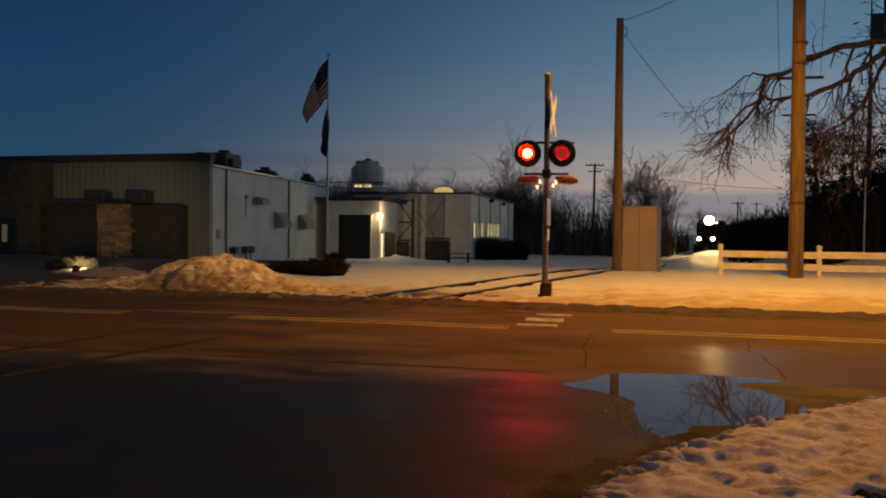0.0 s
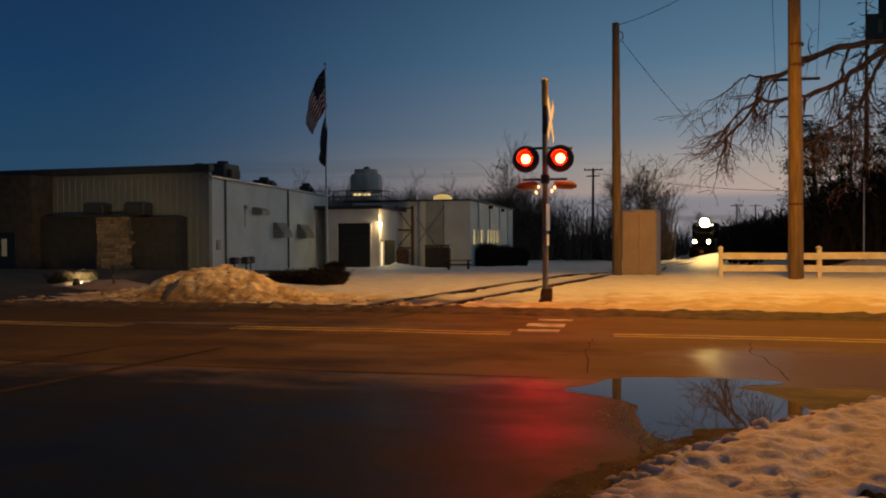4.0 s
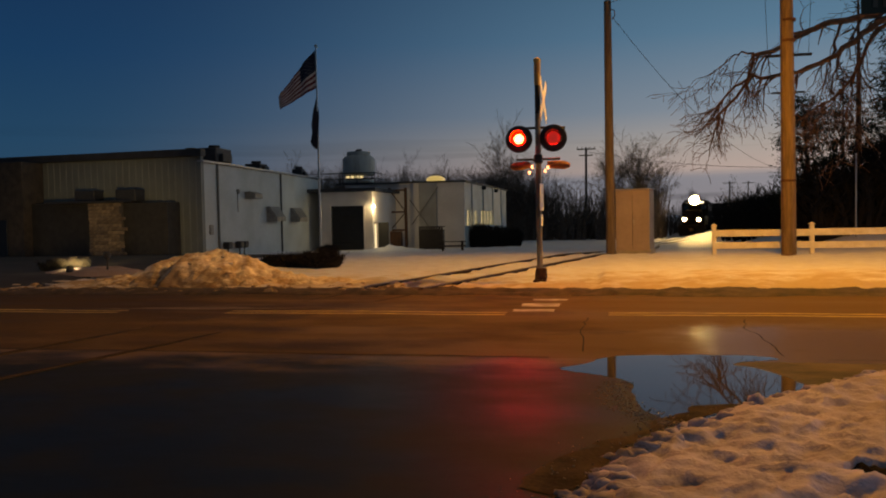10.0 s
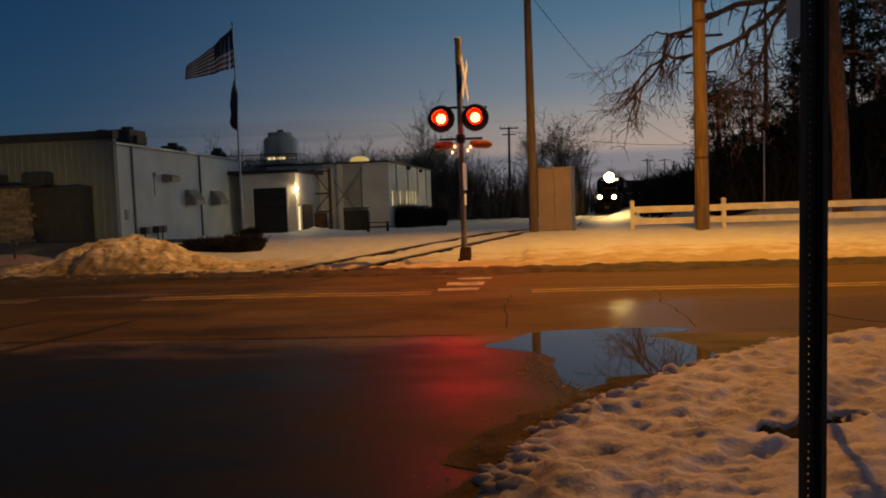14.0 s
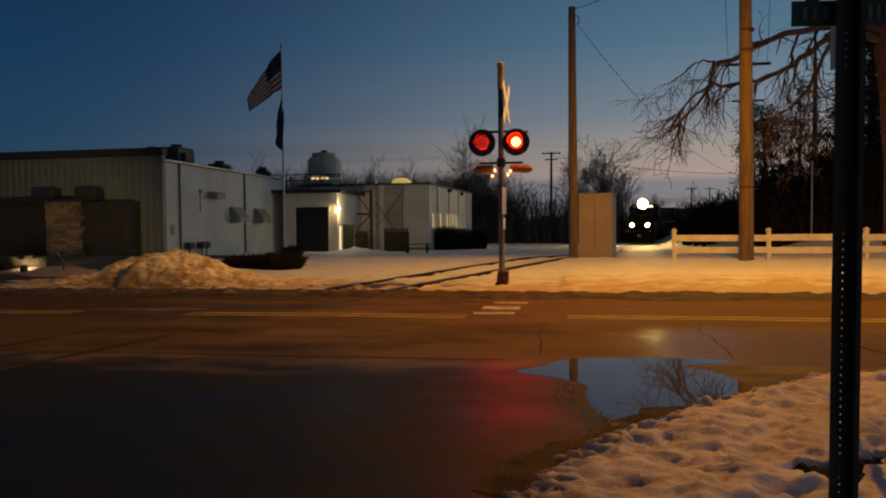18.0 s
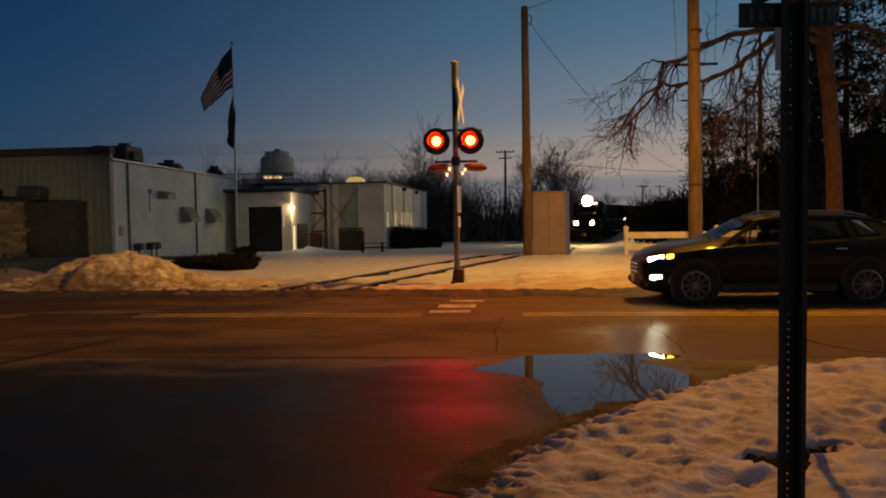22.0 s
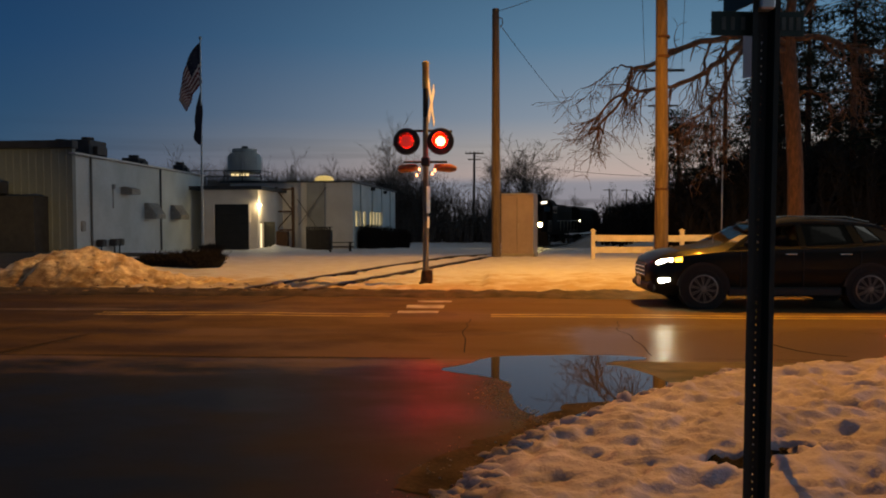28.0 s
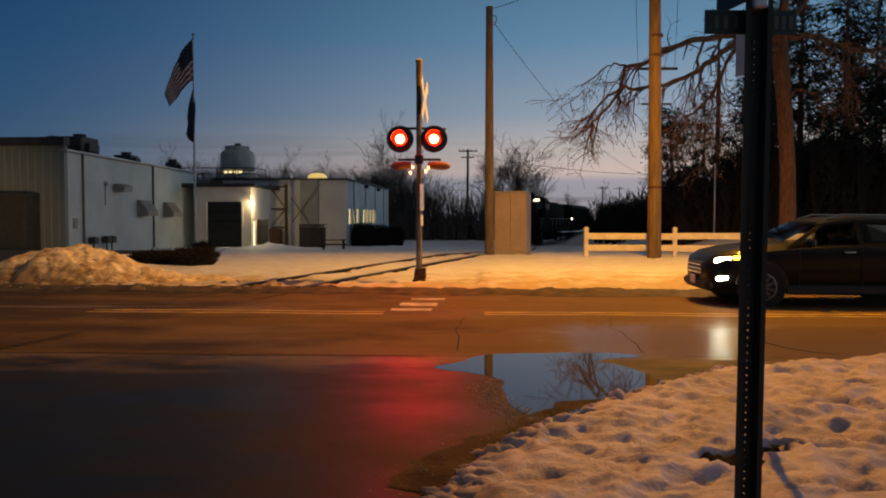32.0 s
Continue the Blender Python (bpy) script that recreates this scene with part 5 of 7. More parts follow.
    front(6.45, 10.3, 1.0, GZ, 2.85, DARK_PANEL, "porch_block", "dark clad porch block")
    front(10.3, 15.5, 1.6, GZ, 5.2, STONE_DARK, "entrance_block", "dark stone entrance block")
    front(15.5, 21.0, 0.4, GZ, 4.6, DARK_PANEL, "porch_block", "dark clad front")
    front(11.4, 12.9, 1.66, GZ, 1.95, DOOR_DARK, "entrance_door", "dark glazed entrance door")
    front(12.0, 12.35, 1.70, 0.6, 1.6, LIT_FAINT, "door_pane", "faintly lit glass pane")
    front(16.4, 16.8, 0.45, 0.3, 2.2, LIT_FAINT, "window_pane", "narrow faintly lit window")
    # stone pillar, stone by stone
    p0 = Vector(A) - d * 5.05 + nrm * 0.75
    pil = part("stone_pillar", Shape().box((0, 0, 1.0), (1.92, 1.42, 3.75), 0.02), mat("dark_mortar", (0.09, 0.075, 0.06), rough=0.9), f, "stone clad pillar", m=pose(p0.x, p0.y, 0, 0, 0, ang))
    rnd = random.Random(8)
    kinds = [Shape().box((0, 0, 0), (w, 0.1, 0.17), 0.018).mesh("stone", STONE) for w in (0.3, 0.42, 0.55)]
    z = -0.75
    while z < 2.8:
        u = -0.96 + rnd.uniform(-0.1, 0)
        while u < 0.9:
            k = rnd.randrange(3)
            w = (0.3, 0.42, 0.55)[k]
            part("stone", kinds[k], None, pil, m=pose(u + w / 2, -0.72 - rnd.uniform(0, 0.025), z, 0, 0, rnd.uniform(-1, 1)))
            u += w + 0.02
        z += 0.19
    for u, z in ((5.1, 3.25), (7.75, 3.2)):
        c = Vector(A) - d * (u - 1.1) + nrm * 0.7
        ac = thing("porch_roof_unit", pose(c.x, c.y, 2.86, 0, 0, ang), "dark air conditioning unit on the porch roof", "rooftop unit", "units on the porch")
        part("casing", Shape().box((0, 0, 0.32), (1.3, 0.8, 0.64), 0.04), DARK_ROOF, ac)
        for i in range(5):
            part("louvre", Shape().box((0, -0.41, 0.12 + 0.1 * i), (1.1, 0.02, 0.03), 0.004), GALV_DARK, ac)
    part("canopy_slab", Shape().box((0, 0, 0), (5.0, 1.9, 0.12), 0.02), DARK_ROOF, f, m=pose(*(Vector(A) - d * 6.2 + nrm * 0.8), 2.84, 0, 0, ang))


STONE_DARK = mat("dark_brown_stone", (0.07, 0.05, 0.035), (0.035, 0.027, 0.02), 0.85, scale=2.5, bump=0.8, fine=12)
GALV_DARK = mat("dull_louvre_steel", (0.08, 0.08, 0.08), (0.05, 0.05, 0.05), 0.5, 0.4, scale=6)
LIT_FAINT = glow("faintly_lit_glass", (0.9, 0.85, 0.6), 0.05, (0.03, 0.03, 0.03))
build_factory()


def build_annex():
    f = thing("loading_annex", pose(0, 0, 0), "low white loading annex with a dark overhead door", "building")
    # front with the door opening
    wall("front_wall", f, (-21.3, 56.0), (-16.75, 56.0), GZ, 3.75, 0.3, CREAM_WALL, [(1.23, 3.88, GZ, 2.68)], "pale front wall")
    wall("side_wall", f, (-16.75, 56.0), (-16.75, 63.0), GZ, 3.75, 0.3, CREAM_WALL, [(0.35, 1.35, GZ, 1.4)])
    slab("roof", f, [(-21.9, 55.7), (-16.4, 55.7), (-16.4, 63.2), (-21.9, 63.2)], 3.75, 4.02, DARK_ROOF, "dark flat roof edge")
    dr = part("overhead_door", Shape().box((-18.75, 56.2, 0.9), (2.65, 0.06, 3.6), 0.01), DOOR_DARK, f, "dark overhead door")
    for i in range(5):
        part("door_panel", Shape().box((-18.75, 56.155, -0.4 + 0.66 * i), (2.55, 0.04, 0.6), 0.015), DOOR_DARK, dr)
    for x in (-20.1, -17.4):
        part("door_jamb", Shape().box((x, 55.98, 0.9), (0.12, 0.1, 3.6), 0.01), CREAM_WALL, f)
    part("threshold", Shape().box((-18.75, 55.7, -0.74), (2.7, 0.7, 0.12), 0.02), CONCRETE, f)
    part("lit_doorway", Shape().box((-16.72, 56.6, 0.2), (0.04, 0.38, 2.1), 0.005), LIT_DOOR, f, "bright open side doorway")
    part("open_door", Shape().box((-16.3, 57.4, 0.25), (0.85, 0.06, 2.25), 0.01), DOOR_DARK, f, "dark side door standing open", m=pose(0, 0, 0))
    wl = part("wall_lamp", Shape().box((-16.6, 55.85, 2.72), (0.2, 0.22, 0.12), 0.03), GALV, f, "wall lamp over the side door")
    part("bulb", Shape().lathe([(0.03, -0.1), (0.08, -0.05), (0.08, 0.05), (0.03, 0.08)], 10, pose(-16.6, 55.82, 2.6)), LIT_BULB, wl, "glowing bulb")
    g = thing("office_wing", pose(0, 0, 0), "cream single-storey wing with lit side windows and flat roof", "building")
    wall("front_wall", g, (-21.5, 63.0), (-10.92, 63.0), GZ, 4.6, 0.3, CREAM_WALL)
    holes = []
    wins = [(1.2 + i * 1.75 + (1.5 if i > 2 else 0)) for i in range(7)]
    holes = [(u, u + 1.15, 0.95, 2.25) for u in wins]
    wall("side_wall", g, (-10.92, 63.0), (-10.2, 87.0), GZ, 4.6, 0.3, WHITE_WALL, holes, "white side wall with lit windows")
    wall("back_wall", g, (-10.2, 87.0), (-22, 87.3), GZ, 4.6, 0.3, CREAM_WALL)
    slab("roof", g, [(-22, 62.8), (-10.7, 62.8), (-9.98, 87.2), (-22, 87.4)], 4.6, 4.74, DARK_ROOF)
    for i, u in enumerate(wins):
        t = (u + 0.575) / 24.0
        x, y = -10.92 + 0.72 * t - 0.15, 63.0 + u + 0.575
        w = part("window", Shape().box((x, y, 1.6), (0.03, 1.12, 1.26), 0.004), LIT_WARM, g, "lit office window")
        part("frame", Shape().box((x + 0.03, y, 1.6), (0.05, 0.06, 1.26), 0.005).box((x + 0.03, y, 1.9), (0.05, 1.1, 0.05), 0.005), GALV, w)
        part("sill", Shape().box((x + 0.14, y, 0.92), (0.24, 1.25, 0.06), 0.01), CONCRETE, w)
    for u in (3.3, 9.0, 14.5, 20.0):
        part("pilaster", Shape().box((-10.92 + 0.72 * u / 24 + 0.05, 63 + u, 1.9), (0.16, 0.24, 5.4), 0.02), WHITE_WALL, g)
    for y in (70.5, 79.0):
        part("flood_lamp", Shape().box((-10.3, y, 4.35), (0.4, 0.3, 0.3), 0.05), DARK_ROOF, g)
    # a shadow falling on the wall, built as a grey band
    part("wall_shadow_band", Shape().box((-13.95, 62.9, 1.9), (1.5, 0.2, 5.4), 0.02), mat("shadow_band_grey", (0.36, 0.34, 0.31), (0.28, 0.26, 0.23), 0.7, scale=0.7), g, "grey vertical shadow band painted on the wall")
    # skylight dome glowing
    part("skylight", Shape().lathe([(0.85, 4.74), (0.85, 4.9), (0.78, 5.12), (0.5, 5.3), (0.05, 5.36)], 18, pose(-13.9, 66, 0)), glow("skylight_dome", (1.0, 0.74, 0.27), 0.42), g, "glowing yellow skylight dome", True)
    # cooling tower on the annex roof
    c = thing("cooling_tower", pose(-20.9, 66.0, 4.7), "round grey cooling tower on the flat roof", "cooling tower")
    part("drum", Shape().lathe([(1.3, 0.85), (1.45, 0.95), (1.45, 2.25), (1.3, 2.5), (1.05, 2.62), (1.05, 2.95), (0.98, 2.96)], 28), TANK, c, smooth=True)
    part("motor", Shape().box((0.05, 0, 3.08), (0.5, 0.4, 0.28), 0.06), BLACK_PAINT, c)
    part("basin", Shape().lathe([(1.15, 0.2), (1.3, 0.25), (1.3, 0.5), (1.1, 0.52)], 24), TANK, c)
    for k in range(10):
        a = k * 0.628
        part("leg", Shape().cyl((1.2 * math.cos(a), 1.2 * math.sin(a), 0), (1.2 * math.cos(a), 1.2 * math.sin(a), 0.9), 0.06, n=6), GALV, c)
    for k, x in enumerate((-0.65, -0.25, 0.2, 0.6)):
        part("inlet_light", Shape().box((x, -1.18, 0.68), (0.28, 0.05, 0.2), 0.01), LIT_WARM, c, "lit inlet slot")
    for k in range(8):
        a = k * math.pi / 4 + 0.2
        part("cage_post", Shape().tube([(1.58 * math.cos(a), 1.58 * math.sin(a), 0.2), (1.58 * math.cos(a), 1.58 * math.sin(a), 2.3)], 0.022, 5), GALV, c)
    rail = Shape()
    for z in (0.5, 1.0):
        rail.tube([(-4.2, -1.6, z), (1.9, -1.6, z), (1.9, 1.6, z)], 0.045, 5)
    for x in (-4.2, -2.9, -1.3, 0.3, 1.9):
        rail.cyl((x, -1.6, -0.7 if x < -3 else 0), (x, -1.6, 1.0), 0.045, n=5)
    part("guard_rail", rail, DARK_ROOF, c, "dark roof guard rail")
    # brown steel frame against the wall; grey diagonal rods draw shadow lines there
    s = thing("pipe_rack", pose(-16.9, 61.6, GZ + 0.2), "brown steel pipe support frame against the wall", "pipe rack")
    for x in (0, 1.35):
        part("column", Shape().box((x, 0, 2.45), (0.22, 0.22, 4.9), 0.02), RUST, s)
    for z in (1.4, 2.9, 4.7):
        part("beam", Shape().box((0.68, 0, z), (1.35, 0.14, 0.14), 0.02), RUST, s)
    for a, b in (((0, 0, 1.4), (1.35, 0, 2.9)), ((1.35, 0, 2.9), (0, 0, 4.7))):
        part("brace", Shape().cyl(a, b, 0.05, n=6), RUST, s)
    for a, b in (((1.5, 0.9, 3.9), (4.1, 0.9, 0.1)), ((1.6, 0.9, 1.8), (3.9, 0.9, 4.9))):
        part("shadow_rod", Shape().cyl(a, b, 0.04, n=8), mat("shadow_line_grey", (0.2, 0.17, 0.14), rough=0.6), s, "thin diagonal shadow line built as a rod")
    part("cabinet", Shape().box((0.5, -0.4, 0.7), (1.1, 0.6, 1.2), 0.03), RUST, s)


build_annex()


def build_yard():
    p = thing("flagpole", pose(-19.08, 51.0, -0.72), "tall white flagpole with two flags", "flagpole")
    part("pole", Shape().tube([(0, 0, 0), (0, 0, 14.3)], [0.09, 0.04], 12), GALV, p, smooth=True)
    part("finial", Shape().lathe([(0.01, 14.3), (0.09, 14.36), (0.11, 14.42), (0.09, 14.5), (0.01, 14.56)], 12), GALV, p, smooth=True)
    part("base_collar", Shape().lathe([(0.3, 0), (0.28, 0.08), (0.12, 0.14)], 16), CONCRETE, p)
    # picnic table
    t = thing("picnic_table", pose(-9.5, 50.0, -0.68, 0, 0, 12), "dark wooden picnic table with benches on the snow", "picnic table")
    for i in range(4):
        part("top_board", Shape().box((0, -0.3 + 0.2 * i, 0.72), (1.8, 0.18, 0.045), 0.008), WOOD_DARK, t)
    for y in (-0.72, 0.72):
        part("bench_board", Shape().box((0, y, 0.43), (1.8, 0.26, 0.045), 0.008), WOOD_DARK, t)
    for x in (-0.65, 0.65):
        for y in (-1, 1):
            part("leg", Shape().box((x, 0.36 * y, 0.36), (0.14, 0.07, 0.85), 0.008, pose(0, 0, 0, 24 * y, 0, 0)), WOOD_DARK, t)
        part("cross_beam", Shape().box((x, 0, 0.4), (0.05, 1.6, 0.09), 0.008), WOOD_DARK, t)
    # waste bins in a row
    b = thing("bin_enclosure", pose(-12.7, 58.0, -0.72), "dark slatted waste bin enclosure against the wall", "bin enclosure")
    part("frame", Shape().box((0, 0.4, 0.66), (1.9, 0.7, 1.6), 0.02), DARK_PANEL, b)
    for i in range(10):
        part("slat", Shape().box((-0.88 + 0.195 * i, 0.02, 0.84), (0.15, 0.04, 1.64), 0.008), WOOD_DARK, b)
    part("lid", Shape().box((0, 0.4, 1.69), (2.0, 0.85, 0.06), 0.015), DARK_PANEL, b)
    g = thing("ground_spotlight", pose(-15.0, 19.5, 0.08, -48, 0, 30), "bright ground spotlight in the snow bed", "garden lamp")
    part("spike", Shape().cyl((0, 0, -0.1), (0, 0, 0.2), 0.03, n=6), BLACK_PAINT, g)
    part("housing", Shape().lathe([(0.06, 0.2), (0.1, 0.24), (0.11, 0.38)], 12), BLACK_PAINT, g)
    part("lens", Shape().lathe([(0.07, 0.381), (0.06, 0.40), (0.02, 0.41)], 12), GARDEN_BULB, g, "glowing lens")
    k = thing("garden_bollard", pose(-14.1, 20.0, 0.12), "small dark bollard in the snow bed", "bollard")
    part("stem", Shape().cyl((0, 0, 0), (0, 0, 0.5), 0.03, n=8), BLACK_PAINT, k)
    part("cap", Shape().lathe([(0.05, 0.46), (0.11, 0.5), (0.11, 0.62), (0.04, 0.66)], 12), BLACK_PAINT, k)


WOOD_DARK = mat("dark_weathered_wood", (0.04, 0.03, 0.023), (0.022, 0.017, 0.013), 0.85, scale=5, bump=0.4, stretch=(0.4, 3, 3))
build_yard()


# ---- trees and shrubs ----
def limb(shape, p, d, length, r, rnd, depth, droop=0.0, sides=5, kids=(2, 4), minr=0.006, bend=0.35):
    """One wandering tapered branch that forks on."""
    pts, radii = [Vector(p)], [r]
    n = 7 if depth > 1 else 5
    d = Vector(d).normalized()
    for i in range(n):
        d = (d + Vector((rnd.uniform(-bend, bend), rnd.uniform(-bend, bend), rnd.uniform(-bend, bend) - droop * (1.6 - i / n * 1.9))) * 0.5).normalized()
        pts.append(pts[-1] + d * length / n)
        radii.append(max(minr, r * (1 - 0.72 * (i + 1) / n)))
    shape.tube(pts, radii, sides if depth > 1 else 3, cap=False)
    if depth > 0:
        for _ in range(rnd.randint(*kids)):
            k = rnd.randint(1, n)
            dd = (pts[k] - pts[k - 1]).normalized()
            side = Vector((rnd.uniform(-1, 1), rnd.uniform(-1, 1), rnd.uniform(-0.7, 1)))
            limb(shape, pts[k], dd * 0.75 + side * 0.75, length * rnd.uniform(0.45, 0.72), max(minr, radii[k] * 0.75), rnd, depth - 1, droop, sides, kids, minr, bend)


def build_big_tree():
    t = thing("bare_tree", pose(14.2, 36.0, -0.2), "large bare tree lit orange with long drooping limbs", "tree")
    part("trunk", Shape().tube([(0.08, 0, 0), (0.02, 0, 1.5), (-0.03, 0, 4.0), (-0.24, 0, 7.0), (-0.42, 0.05, 9.0), (-0.40, 0.1, 10.5), (-0.1, 0.2, 13.0)], [0.46, 0.37, 0.34, 0.33, 0.36, 0.26, 0.14], 14), BARK, t, smooth=True)
    rnd = random.Random(21)
    main = [[(-0.4, 0, 9.7), (-1.9, -0.1, 10.24), (-2.6, -0.2, 10.06), (-4.5, -0.4, 9.72), (-5.3, -0.4, 9.49), (-6.8, -0.5, 8.68), (-7.54, -0.6, 8.50), (-7.7, -0.6, 7.75), (-8.3, -0.7, 6.77), (-9.0, -0.8, 6.1)],
            [(-0.4, 0, 9.3), (-2.3, -0.5, 9.85), (-3.3, -0.5, 9.14), (-4.0, -0.6, 8.62), (-4.5, -0.6, 8.22), (-5.8, -0.7, 7.75), (-7.0, -0.8, 7.52), (-7.65, -0.8, 7.64), (-8.4, -0.8, 7.2), (-9.1, -0.9, 6.5)],
            [(-0.4, 0, 9.4), (-2.3, -0.3, 9.54), (-2.9, -0.4, 8.97), (-3.2, -0.4, 8.16), (-3.55, -0.5, 7.47), (-4.0, -0.5, 6.89), (-4.7, -0.6, 6.3), (-5.4, -0.6, 5.97)],
            [(-0.3, 0.1, 9.9), (0.5, -0.3, 9.95), (1.3, -0.4, 9.77), (1.9, -0.5, 9.43), (2.5, -0.5, 9.2), (3.0, -0.6, 9.2), (4.2, -0.6, 9.3), (5.6, -0.7, 8.7)],
            [(-0.3, 0, 10.3), (1.0, 0.4, 12.0), (2.6, 0.4, 13.2), (5.5, 0.3, 13.6)],
            [(-0.3, 0, 10.4), (-1.2, 0.5, 12.0), (-2.2, 0.6, 14.0)],
            [(-0.2, -0.1, 7.3), (0.3, -0.4, 7.45), (0.75, -0.6, 7.35), (1.1, -0.8, 7.15)],
            [(-3.3, -0.4, 8.4), (-3.55, -0.5, 7.4), (-3.7, -0.5, 6.6), (-3.85, -0.6, 5.4)],
            [(-4.0, -0.4, 9.75), (-4.35, -0.5, 9.0), (-4.4, -0.5, 8.35), (-4.65, -0.6, 7.8), (-4.9, -0.6, 6.5)],
            [(-7.5, -0.6, 8.5), (-7.9, -0.6, 8.72), (-8.4, -0.6, 8.6), (-9.1, -0.7, 7.95), (-9.9, -0.7, 7.7)],
            [(2.5, -0.5, 9.2), (2.1, -0.6, 8.5), (2.3, -0.6, 7.9), (2.5, -0.6, 7.4), (2.3, -0.7, 6.6)]]
    for j, pts in enumerate(main):
        s = Shape()
        r0 = (0.17, 0.15, 0.11, 0.16, 0.12, 0.12, 0.07, 0.06, 0.07, 0.05, 0.05)[j]
        fine = [Vector(pts[0])]
        for a, b in zip(pts, pts[1:]):
            for k in (1, 2, 3):
                q = Vector(a).lerp(Vector(b), k / 3)
                fine.append(q + Vector((rnd.uniform(-0.06, 0.06), rnd.uniform(-0.1, 0.1), rnd.uniform(-0.06, 0.06))))
        m = len(fine)
        rad = [r0 * (1 - 0.72 * i / (m - 1)) for i in range(m)]
        s.tube(fine, rad, 8, cap=False)
        for i in range(2, m):
            f = i / m
            for _ in range(rnd.randint(0, 1) if f < 0.4 else rnd.randint(0, 2)):
                dd = (fine[i] - fine[i - 1]).normalized()
                limb(s, fine[i], dd * (0.5 + f * 0.4) + Vector((rnd.uniform(-0.5, 0.5), rnd.uniform(-0.8, 0.8), rnd.uniform(-0.9, 0.5) - 0.3 * f)), rnd.uniform(0.9, 2.1), rad[i] * 0.5, rnd, 2, 0.22, 5, (2, 4), 0.010, 0.6)
        # the tip fans out and hangs
        if j in (0, 1, 3):
            for q in range(4):
                limb(s, fine[-1 - q // 2], (fine[-1] - fine[-3]).normalized() * 0.9 + Vector((rnd.uniform(-0.5, 0.3), rnd.uniform(-0.6, 0.6), rnd.uniform(-1.2, 0.0))), rnd.uniform(1.2, 2.2), 0.042, rnd, 2, 0.17, 5, (3, 5), 0.010, 0.6)
        part("limb", s, LIMB, t)


build_big_tree()


def conifer_mesh(h, r, seed, bare=0.25, density=1.0):
    rnd = random.Random(seed)
    tr, nd = Shape(), Shape()
    tr.tube([(0, 0, 0), (0.05, 0, h * 0.5), (0, 0, h)], [0.22, 0.14, 0.03], 8)
    z = h * bare
    while z < h * 0.98:
        f = (z - h * bare) / (h * (1 - bare))
        length = r * (1 - f) ** 0.8 * rnd.uniform(0.55, 1.1) + 0.25
        a = rnd.uniform(0, 2 * math.pi)
        d = Vector((math.cos(a), math.sin(a), rnd.uniform(-0.25, 0.12)))
        tip = Vector((0, 0, z)) + d * length
        tr.tube([(0, 0, z), Vector((0, 0, z)).lerp(tip, 0.6), tip + Vector((0, 0, 0.12))], [0.035, 0.022, 0.01], 3, cap=False)
        for _ in range(int(length * 20 * density)):
            k = rnd.uniform(0.25, 1.05)
            c = Vector((0, 0, z)).lerp(tip, k) + Vector((rnd.uniform(-0.28, 0.28), rnd.uniform(-0.28, 0.28), rnd.uniform(-0.3, 0.1)))
            u = Vector((rnd.uniform(-1, 1), rnd.uniform(-1, 1), rnd.uniform(-0.9, 0.1))).normalized() * rnd.uniform(0.35, 0.85)
            v = Vector((rnd.uniform(-1, 1), rnd.uniform(-1, 1), rnd.uniform(-1, 1))).normalized() * rnd.uniform(0.03, 0.075)
            nd.add([c, c + u * 0.5 + v, c + u, c + u * 0.5 - v], [(0, 1, 2), (0, 2, 3)])
        z += rnd.uniform(0.10, 0.22) / density
    return tr, nd


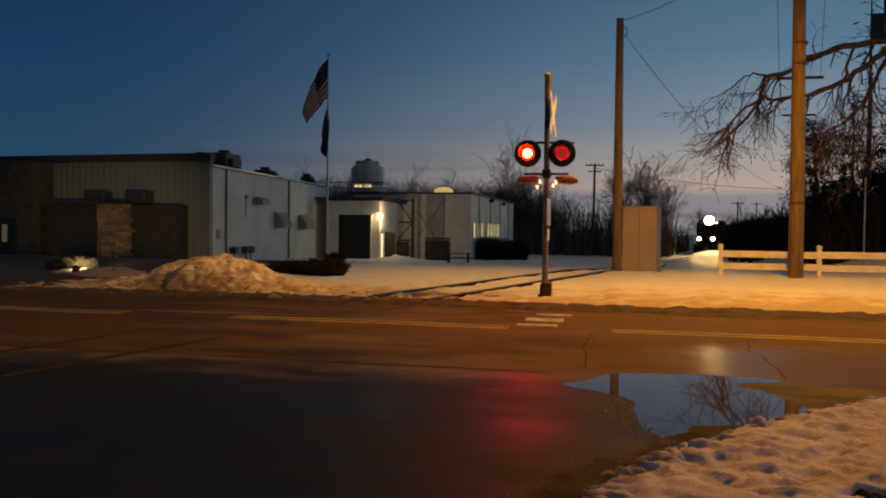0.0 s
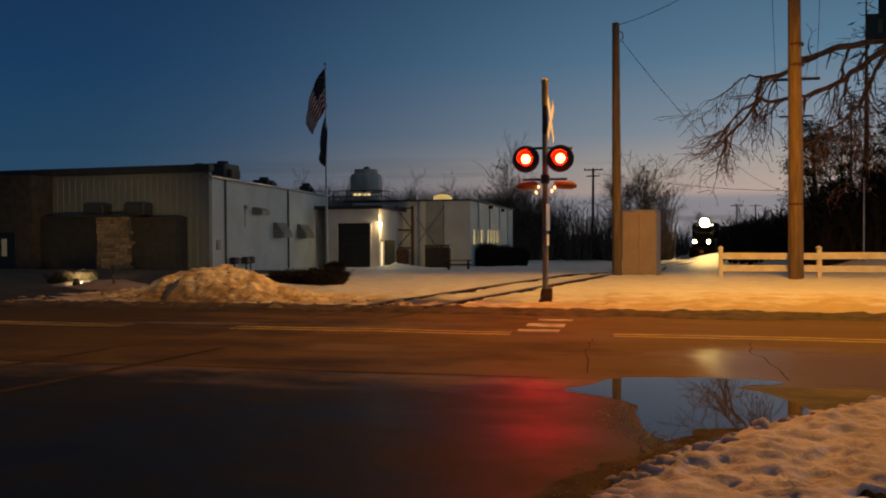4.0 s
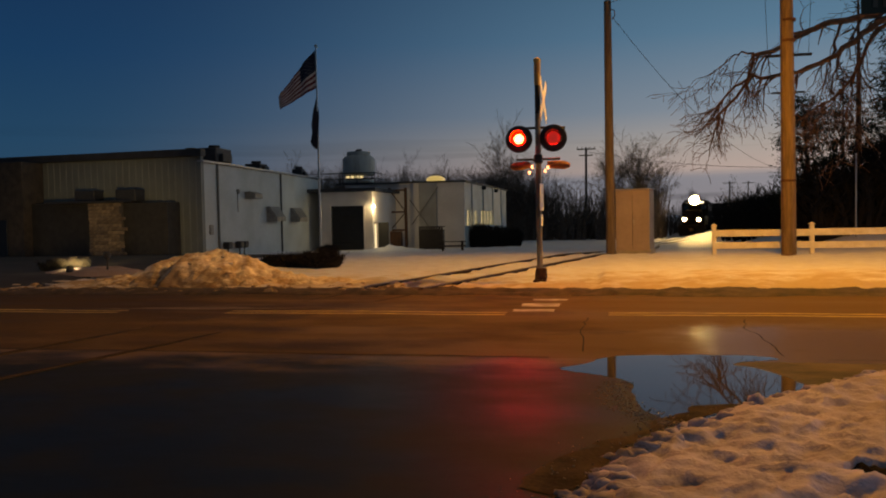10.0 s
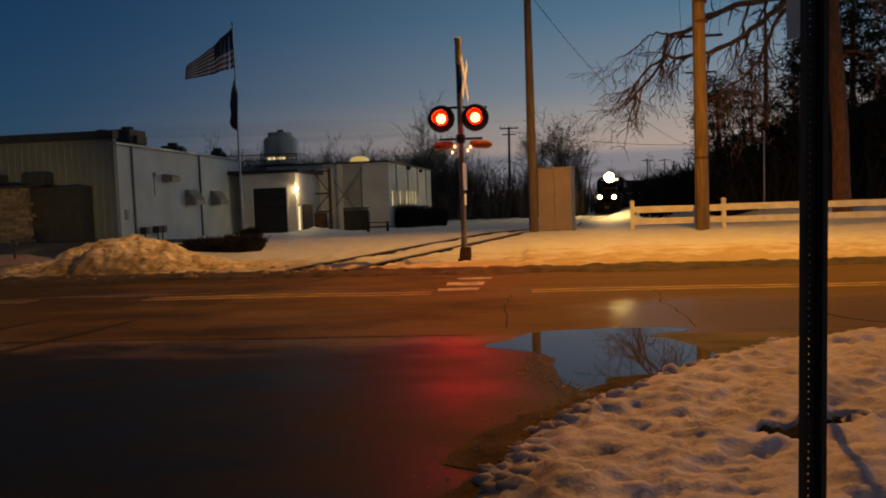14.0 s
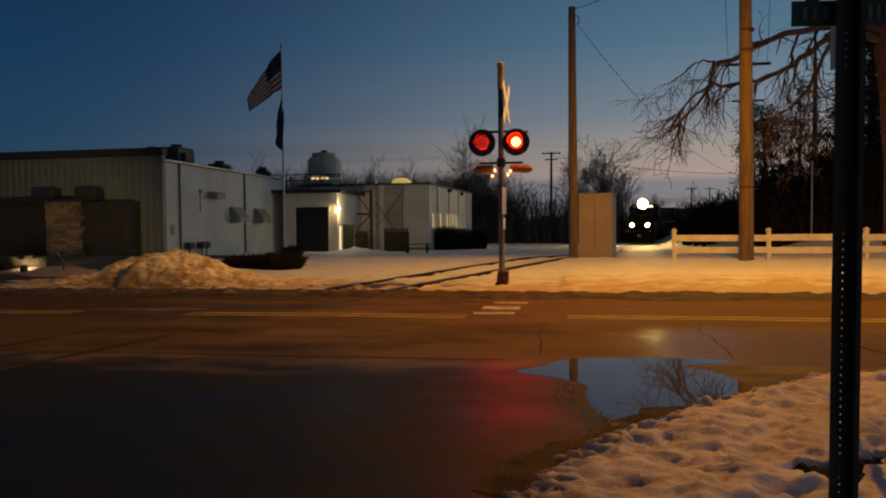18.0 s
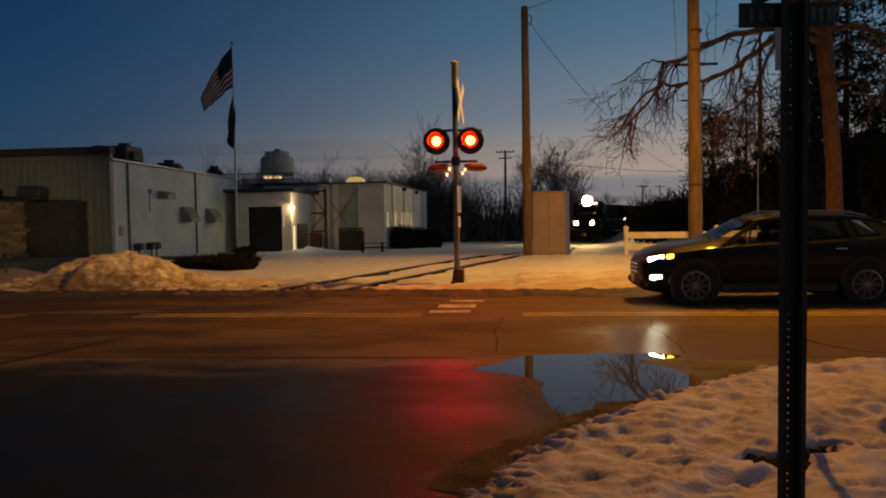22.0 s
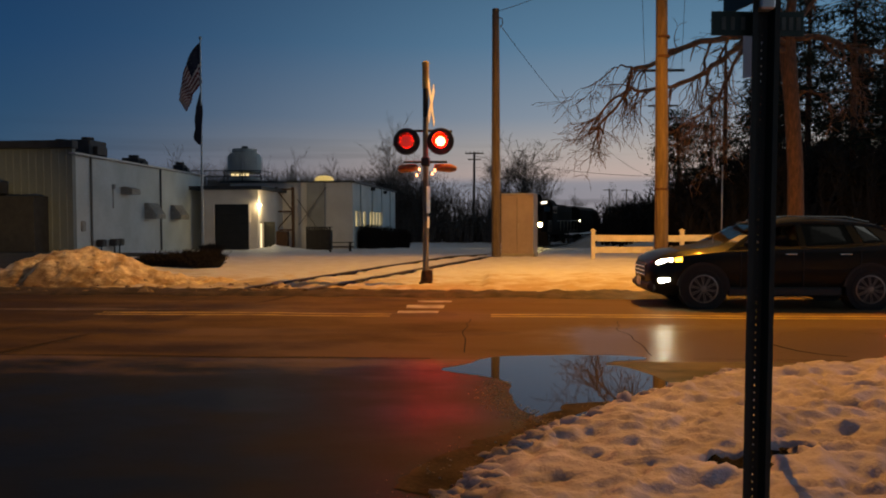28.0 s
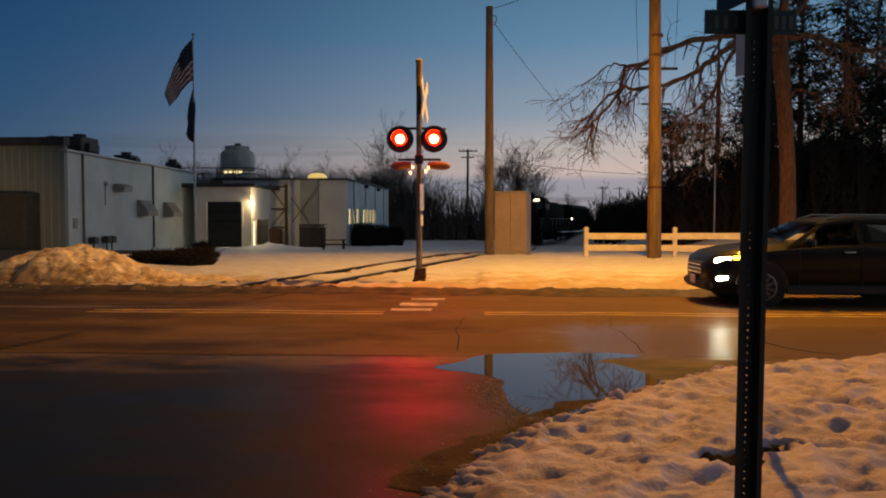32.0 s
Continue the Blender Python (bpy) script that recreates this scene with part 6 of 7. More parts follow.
def build_conifers():
    kinds = []
    for i, (h, r, bare) in enumerate(((17, 3.4, 0.10), (15, 2.5, 0.14), (19, 3.8, 0.08))):
        t = thing("conifer", pose(200, 300 + i * 10, 0), "tall dark conifer with ragged drooping branches", "tree", "conifers behind the fence")
        tr, nd = conifer_mesh(h, r, 40 + i, bare, 1.05)
        part("trunk", tr, BARK, t)
        part("crown", nd, NEEDLE, t)
        kinds.append(t)
    spots = [(1, 16.6, 49, 0.8), (0, 18.2, 52, 0.95), (1, 27.5, 58, 1.1), (1, 22.3, 60, 1.2), (2, 19.4, 47.5, 1.0), (1, 15.3, 53, 0.72), (1, 21.6, 46.5, 1.15), (0, 20.4, 50, 1.0), (2, 24.6, 49, 0.9), (0, 28.5, 53, 1.0), (2, 33, 56, 1.0), (1, 30.5, 47, 1.0), (0, 38, 50, 1.0), (0, 43, 55, 1.0), (1, 26.5, 44, 0.8), (0, 31.5, 62, 1.05), (1, 29.0, 49.5, 1.1), (2, 36, 58, 1.0), (0, 34.5, 51, 0.9), (1, 33, 46, 1.0), (0, 40, 60, 1.1), (1, 37, 45, 1.0), (2, 46, 52, 1.0), (1, 20.8, 56, 1.2), (0, 26, 56, 1.15)]
    used = set()
    for k, x, y, s in spots:
        m = pose(x, y, hz(x, y) - 0.1, 0, 0, (x * 77) % 360)
        if k not in used:
            used.add(k)
            ob = kinds[k]
            ob.matrix_basis = m @ Matrix.Scale(s, 4)
        else:
            ob = copy_thing(kinds[k], m)
            ob.scale = (s, s, s)
    thin = thing("thin_tree", pose(14.0, 46, -0.6), "tall thin tree with sparse short branches", "tree")
    tr, nd = conifer_mesh(15.5, 1.1, 91, 0.3, 0.45)
    part("trunk", tr, BARK, thin)
    part("crown", nd, NEEDLE, thin)
    # the ragged pine that leans out beyond the fence
    p = thing("pine_tree", pose(11.4, 46, -0.6), "ragged dark pine with clumped needles", "tree")
    rnd = random.Random(77)
    tr, nd = Shape(), Shape()
    tr.tube([(0, 0, 0), (0.1, 0, 4), (-0.2, 0, 8.2)], [0.2, 0.14, 0.05], 8)
    for i in range(70):
        z = rnd.uniform(2.4, 8.2)
        a = rnd.uniform(0, 6.28)
        L = rnd.uniform(0.7, 2.1) * (1.25 - z / 11)
        tip = Vector((math.cos(a) * L, math.sin(a) * L, z + rnd.uniform(-0.2, 0.5)))
        tr.tube([(0, 0, z - 0.3), tip], [0.04, 0.015], 4, cap=False)
        for _ in range(150):
            g = Vector((rnd.gauss(0, 0.3), rnd.gauss(0, 0.3), rnd.gauss(0, 0.17)))
            c = tip + g
            u = Vector((rnd.uniform(-1, 1), rnd.uniform(-1, 1), rnd.uniform(-0.3, 1))).normalized() * rnd.uniform(0.1, 0.22)
            v = Vector((rnd.uniform(-1, 1), rnd.uniform(-1, 1), rnd.uniform(-1, 1))).normalized() * 0.035
            nd.add([c, c + u * 0.5 + v, c + u, c + u * 0.5 - v], [(0, 1, 2), (0, 2, 3)])
    part("trunk", tr, BARK, p)
    part("crown", nd, NEEDLE, p)


build_conifers()


def thicket(name, label, x0, x1, y0, y1, height, count, seed, material=None, r=0.03, twigs=5):
    """A dense belt of bare brush, too fine to pick apart."""
    rnd = random.Random(seed)
    s = Shape()
    for _ in range(count):
        x, y = rnd.uniform(x0, x1), rnd.uniform(y0, y1)
        if 58 < y < 113 and abs(x - (3.6 + max(0, y - 60) * 0.228)) < 3.4:
            continue
        h = height(x) * rnd.uniform(0.45, 1.05)
        z0 = hz(x, y) - 0.1
        p = Vector((x, y, z0))
        lean = Vector((rnd.uniform(-0.25, 0.25), rnd.uniform(-0.25, 0.25), 1)).normalized()
        mid, top = p + lean * h * 0.55, p + lean * h + Vector((rnd.uniform(-0.3, 0.3), 0, 0))
        s.tube([p, mid, top], [r * 1.6, r, r * 0.16], 3, cap=False)
        for _ in range(twigs):
            k = rnd.uniform(0.2, 0.95)
            q = p.lerp(top, k)
            e = q + Vector((rnd.uniform(-0.8, 0.8), rnd.uniform(-0.4, 0.4), rnd.uniform(0.1, 0.9))) * h * 0.25
            s.tube([q, e], [r * 0.6, r * 0.25], 3, cap=False)
    return tagged(part(name, s, material or TWIG), label, "brush", kind="stuff")


def build_woods():
    thicket("far_brush", "dark leafless brush and woods along the far field", -70, 62, 92, 112, lambda x: 7.2 + 1.3 * noise.noise(Vector((x * 0.11, 0, 0))) - (2.7 if x > 8 else 0), 3600, 3, r=0.06)
    thicket("far_brush", "leafless thicket on the skyline", -48, -7, 100, 108, lambda x: 9.3 + 1.6 * noise.noise(Vector((x * 0.25, 5, 0))), 2300, 23, r=0.028, twigs=11)
    thicket("far_brush", "low dark undergrowth along the far field", -70, 70, 89, 93, lambda x: 3.6, 2600, 5, r=0.10)
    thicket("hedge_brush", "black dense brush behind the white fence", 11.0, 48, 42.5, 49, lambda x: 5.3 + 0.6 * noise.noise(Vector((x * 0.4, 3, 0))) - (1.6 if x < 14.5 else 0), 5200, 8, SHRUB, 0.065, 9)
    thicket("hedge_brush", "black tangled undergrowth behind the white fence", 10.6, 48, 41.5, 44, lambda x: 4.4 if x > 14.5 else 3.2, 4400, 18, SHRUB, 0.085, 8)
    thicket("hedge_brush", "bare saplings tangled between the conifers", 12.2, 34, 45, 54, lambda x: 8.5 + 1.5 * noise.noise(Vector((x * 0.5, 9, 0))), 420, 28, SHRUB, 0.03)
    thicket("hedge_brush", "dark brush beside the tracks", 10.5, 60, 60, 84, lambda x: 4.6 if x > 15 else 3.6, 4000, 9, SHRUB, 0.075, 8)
    kinds = []
    rnd = random.Random(31)
    for i in range(4):
        t = thing("distant_bare_tree", pose(0, 0, 0), "leafless tree standing dark against the dusk sky", "tree", "bare trees on the skyline")
        h = 12.0
        tr, cr = Shape(), Shape()
        tr.tube([(0, 0, 0), (0.1, 0, h * 0.25), (0.0, 0, h * 0.45)], [0.26, 0.2, 0.15], 7)
        for _ in range(11):
            a = rnd.uniform(0, 6.28)
            limb(cr, (0, 0, h * rnd.uniform(0.22, 0.46)), (math.cos(a) * 0.45, math.sin(a) * 0.45, 1.0), h * rnd.uniform(0.26, 0.40), 0.075, rnd, 3, -0.04, 4, (4, 5), 0.013, 0.34)
        part("trunk", tr, TWIG, t)
        part("crown", cr, TWIG, t)
        kinds.append(t)
    spots = [(0, -11.6, 95, 1.1), (1, 4.4, 95, 1.12), (2, -9.6, 99, 0.95), (3, 2.3, 99, 0.95), (1, -23.4, 97, 0.8), (2, -27, 99, 0.8), (3, -31, 96, 0.76), (0, -20, 102, 0.8), (1, -16.5, 101, 0.78), (2, 7.0, 104, 0.85), (3, -36, 104, 0.9), (0, -42, 104, 0.9), (2, -5.5, 103, 0.7), (0, 20, 120, 0.55), (1, 28, 125, 0.5), (3, 14, 118, 0.5), (0, -25.2, 101, 0.85), (3, -14.3, 98, 0.85), (1, -33.5, 101, 0.95), (2, -18.2, 97, 0.72), (3, -39, 99, 0.9), (2, -46, 98, 0.85)]
    used = set()
    for k, x, y, s in spots:
        m = pose(x, y, hz(x, y) - 0.2, 0, 0, (x * 53) % 360)
        if k not in used:
            used.add(k)
            kinds[k].matrix_basis = m @ Matrix.Scale(s, 4)
        else:
            ob = copy_thing(kinds[k], m)
            ob.scale = (s, s, s)


build_woods()


def build_shrubs():
    """Clipped low shrubs: a tangle of fine twigs in a rounded mass."""
    def bush(name, x, y, sx, sy, h, n, seed, label):
        rnd = random.Random(seed)
        s = Shape()
        for _ in range(n):
            u, v = rnd.uniform(-1, 1), rnd.uniform(-1, 1)
            if u * u + v * v > 1:
                continue
            top = h * (1 - 0.3 * (u * u + v * v) ** 2) * rnd.uniform(0.6, 1.03)
            p = Vector((u * sx * 0.8, v * sy * 0.8, 0))
            q = Vector((u * sx + rnd.uniform(-0.1, 0.1), v * sy, top))
            s.tube([p, p.lerp(q, 0.5) + Vector((rnd.uniform(-0.06, 0.06), 0, 0)), q], [0.022, 0.016, 0.006], 3, cap=False)
            for _ in range(3):
                a = p.lerp(q, rnd.uniform(0.3, 1))
                s.tube([a, a + Vector((rnd.uniform(-0.2, 0.2), rnd.uniform(-0.2, 0.2), rnd.uniform(-0.05, 0.2)))], [0.014, 0.006], 3, cap=False)
        t = thing(name, pose(x, y, hz(x, y) + 0.02), label, "shrub", "shrubs in the yard")
        part("tangle", s, SHRUB, t)
    bush("shrub", -8.95, 23.6, 0.75, 0.6, 0.50, 2200, 1, "low dark leafless shrub on the snow")
    bush("shrub", -10.15, 24.0, 0.95, 0.6, 0.38, 2200, 2, "low dark leafless shrub on the snow")
    bush("shrub", -15.6, 43.0, 0.6, 0.6, 0.55, 400, 3, "small dark shrub by the white wall")
    for i, x in enumerate((-9.9, -8.9, -7.9)):
        bush("shrub", x, 65.5 + i * 2.5, 1.2, 1.0, 2.1 - 0.15 * i, 1200, 5 + i, "dark clipped shrub below the lit windows")
    bush("shrub", -16.6, 21.4, 0.8, 0.5, 0.45, 700, 12, "low dark shrub in the snow bed")
    s = Shape()

    def bed(x, y):
        u, v = (x + 14.75) / 1.75, (y - 20.3) / 0.9
        return (x, y, hz(x, y) + 0.1 + max(0, 1 - u * u - v * v) ** 0.7 * (0.24 + 0.10 * rough(x, y, 0.9, 4) + 0.04 * rough(x, y, 3.0, 5)))
    s.sheet(bed, axis((-16.6, -12.9, 0.08)), axis((19.3, 21.3, 0.08)))
    tagged(part("snow_bed", s, SNOW, smooth=True), "low heap of clean snow lit by a ground spotlight", "snow heap")
    # thawed dark drive in front of the hall
    d = Shape()
    d.sheet(lambda x, y: (x, y, hz(x, y) + 0.02 + 0.15 * min(1, (y - 15.9) / 1.5) * min(1, (-13.8 - x) / 1.5 + 0.01) + 0.02 * rough(x, y, 0.5, 2)), axis((-70, -13.8, 1.5)), axis((15.9, 34.2, 0.9)))
    tagged(part("driveway", d, mat("packed_dark_slush", (0.034, 0.028, 0.022), (0.016, 0.0135, 0.011), 0.75, scale=0.7, bump=0.5, fine=9), smooth=True), "dark wet drive in front of the factory", "driveway", kind="structure")


build_shrubs()


# ---- car ----
def build_car():
    car = thing("suv", pose(3.02, 14.2, 0.02), "dark grey mid-size SUV with lit headlights waiting at the crossing", "car")
    # stations along the body: x, underside, shoulder, top, half widths at sill, shoulder, top
    st = [(-0.86, 0.36, 0.62, 0.72, 0.50, 0.55, 0.50), (-0.79, 0.25, 0.70, 0.84, 0.74, 0.76, 0.66), (-0.60, 0.22, 0.80, 0.94, 0.86, 0.88, 0.74), (-0.3, 0.22, 0.90, 1.01, 0.90, 0.93, 0.76), (0.18, 0.24, 0.96, 1.07, 0.92, 0.94, 0.74),
          (0.42, 0.24, 0.98, 1.151, 0.92, 0.945, 0.70), (0.75, 0.24, 1.0, 1.336, 0.92, 0.945, 0.66), (1.05, 0.24, 1.02, 1.47, 0.92, 0.945, 0.62), (1.4, 0.24, 1.03, 1.538, 0.92, 0.945, 0.61), (1.9, 0.24, 1.04, 1.559, 0.92, 0.945, 0.61), (2.5, 0.24, 1.07, 1.529, 0.92, 0.945, 0.60),
          (3.0, 0.26, 1.11, 1.454, 0.91, 0.93, 0.58), (3.28, 0.30, 1.12, 1.302, 0.89, 0.9, 0.62), (3.5, 0.34, 1.08, 1.14, 0.84, 0.86, 0.68), (3.62, 0.42, 0.9, 0.98, 0.7, 0.74, 0.66)]
    ring, m = [], 14
    for x, zb, zs, zt, wb, ws, wt in st:
        if 0.42 < x < 3.4:
            # the belt closes the lower body; the cabin stands on it
            zt, wt = zs + 0.025, ws - 0.05
        half = [(0.0, zb), (wb * 0.9, zb), (wb, zb + 0.12), (ws + 0.012, (zb + zs) / 2 + 0.05), (ws, zs), (wt + (ws - wt) * 0.18, zs + (zt - zs) * 0.78), (wt * 0.86, zt - 0.012), (0.0, zt + 0.012)]
        full = half + [(-a, b) for a, b in half[-2:0:-1]]
        ring += [(x, a, b) for a, b in full]
    fs = [(i * m + k, i * m + (k + 1) % m, (i + 1) * m + (k + 1) % m, (i + 1) * m + k) for i in range(len(st) - 1) for k in range(m)]
    fs += [tuple(range(m))[::-1], tuple((len(st) - 1) * m + k for k in range(m))]
    part("body", Shape().add(ring, fs), CAR_PAINT, car, "dark grey painted body", True)

    def side(x):
        """Shoulder and roof of the body at x."""
        for a, b in zip(st, st[1:]):
            if a[0] <= x <= b[0]:
                t = (x - a[0]) / (b[0] - a[0])
                return [a[i] + (b[i] - a[i]) * t for i in range(7)]
        return st[-1]

    def cabin(x, f, sg):
        """A point of the cabin's side, from the belt (f 0) up to the roof's edge (f 1)."""
        _, zb, zs, zt, wb, ws, wt = side(x)
        w1 = wt + (ws - wt) * 0.16
        return Vector((x, sg * (ws - 0.012 + (w1 - ws) * f), zs + 0.01 + max(0.02, (zt - zs) * 0.84) * f))

    def plate(corners, inward, thick):
        """A flat or slightly warped plate of even thickness."""
        inward = Vector(inward) * thick
        c = [Vector(p) for p in corners]
        k = len(c)
        return Shape().add(c + [p + inward for p in c], [tuple(range(k)), tuple(range(k, 2 * k))[::-1]] + [(i, (i + 1) % k, k + (i + 1) % k, k + i) for i in range(k)])
    # roof panel with its crown
    xs = (1.02, 1.12, 1.3, 1.6, 1.9, 2.2, 2.5, 2.8, 3.0, 3.14, 3.22)
    vs = []
    for x in xs:
        _, zb, zs, zt, wb, ws, wt = side(x)
        e = cabin(x, 1.0, 1)
        row = [(e.y + 0.012, e.z - 0.03), (e.y + 0.004, e.z + 0.02), (e.y * 0.86, zt - 0.004), (e.y * 0.5, zt + 0.010), (0, zt + 0.014)]
        row = row + [(-y, z) for y, z in row[-2::-1]]
        vs += [(x, y, z) for y, z in row] + [(x, y * 0.97, z - 0.045) for y, z in row[::-1]]
    k = 18
    fs = [(i * k + j, i * k + (j + 1) % k, (i + 1) * k + (j + 1) % k, (i + 1) * k + j) for i in range(len(xs) - 1) for j in range(k)]
    fs += [tuple(range(k)), tuple((len(xs) - 1) * k + j for j in range(k))[::-1]]
    part("roof", Shape().add(vs, fs), CAR_PAINT, car, "dark grey roof panel", True)
    for sg in (-1, 1):
        inn = (0, -sg, 0)
        # pillars, each a slanted plate from belt to roof
        for x0, x1, y0, y1 in ((0.36, 0.50, 1.03, 1.17), (1.61, 1.71, 1.61, 1.70), (2.52, 2.66, 2.44, 2.56), (3.02, 3.42, 2.78, 3.20)):
            part("pillar", plate([cabin(x0, 0, sg), cabin(x1, 0, sg), cabin(y1, 1, sg), cabin(y0, 1, sg)], inn, 0.045), CAR_PAINT, car)
        for name, q, g in (("front_window", ((0.50, 0.02), (1.61, 0.02), (1.61, 0.97), (1.17, 0.97)), CLEAR_GLASS), ("rear_window", ((1.71, 0.02), (2.52, 0.02), (2.44, 0.97), (1.70, 0.97)), DARK_GLASS), ("quarter_window", ((2.66, 0.02), (3.02, 0.02), (2.78, 0.97), (2.56, 0.97)), DARK_GLASS)):
            part(name, plate([cabin(x, f, sg) + Vector((0, -sg * 0.012, 0)) for x, f in q], inn, 0.006), g, car, "side window")
        s = Shape().tube([(x, sg * (side(x)[5] + 0.004), side(x)[2] + 0.03) for x in (0.6, 1.0, 1.6, 2.2, 2.8, 3.1)], 0.009, 5)
        part("window_trim", s, PLASTIC, car)
        for x in (1.45, 2.35):
            part("door_handle", Shape().box((x, sg * 0.965, 0.94), (0.2, 0.03, 0.03), 0.01), CHROME, car)
        for x in (0.62, 1.66, 2.6):
            part("door_seam", Shape().box((x, sg * 0.956, 0.68), (0.012, 0.012, 0.62)), PLASTIC, car)
        part("sill_cladding", Shape().box((1.35, sg * 0.925, 0.3), (1.9, 0.06, 0.16), 0.03), PLASTIC, car)
        mi = part("mirror", Shape().box((0.72, sg * 1.05, 1.10), (0.13, 0.22, 0.15), 0.05), CAR_PAINT, car, "door mirror")
        part("mirror_glass", Shape().box((0.79, sg * 1.05, 1.10), (0.008, 0.18, 0.11)), CHROME, mi)
        part("roof_rail", Shape().tube([(1.2, sg * 0.58, 1.50), (1.45, sg * 0.58, 1.58), (2.5, sg * 0.57, 1.565), (2.9, sg * 0.56, 1.48)], 0.016, 6), CHROME, car)
        part("headlight", Shape().box((-0.61, sg * 0.80, 0.80), (0.30, 0.11, 0.085), 0.03, pose(0, 0, 0, 0, -10, sg * 24)), CAR_HEAD, car, "lit white headlight")
        part("side_marker", Shape().box((-0.41, sg * 0.905, 0.84), (0.12, 0.04, 0.07), 0.012, pose(0, 0, 0, 0, -8, sg * 8)), CAR_AMBER, car, "amber corner light")
        part("fog_light", Shape().box((-0.63, sg * 0.835, 0.49), (0.22, 0.10, 0.10), 0.04, pose(0, 0, 0, 0, -10, sg * 22)), CAR_FOG, car, "bright white fog light")
        part("tail_light", Shape().prism([(3.08, 1.10), (3.22, 1.02), (3.46, 0.985), (3.535, 1.0), (3.52, 1.08), (3.40, 1.135)], sg * 0.70, sg * 0.885, "y"), CAR_TAIL, car, "lit red tail light")
        for x in (0.0, 2.76):
            s = Shape()
            n = 20
            vs = [(x + r * math.cos(math.pi * i / n - 0.08), sg * y, 0.36 + r * math.sin(math.pi * i / n - 0.08)) for r, y in ((0.375, 0.955), (0.44, 0.965), (0.44, 0.9), (0.375, 0.9)) for i in range(n + 1)]
            w = n + 1
            s.add(vs, [(a * w + i, a * w + i + 1, ((a + 1) % 4) * w + i + 1, ((a + 1) % 4) * w + i) for a in range(4) for i in range(n)])
            part("arch_cladding", s, PLASTIC, car)
            part("wheel_well", Shape().cyl((x, sg * 0.958, 0.36), (x, sg * 0.62, 0.36), 0.40, n=20), RUBBER, car)
    part("grille", Shape().box((-0.845, 0, 0.62), (0.06, 0.9, 0.26), 0.03), PLASTIC, car)
    for z in (0.55, 0.62, 0.69):
        part("grille_bar", Shape().box((-0.885, 0, z), (0.02, 0.86, 0.03), 0.008), CHROME, car)
    part("bumper", Shape().box((-0.79, 0, 0.36), (0.2, 1.5, 0.22), 0.08), PLASTIC, car)
    part("plate", Shape().box((-0.905, 0, 0.42), (0.01, 0.3, 0.15), 0.003), SIGN_WHITE, car)
    part("rear_bumper", Shape().box((3.58, 0, 0.5), (0.2, 1.6, 0.3), 0.08), PLASTIC, car)
    part("windscreen", plate([(0.32, -0.78, 1.085), (0.32, 0.78, 1.085), (1.08, 0.62, 1.475), (1.08, -0.62, 1.475)], (0.4, 0, -0.9), 0.006), CLEAR_GLASS, car, "sloping windscreen")
    part("rear_screen", plate([(3.40, -0.70, 1.13), (3.40, 0.70, 1.13), (3.18, 0.56, 1.37), (3.18, -0.56, 1.37)], (-0.7, 0, -0.7), 0.006), DARK_GLASS, car, "dark rear window")
    part("spoiler", Shape().box((3.22, 0, 1.385), (0.20, 1.12, 0.035), 0.012, pose(0, 0, 0, 0, 8, 0)), CAR_PAINT, car)
    part("dashboard", Shape().box((0.72, 0, 1.05), (0.5, 1.5, 0.10), 0.04), SEAT_CLOTH, car)
    part("steering_wheel", Shape().tube([(0.98 + 0.06 * math.sin(a * 0.5236), -0.38 + 0.19 * math.cos(a * 0.5236), 1.08 + 0.18 * math.sin(a * 0.5236)) for a in range(13)], 0.016, 6), PLASTIC, car)
    for x in (1.52, 2.42):
        for y in (-0.38, 0.38):
            seat = part("seat", Shape().box((x, y, 1.08), (0.16, 0.48, 0.30), 0.06, pose(0, 0, 0, 0, 10, 0)), SEAT_CLOTH, car)
            part("headrest", Shape().box((x + 0.05, y, 1.32), (0.11, 0.26, 0.17), 0.05, pose(0, 0, 0, 0, 8, 0)), SEAT_CLOTH, seat)
    part("wiper", Shape().tube([(0.28, -0.5, 1.10), (0.45, 0.1, 1.19)], 0.01, 4), PLASTIC, car)
    part("antenna", Shape().prism([(2.75, 1.50), (2.95, 1.47), (2.92, 1.58)], -0.02, 0.02, "y"), CAR_PAINT, car)
    part("high_brake_light", Shape().box((3.06, 0, 1.445), (0.05, 0.4, 0.03)), PLASTIC, car)
    # wheels: tyre, rim with ten spokes, hub
    wheels = []
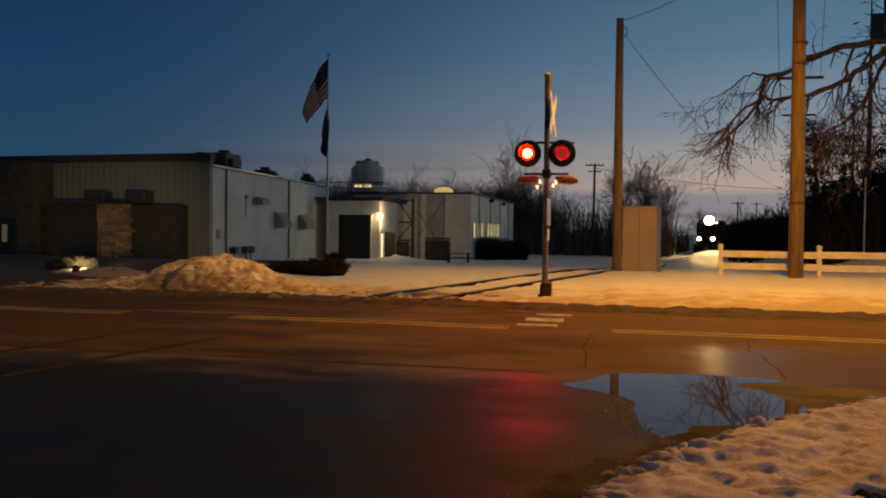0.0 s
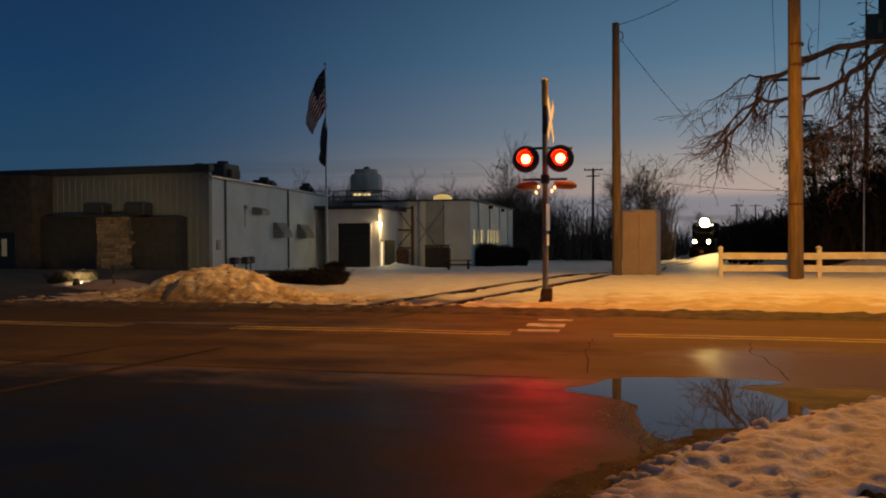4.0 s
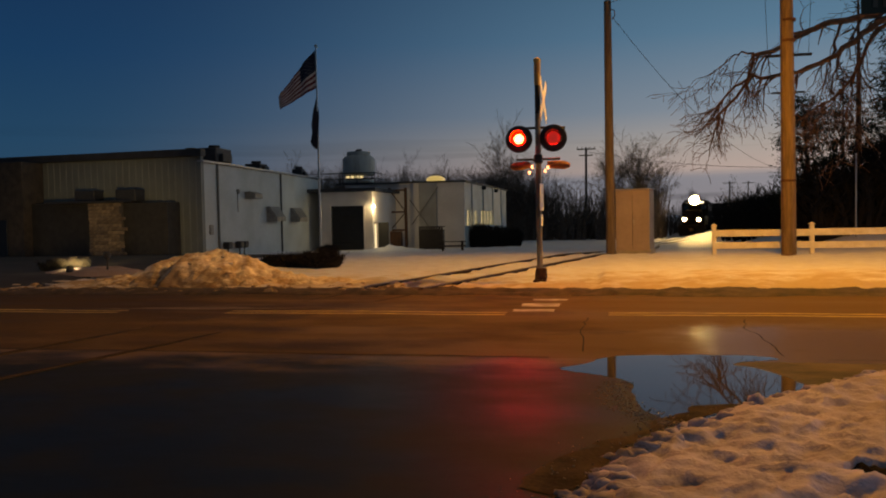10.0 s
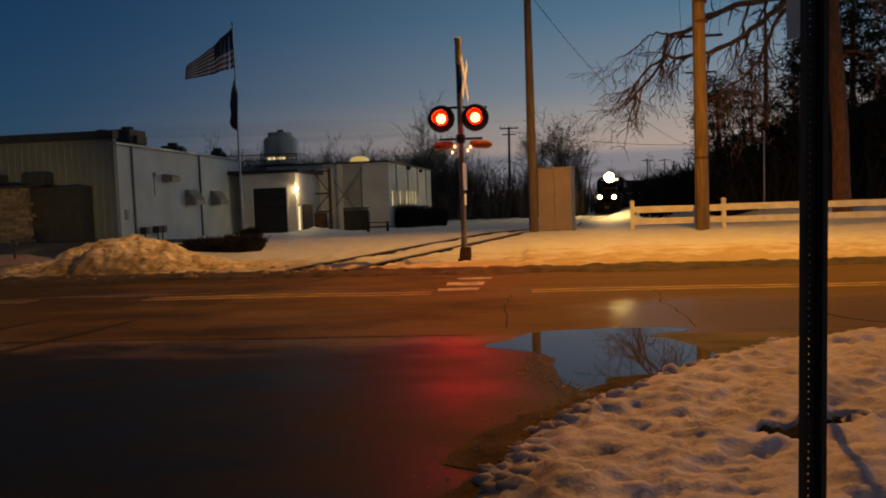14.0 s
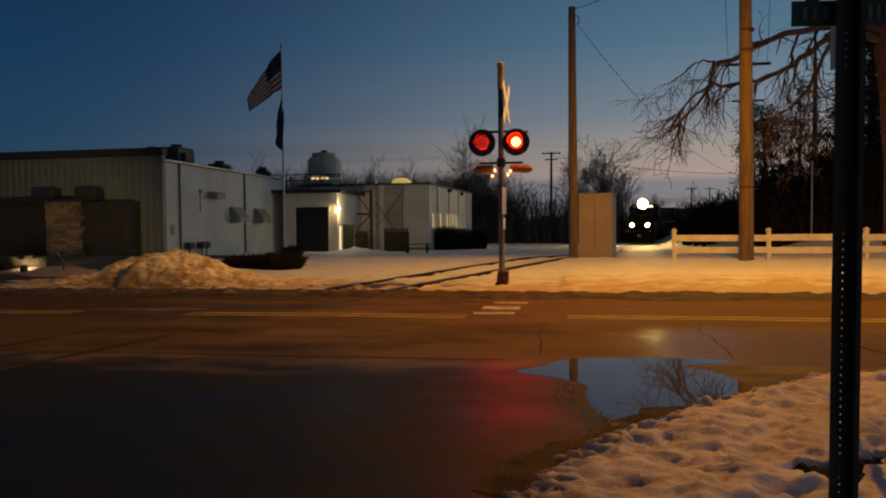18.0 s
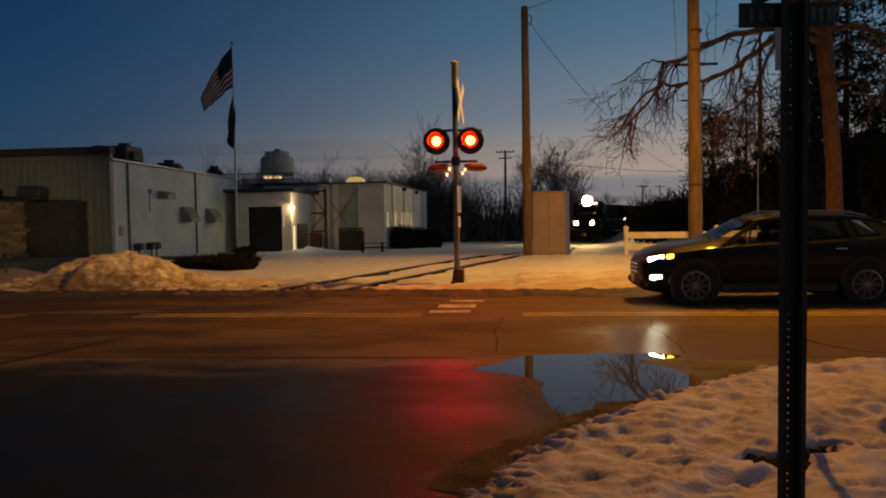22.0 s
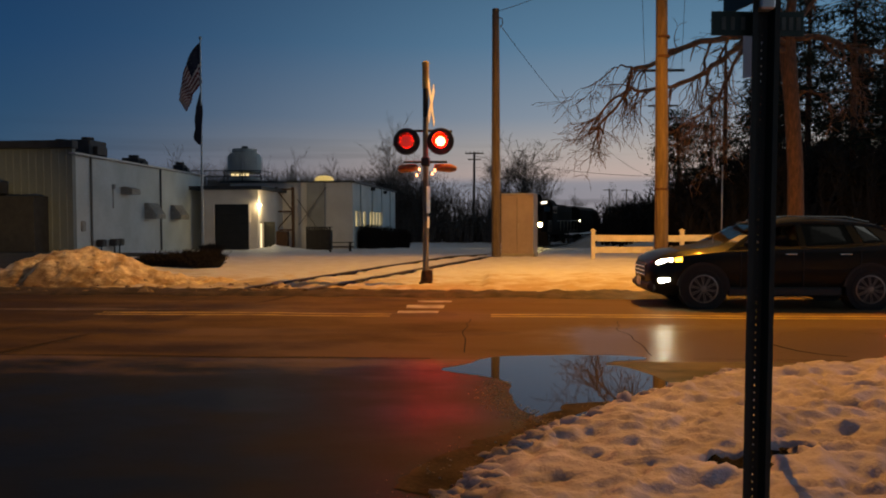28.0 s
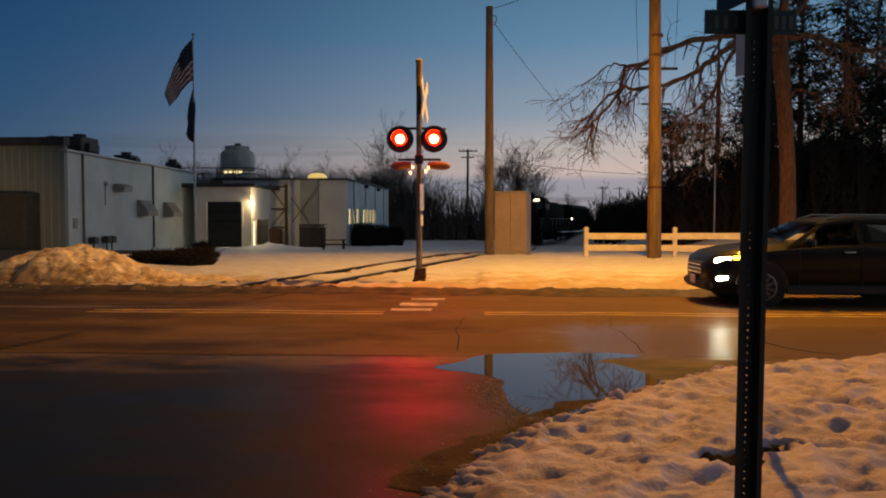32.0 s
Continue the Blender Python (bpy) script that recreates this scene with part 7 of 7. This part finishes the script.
    for x in (0.0, 2.76):
        for sg in (-1, 1):
            w = new("wheel")
            w.parent = car
            w.matrix_basis = pose(x, sg * 0.85, 0.345)
            turn = pose(0, 0, 0, 90, 0, 0)
            part("tyre", Shape().lathe([(0.23, -0.11), (0.31, -0.118), (0.34, -0.09), (0.345, 0), (0.34, 0.09), (0.31, 0.118), (0.23, 0.11)], 32, turn), RUBBER, w, "black tyre", True)
            rim = Shape()
            n = 28
            vs = [(r * math.cos(2 * math.pi * i / n), y * sg, r * math.sin(2 * math.pi * i / n)) for r, y in ((0.245, 0.115), (0.225, 0.122), (0.21, 0.09)) for i in range(n)]
            rim.add(vs, [(a * n + i, a * n + (i + 1) % n, (a + 1) * n + (i + 1) % n, (a + 1) * n + i) for a in range(2) for i in range(n)])
            part("rim", rim, ALLOY, w, "alloy rim")
            for k in range(10):
                a = 2 * math.pi * k / 10
                sp = Shape()
                for o in (-0.13, 0.13):
                    sp.box((0.135 * math.cos(a + o * 0.7), sg * 0.105, 0.135 * math.sin(a + o * 0.7)), (0.19, 0.025, 0.011), 0.004, pose(0, 0, 0, 0, -math.degrees(a + o * 0.25), 0))
                part("spoke", sp, ALLOY, w)
            part("hub", Shape().lathe([(0.05, 0.09), (0.045, 0.125), (0.02, 0.13)], 12, pose(0, 0, 0, -90 * sg, 0, 0)), ALLOY, w)
            wheels.append(w)
    return car, wheels


CAR, WHEELS = build_car()


# ---- locomotive ----
def build_loco():
    """Nose towards -y; the origin lies on the rail under the coupler end."""
    lo = thing("locomotive", pose(5.2, 70, -1.1), "dark diesel locomotive with lit headlights on the snowy track", "locomotive")
    part("deck", Shape().box((0, 9.3, 1.25), (3.0, 18.2, 0.3), 0.03), LOCO_PAINT, lo)
    part("short_hood", Shape().box((0, 1.55, 2.25), (1.9, 1.7, 1.75), 0.12), LOCO_PAINT, lo)
    cab = part("cab", Shape().prism([(-1.5, 1.4), (1.5, 1.4), (1.5, 3.9), (1.1, 4.3), (-1.1, 4.3), (-1.5, 3.9)], 2.4, 4.9, "y"), LOCO_PAINT, lo, "dark cab")
    for x in (-1.0, 1.0):
        part("cab_window", Shape().box((x, 2.385, 3.45), (0.6, 0.04, 0.55), 0.03), CAR_GLASS, cab, "cab front window")
    for sg in (-1, 1):
        for y in (3.1, 4.1):
            part("cab_window", Shape().box((sg * 1.51, y, 3.4), (0.04, 0.75, 0.6), 0.03), CAR_GLASS, cab, "cab side window")
    part("number_board", Shape().box((0.72, 2.34, 4.02), (0.55, 0.06, 0.22), 0.01), glow("lit_number_board", (1.0, 0.97, 0.85), 1.6), cab, "lit blank number board")
    part("number_board", Shape().box((-0.72, 2.34, 4.02), (0.55, 0.06, 0.22), 0.01), glow("dim_number_board", (1.0, 0.97, 0.85), 0.03), cab, "unlit number board")
    part("long_hood", Shape().box((0, 11.2, 2.6), (1.85, 12.4, 2.4), 0.1), LOCO_PAINT, lo)
    for i in range(9):
        for sg in (-1, 1):
            part("hood_door", Shape().box((sg * 0.935, 6.0 + i * 1.25, 2.45), (0.03, 1.1, 1.7), 0.01), LOCO_PAINT, lo)
    for y in (8.5, 13.5, 15.6):
        part("roof_fan", Shape().lathe([(0.6, 3.8), (0.65, 3.85), (0.62, 4.0), (0.5, 4.02)], 16, pose(0, y, 0)), LOCO_PAINT, lo)
    part("exhaust", Shape().box((0, 10.8, 3.95), (0.5, 0.8, 0.35), 0.05), LOCO_PAINT, lo)
    part("horn", Shape().tube([(0.3, 3.4, 4.42), (0.3, 2.9, 4.42)], [0.04, 0.1], 8).box((0.3, 3.4, 4.35), (0.1, 0.1, 0.16)), LOCO_PAINT, lo)
    part("fuel_tank", Shape().box((0, 9.3, 0.75), (2.5, 4.4, 0.85), 0.2), LOCO_PAINT, lo)
    part("pilot", Shape().prism([(-1.45, 0.12), (1.45, 0.12), (1.5, 1.2), (-1.5, 1.2)], 0.35, 0.55, "y"), LOCO_PAINT, lo)
    part("coupler", Shape().box((0, 0.1, 0.85), (0.35, 0.7, 0.3), 0.06), RUST, lo)
    for y in (3.6, 14.9):
        bg = part("bogie", Shape().box((0, y, 0.65), (2.3, 4.2, 0.35), 0.06), LOCO_PAINT, lo, "wheel truck")
        for k in (-1.35, 1.35):
            for sg in (-1, 1):
                part("wheel", Shape().cyl((sg * 0.66, y + k, 0.5), (sg * 0.8, y + k, 0.5), 0.5, n=20), RAIL, bg)
    hand = mat("pale_handrail_paint", (0.35, 0.33, 0.28), rough=0.5)
    for sg in (-1, 1):
        part("handrail", Shape().tube([(sg * 1.42, 0.7, 2.35), (sg * 1.42, 2.3, 2.35)], 0.02, 5).tube([(sg * 1.42, 5.0, 2.35), (sg * 1.42, 17.9, 2.35)], 0.02, 5), hand, lo)
        for y in (0.7, 1.5, 2.3, 5.0, 7.2, 9.3, 11.5, 13.6, 15.7, 17.9):
            part("stanchion", Shape().cyl((sg * 1.42, y, 1.35), (sg * 1.42, y, 2.35), 0.018, n=5), hand, lo)
        for z in (0.35, 0.7, 1.05):
            part("step", Shape().box((sg * 1.35, 0.75, z), (0.3, 0.5, 0.04), 0.01), hand, lo)
    part("headlight_box", Shape().box((0, 2.33, 4.28), (0.75, 0.3, 0.5), 0.05), LOCO_PAINT, lo)
    part("rear_marker", Shape().lathe([(0.075, 0), (0.09, 0.04), (0.06, 0.07)], 12, pose(1.75, 17.6, 2.35, 90, 0, 0)), MARKER, lo, "small white marker light")
    lamps = []
    # the headlight's radius is enlarged so its lit disc stands in for glare
    for name, x, y, z, r in (("headlight", 0.0, 2.12, 4.28, 0.5), ("ditch_light", -0.8, 0.3, 2.03, 0.2), ("ditch_light", 0.8, 0.3, 2.03, 0.2)):
        if name == "ditch_light":
            part("light_bracket", Shape().box((x, 0.45, 1.7), (0.14, 0.12, 0.6), 0.02), LOCO_PAINT, lo)
        part("lamp_cup", Shape().lathe([(r * 1.08, -0.01), (r * 1.14, -0.01), (r * 1.14, 0.14), (0.02, 0.15), (0.02, 0.12), (r * 1.08, 0.12)], 20, pose(x, y, z, -90, 0, 0)), LOCO_PAINT, lo, "dark lamp cup")
        w = new(name)
        w.parent = lo
        w.matrix_basis = pose(x, y, z)
        part("lit_reflector", Shape().lathe([(r * 0.9, 0.005), (r, 0.02), (r * 0.6, 0.06), (0.02, 0.07)], 20, pose(0, 0, 0, 90, 0, 0)), HEAD_GLOW if name == "headlight" else DITCH_GLOW, w, "blazing warm headlight")
        part("rear_shell", Shape().lathe([(r * 1.02, 0.0), (r * 0.8, 0.05), (r * 0.3, 0.09)], 20, pose(0, 0, 0, -90, 0, 0)), LOCO_PAINT, w, "dark lamp shell")
        lamps.append(w)
    # a trailing covered wagon
    wg = thing("freight_wagon", pose(9, 92, -1.1), "dark covered freight wagon behind the locomotive", "freight wagon")
    part("body", Shape().prism([(-1.5, 1.1), (1.5, 1.1), (1.5, 3.7), (0.9, 4.1), (-0.9, 4.1), (-1.5, 3.7)], 0.5, 15.0, "y"), LOCO_PAINT, wg)
    for i in range(12):
        for sg in (-1, 1):
            part("rib", Shape().box((sg * 1.53, 1.1 + i * 1.25, 2.4), (0.08, 0.1, 2.5), 0.02), LOCO_PAINT, wg)
    for y in (2.6, 12.9):
        bg = part("bogie", Shape().box((0, y, 0.6), (2.2, 2.6, 0.3), 0.06), LOCO_PAINT, wg)
        for k in (-0.85, 0.85):
            for sg in (-1, 1):
                part("wheel", Shape().cyl((sg * 0.66, y + k, 0.42), (sg * 0.8, y + k, 0.42), 0.42, n=18), RAIL, bg)
    return lo, lamps, wg


LOCO, LOCO_LAMPS, WAGON = build_loco()


# ---- flags ----
def build_flags():
    """The fly is cut into upright strips that swing one after the other."""
    fl = thing("national_flag", pose(-19.13, 51.0, 13.45), "striped red and white national flag with a dark blue canton", "flag")
    red = mat("flag_red", (0.16, 0.010, 0.014), (0.11, 0.008, 0.010), 0.8, scale=3, bump=0.1)
    dim = mat("star_white", (0.3, 0.3, 0.32), (0.24, 0.24, 0.26), 0.8, scale=3, bump=0)
    white = mat("flag_white", (0.62, 0.52, 0.48), (0.5, 0.42, 0.39), 0.8, scale=3, bump=0.1)
    blue = mat("flag_blue", (0.008, 0.010, 0.03), (0.006, 0.008, 0.022), 0.8, scale=3, bump=0.1)
    n, w, hh = 12, 0.26, 2.65
    sh = math.tan(radians(42)) * w
    strips = []
    for i in range(n):
        e = new("fly_strip")
        e.parent = fl
        k = hh / 13

        def band(z0, z1, x0=0.0, x1=w, off=0.0):
            s = Shape()
            vs = []
            for j in range(4):
                x = x0 + (x1 - x0) * j / 3
                y = 0.05 * math.sin((i + x / w) * 1.6)
                narrow = 1 - 0.66 * (i + x / w) / n
                for z in (z0 * narrow, z1 * narrow):
                    vs += [(-x - (0.004 if j == 3 else 0), y - 0.006 - off, -z - sh * x / w), (-x - (0.004 if j == 3 else 0), y + 0.006 + off, -z - sh * x / w)]
            fs = []
            for j in range(3):
                a = 4 * j
                fs += [(a, a + 4, a + 6, a + 2), (a + 1, a + 3, a + 7, a + 5), (a, a + 1, a + 5, a + 4), (a + 2, a + 6, a + 7, a + 3)]
            fs += [(0, 2, 3, 1), (12, 13, 15, 14)]
            return s.add(vs, fs)
        canton = i < 5
        if canton:
            part("canton_cloth", band(0, 7 * k), blue, e, "dark blue canton")
            for r in range(5):
                for c in range(2):
                    part("star", band((r * 1.35 + 0.45 + 0.5 * (c % 2)) * k, (r * 1.35 + 0.45 + 0.5 * (c % 2)) * k + 0.04, w * (0.2 + 0.5 * c), w * (0.2 + 0.5 * c) + 0.04, 0.003), dim, e)
        for b in range(7 if canton else 0, 13):
            part("stripe", band(b * k, (b + 1) * k), red if b % 2 == 0 else white, e)
        strips.append(e)
    h = thing("hanging_flag", pose(-18.98, 51.0, 10.1), "dark flag hanging limp in folds from the pole", "flag")
    s = Shape()
    rows = 14
    vs = []
    prof = [0.03, 0.10, 0.17, 0.22, 0.26, 0.28, 0.30, 0.30, 0.28, 0.27, 0.32, 0.36, 0.30, 0.12]
    for i in range(rows):
        z = -3.5 * i / (rows - 1)
        for k in range(14):
            a = 2 * math.pi * k / 14
            r = prof[i] * (1 + 0.35 * math.sin(3 * a + i * 0.4))
            vs.append((-0.12 - prof[i] * 0.5 + r * 0.75 * math.cos(a), r * 0.5 * math.sin(a), z))
    s.add(vs, [(i * 14 + k, i * 14 + (k + 1) % 14, (i + 1) * 14 + (k + 1) % 14, (i + 1) * 14 + k) for i in range(rows - 1) for k in range(14)] + [tuple(range(14)), tuple(range(14 * (rows - 1), 14 * rows))])
    part("cloth", s, mat("black_flag_cloth", (0.012, 0.014, 0.025), (0.02, 0.02, 0.03), 0.85, scale=4, bump=0.2), h, smooth=True)
    return fl, strips, w


FLAG, STRIPS, STRIP_W = build_flags()


# ---- what moves ----
def between(rows, t):
    for (a, u), (b, v) in zip(rows, rows[1:]):
        if a <= t <= b:
            return u + (v - u) * (t - a) / (b - a)
    return rows[-1][1]


def motions():
    # the car rolls up, waits, and backs away; x of its front axle
    way = [(0, 62.0), (8, 48.0), (13, 30.0), (15.5, 17.6), (17.5, 9.6), (18.0, 7.5), (18.5, 5.80), (19.0, 4.57), (19.5, 3.78), (20.0, 3.32), (20.5, 3.10), (21.0, 3.03), (21.5, 3.01), (25.0, 3.02), (25.5, 3.05), (26.5, 3.21), (27.5, 3.49), (28.0, 3.72), (28.5, 3.99), (29.0, 4.28), (29.5, 4.57), (30.0, 4.74), (30.5, 4.81), (31.0, 4.82), (32.0, 4.83)]
    walk(CAR, [(t, pose(x, 14.2, 0.02)) for t, x in way])
    times = [0.0] + [17.5 + 0.1 * i for i in range(36)] + [22.0 + 0.5 * i for i in range(21)]
    for w in WHEELS:
        base = w.matrix_basis.copy()
        walk(w, [(t, base @ pose(0, 0, 0, 0, math.degrees((between(way, max(t, 17.5)) - 3.0) / 0.345), 0)) for t in times])
    # the train creeps in along its track; y of its nose
    nose = [(0, 97.0), (3, 95.0), (6, 93.4), (9, 92.4), (12, 91.2), (15, 87.0), (17.5, 83.0), (19, 81.3), (21, 79.0), (23, 76.0), (24, 74.0), (25, 71.6), (25.5, 70.7), (26.5, 69.2), (27.5, 68.3), (28, 68.0), (30, 67.5), (32, 67.2)]

    def on_track(y):
        lo, hi = 6.0, len(TRACK) - 1.01
        for _ in range(40):
            mid = (lo + hi) / 2
            if track_at(mid)[0].y < y:
                lo = mid
            else:
                hi = mid
        return track_at(lo)[0]

    def ride(y, back, length):
        a, b = on_track(y + back + 2.5), on_track(y + back + length - 2.5)
        d = (b - a).normalized()
        p = a - d * 2.5
        return pose(p.x, p.y, rail_z(p.y), 0, 0, math.degrees(math.atan2(d.y, d.x)) - 90)
    walk(LOCO, [(t, ride(y, 0.0, 18.4)) for t, y in nose])
    walk(WAGON, [(t, ride(y, 18.7, 15.5)) for t, y in nose])
    # its big lamp is dimmed when it has come to rest: the lamp turns about in its box
    for i, w in enumerate(LOCO_LAMPS):
        base = w.matrix_basis.copy()
        t0 = (26.4, 29.8, 29.8)[i]
        walk(w, [(0, base), (t0, base), (t0 + 0.2, base @ pose(0, 0, 0, 0, 0, 80)), (t0 + 0.4, base @ pose(0, 0, 0, 0, 0, 160)), (t0 + 0.5, base @ pose(0, 0, 0, 0, 0, 180)), (32, base @ pose(0, 0, 0, 0, 0, 180))])
    # the signal's lenses turn to and fro by halves
    period = 1.242
    for k, drum in enumerate(DRUMS):
        base = drum.matrix_basis.copy()
        lit = k == 0
        angle = 0 if lit else 180
        rows = [(0.0, base @ pose(0, 0, 0, 0, 0, angle))]
        edges = []
        for j in range(-1, 27):
            r = 0.18 + period * j
            edges += [(r + 0.56, 0), (r + 0.18, 1)] if k == 0 else [(r - 0.06, 0), (r + 0.79, 1)]
        for t, _ in sorted(edges):
            if t < 0.1 or t > 31.92:
                continue
            rows.append((t - 0.034, base @ pose(0, 0, 0, 0, 0, angle)))
            rows.append((t, base @ pose(0, 0, 0, 0, 0, angle + 62)))
            rows.append((t + 0.034, base @ pose(0, 0, 0, 0, 0, angle + 124)))
            angle += 180
            rows.append((t + 0.067, base @ pose(0, 0, 0, 0, 0, angle)))
        rows.append((32.0, base @ pose(0, 0, 0, 0, 0, angle)))
        walk(drum, rows)
    # the flag droops and lifts in the wind
    droop = [(0, 64), (1, 73), (2, 68), (3, 72), (4.5, 70), (6, 64), (7, 60), (8, 56), (9, 51), (10, 48), (11, 36), (12, 23), (13, 42), (14, 35), (15, 48), (16.5, 52), (18, 53), (19, 47), (20, 43), (21, 42), (22, 57), (23, 50), (24, 45), (25, 69), (25.5, 67), (26.5, 72), (27.5, 74), (28, 71), (29, 76), (30, 70), (31, 66), (32, 63)]
    length = STRIP_W / math.cos(radians(42))
    last = len(STRIPS) - 1
    for i, e in enumerate(STRIPS):
        rows = []
        for t, a in droop:
            x = y = z = 0.0
            for j in range(i + 1):
                # the hoist keeps to the pole, the fly end sinks the most
                turn = (a - 42) * 1.5 * math.sqrt(j / last)
                sway = 12 * math.sin(0.75 * j + 1.7 * t) * min(1, j / 3)
                if j < i:
                    x -= length * math.cos(radians(42 + turn)) * math.cos(radians(sway))
                    y += length * math.cos(radians(42 + turn)) * math.sin(radians(sway))
                    z -= length * math.sin(radians(42 + turn))
            rows.append((t, pose(x, y, z, 0, -0.7 * turn, -sway)))
        walk(e, rows)


motions()
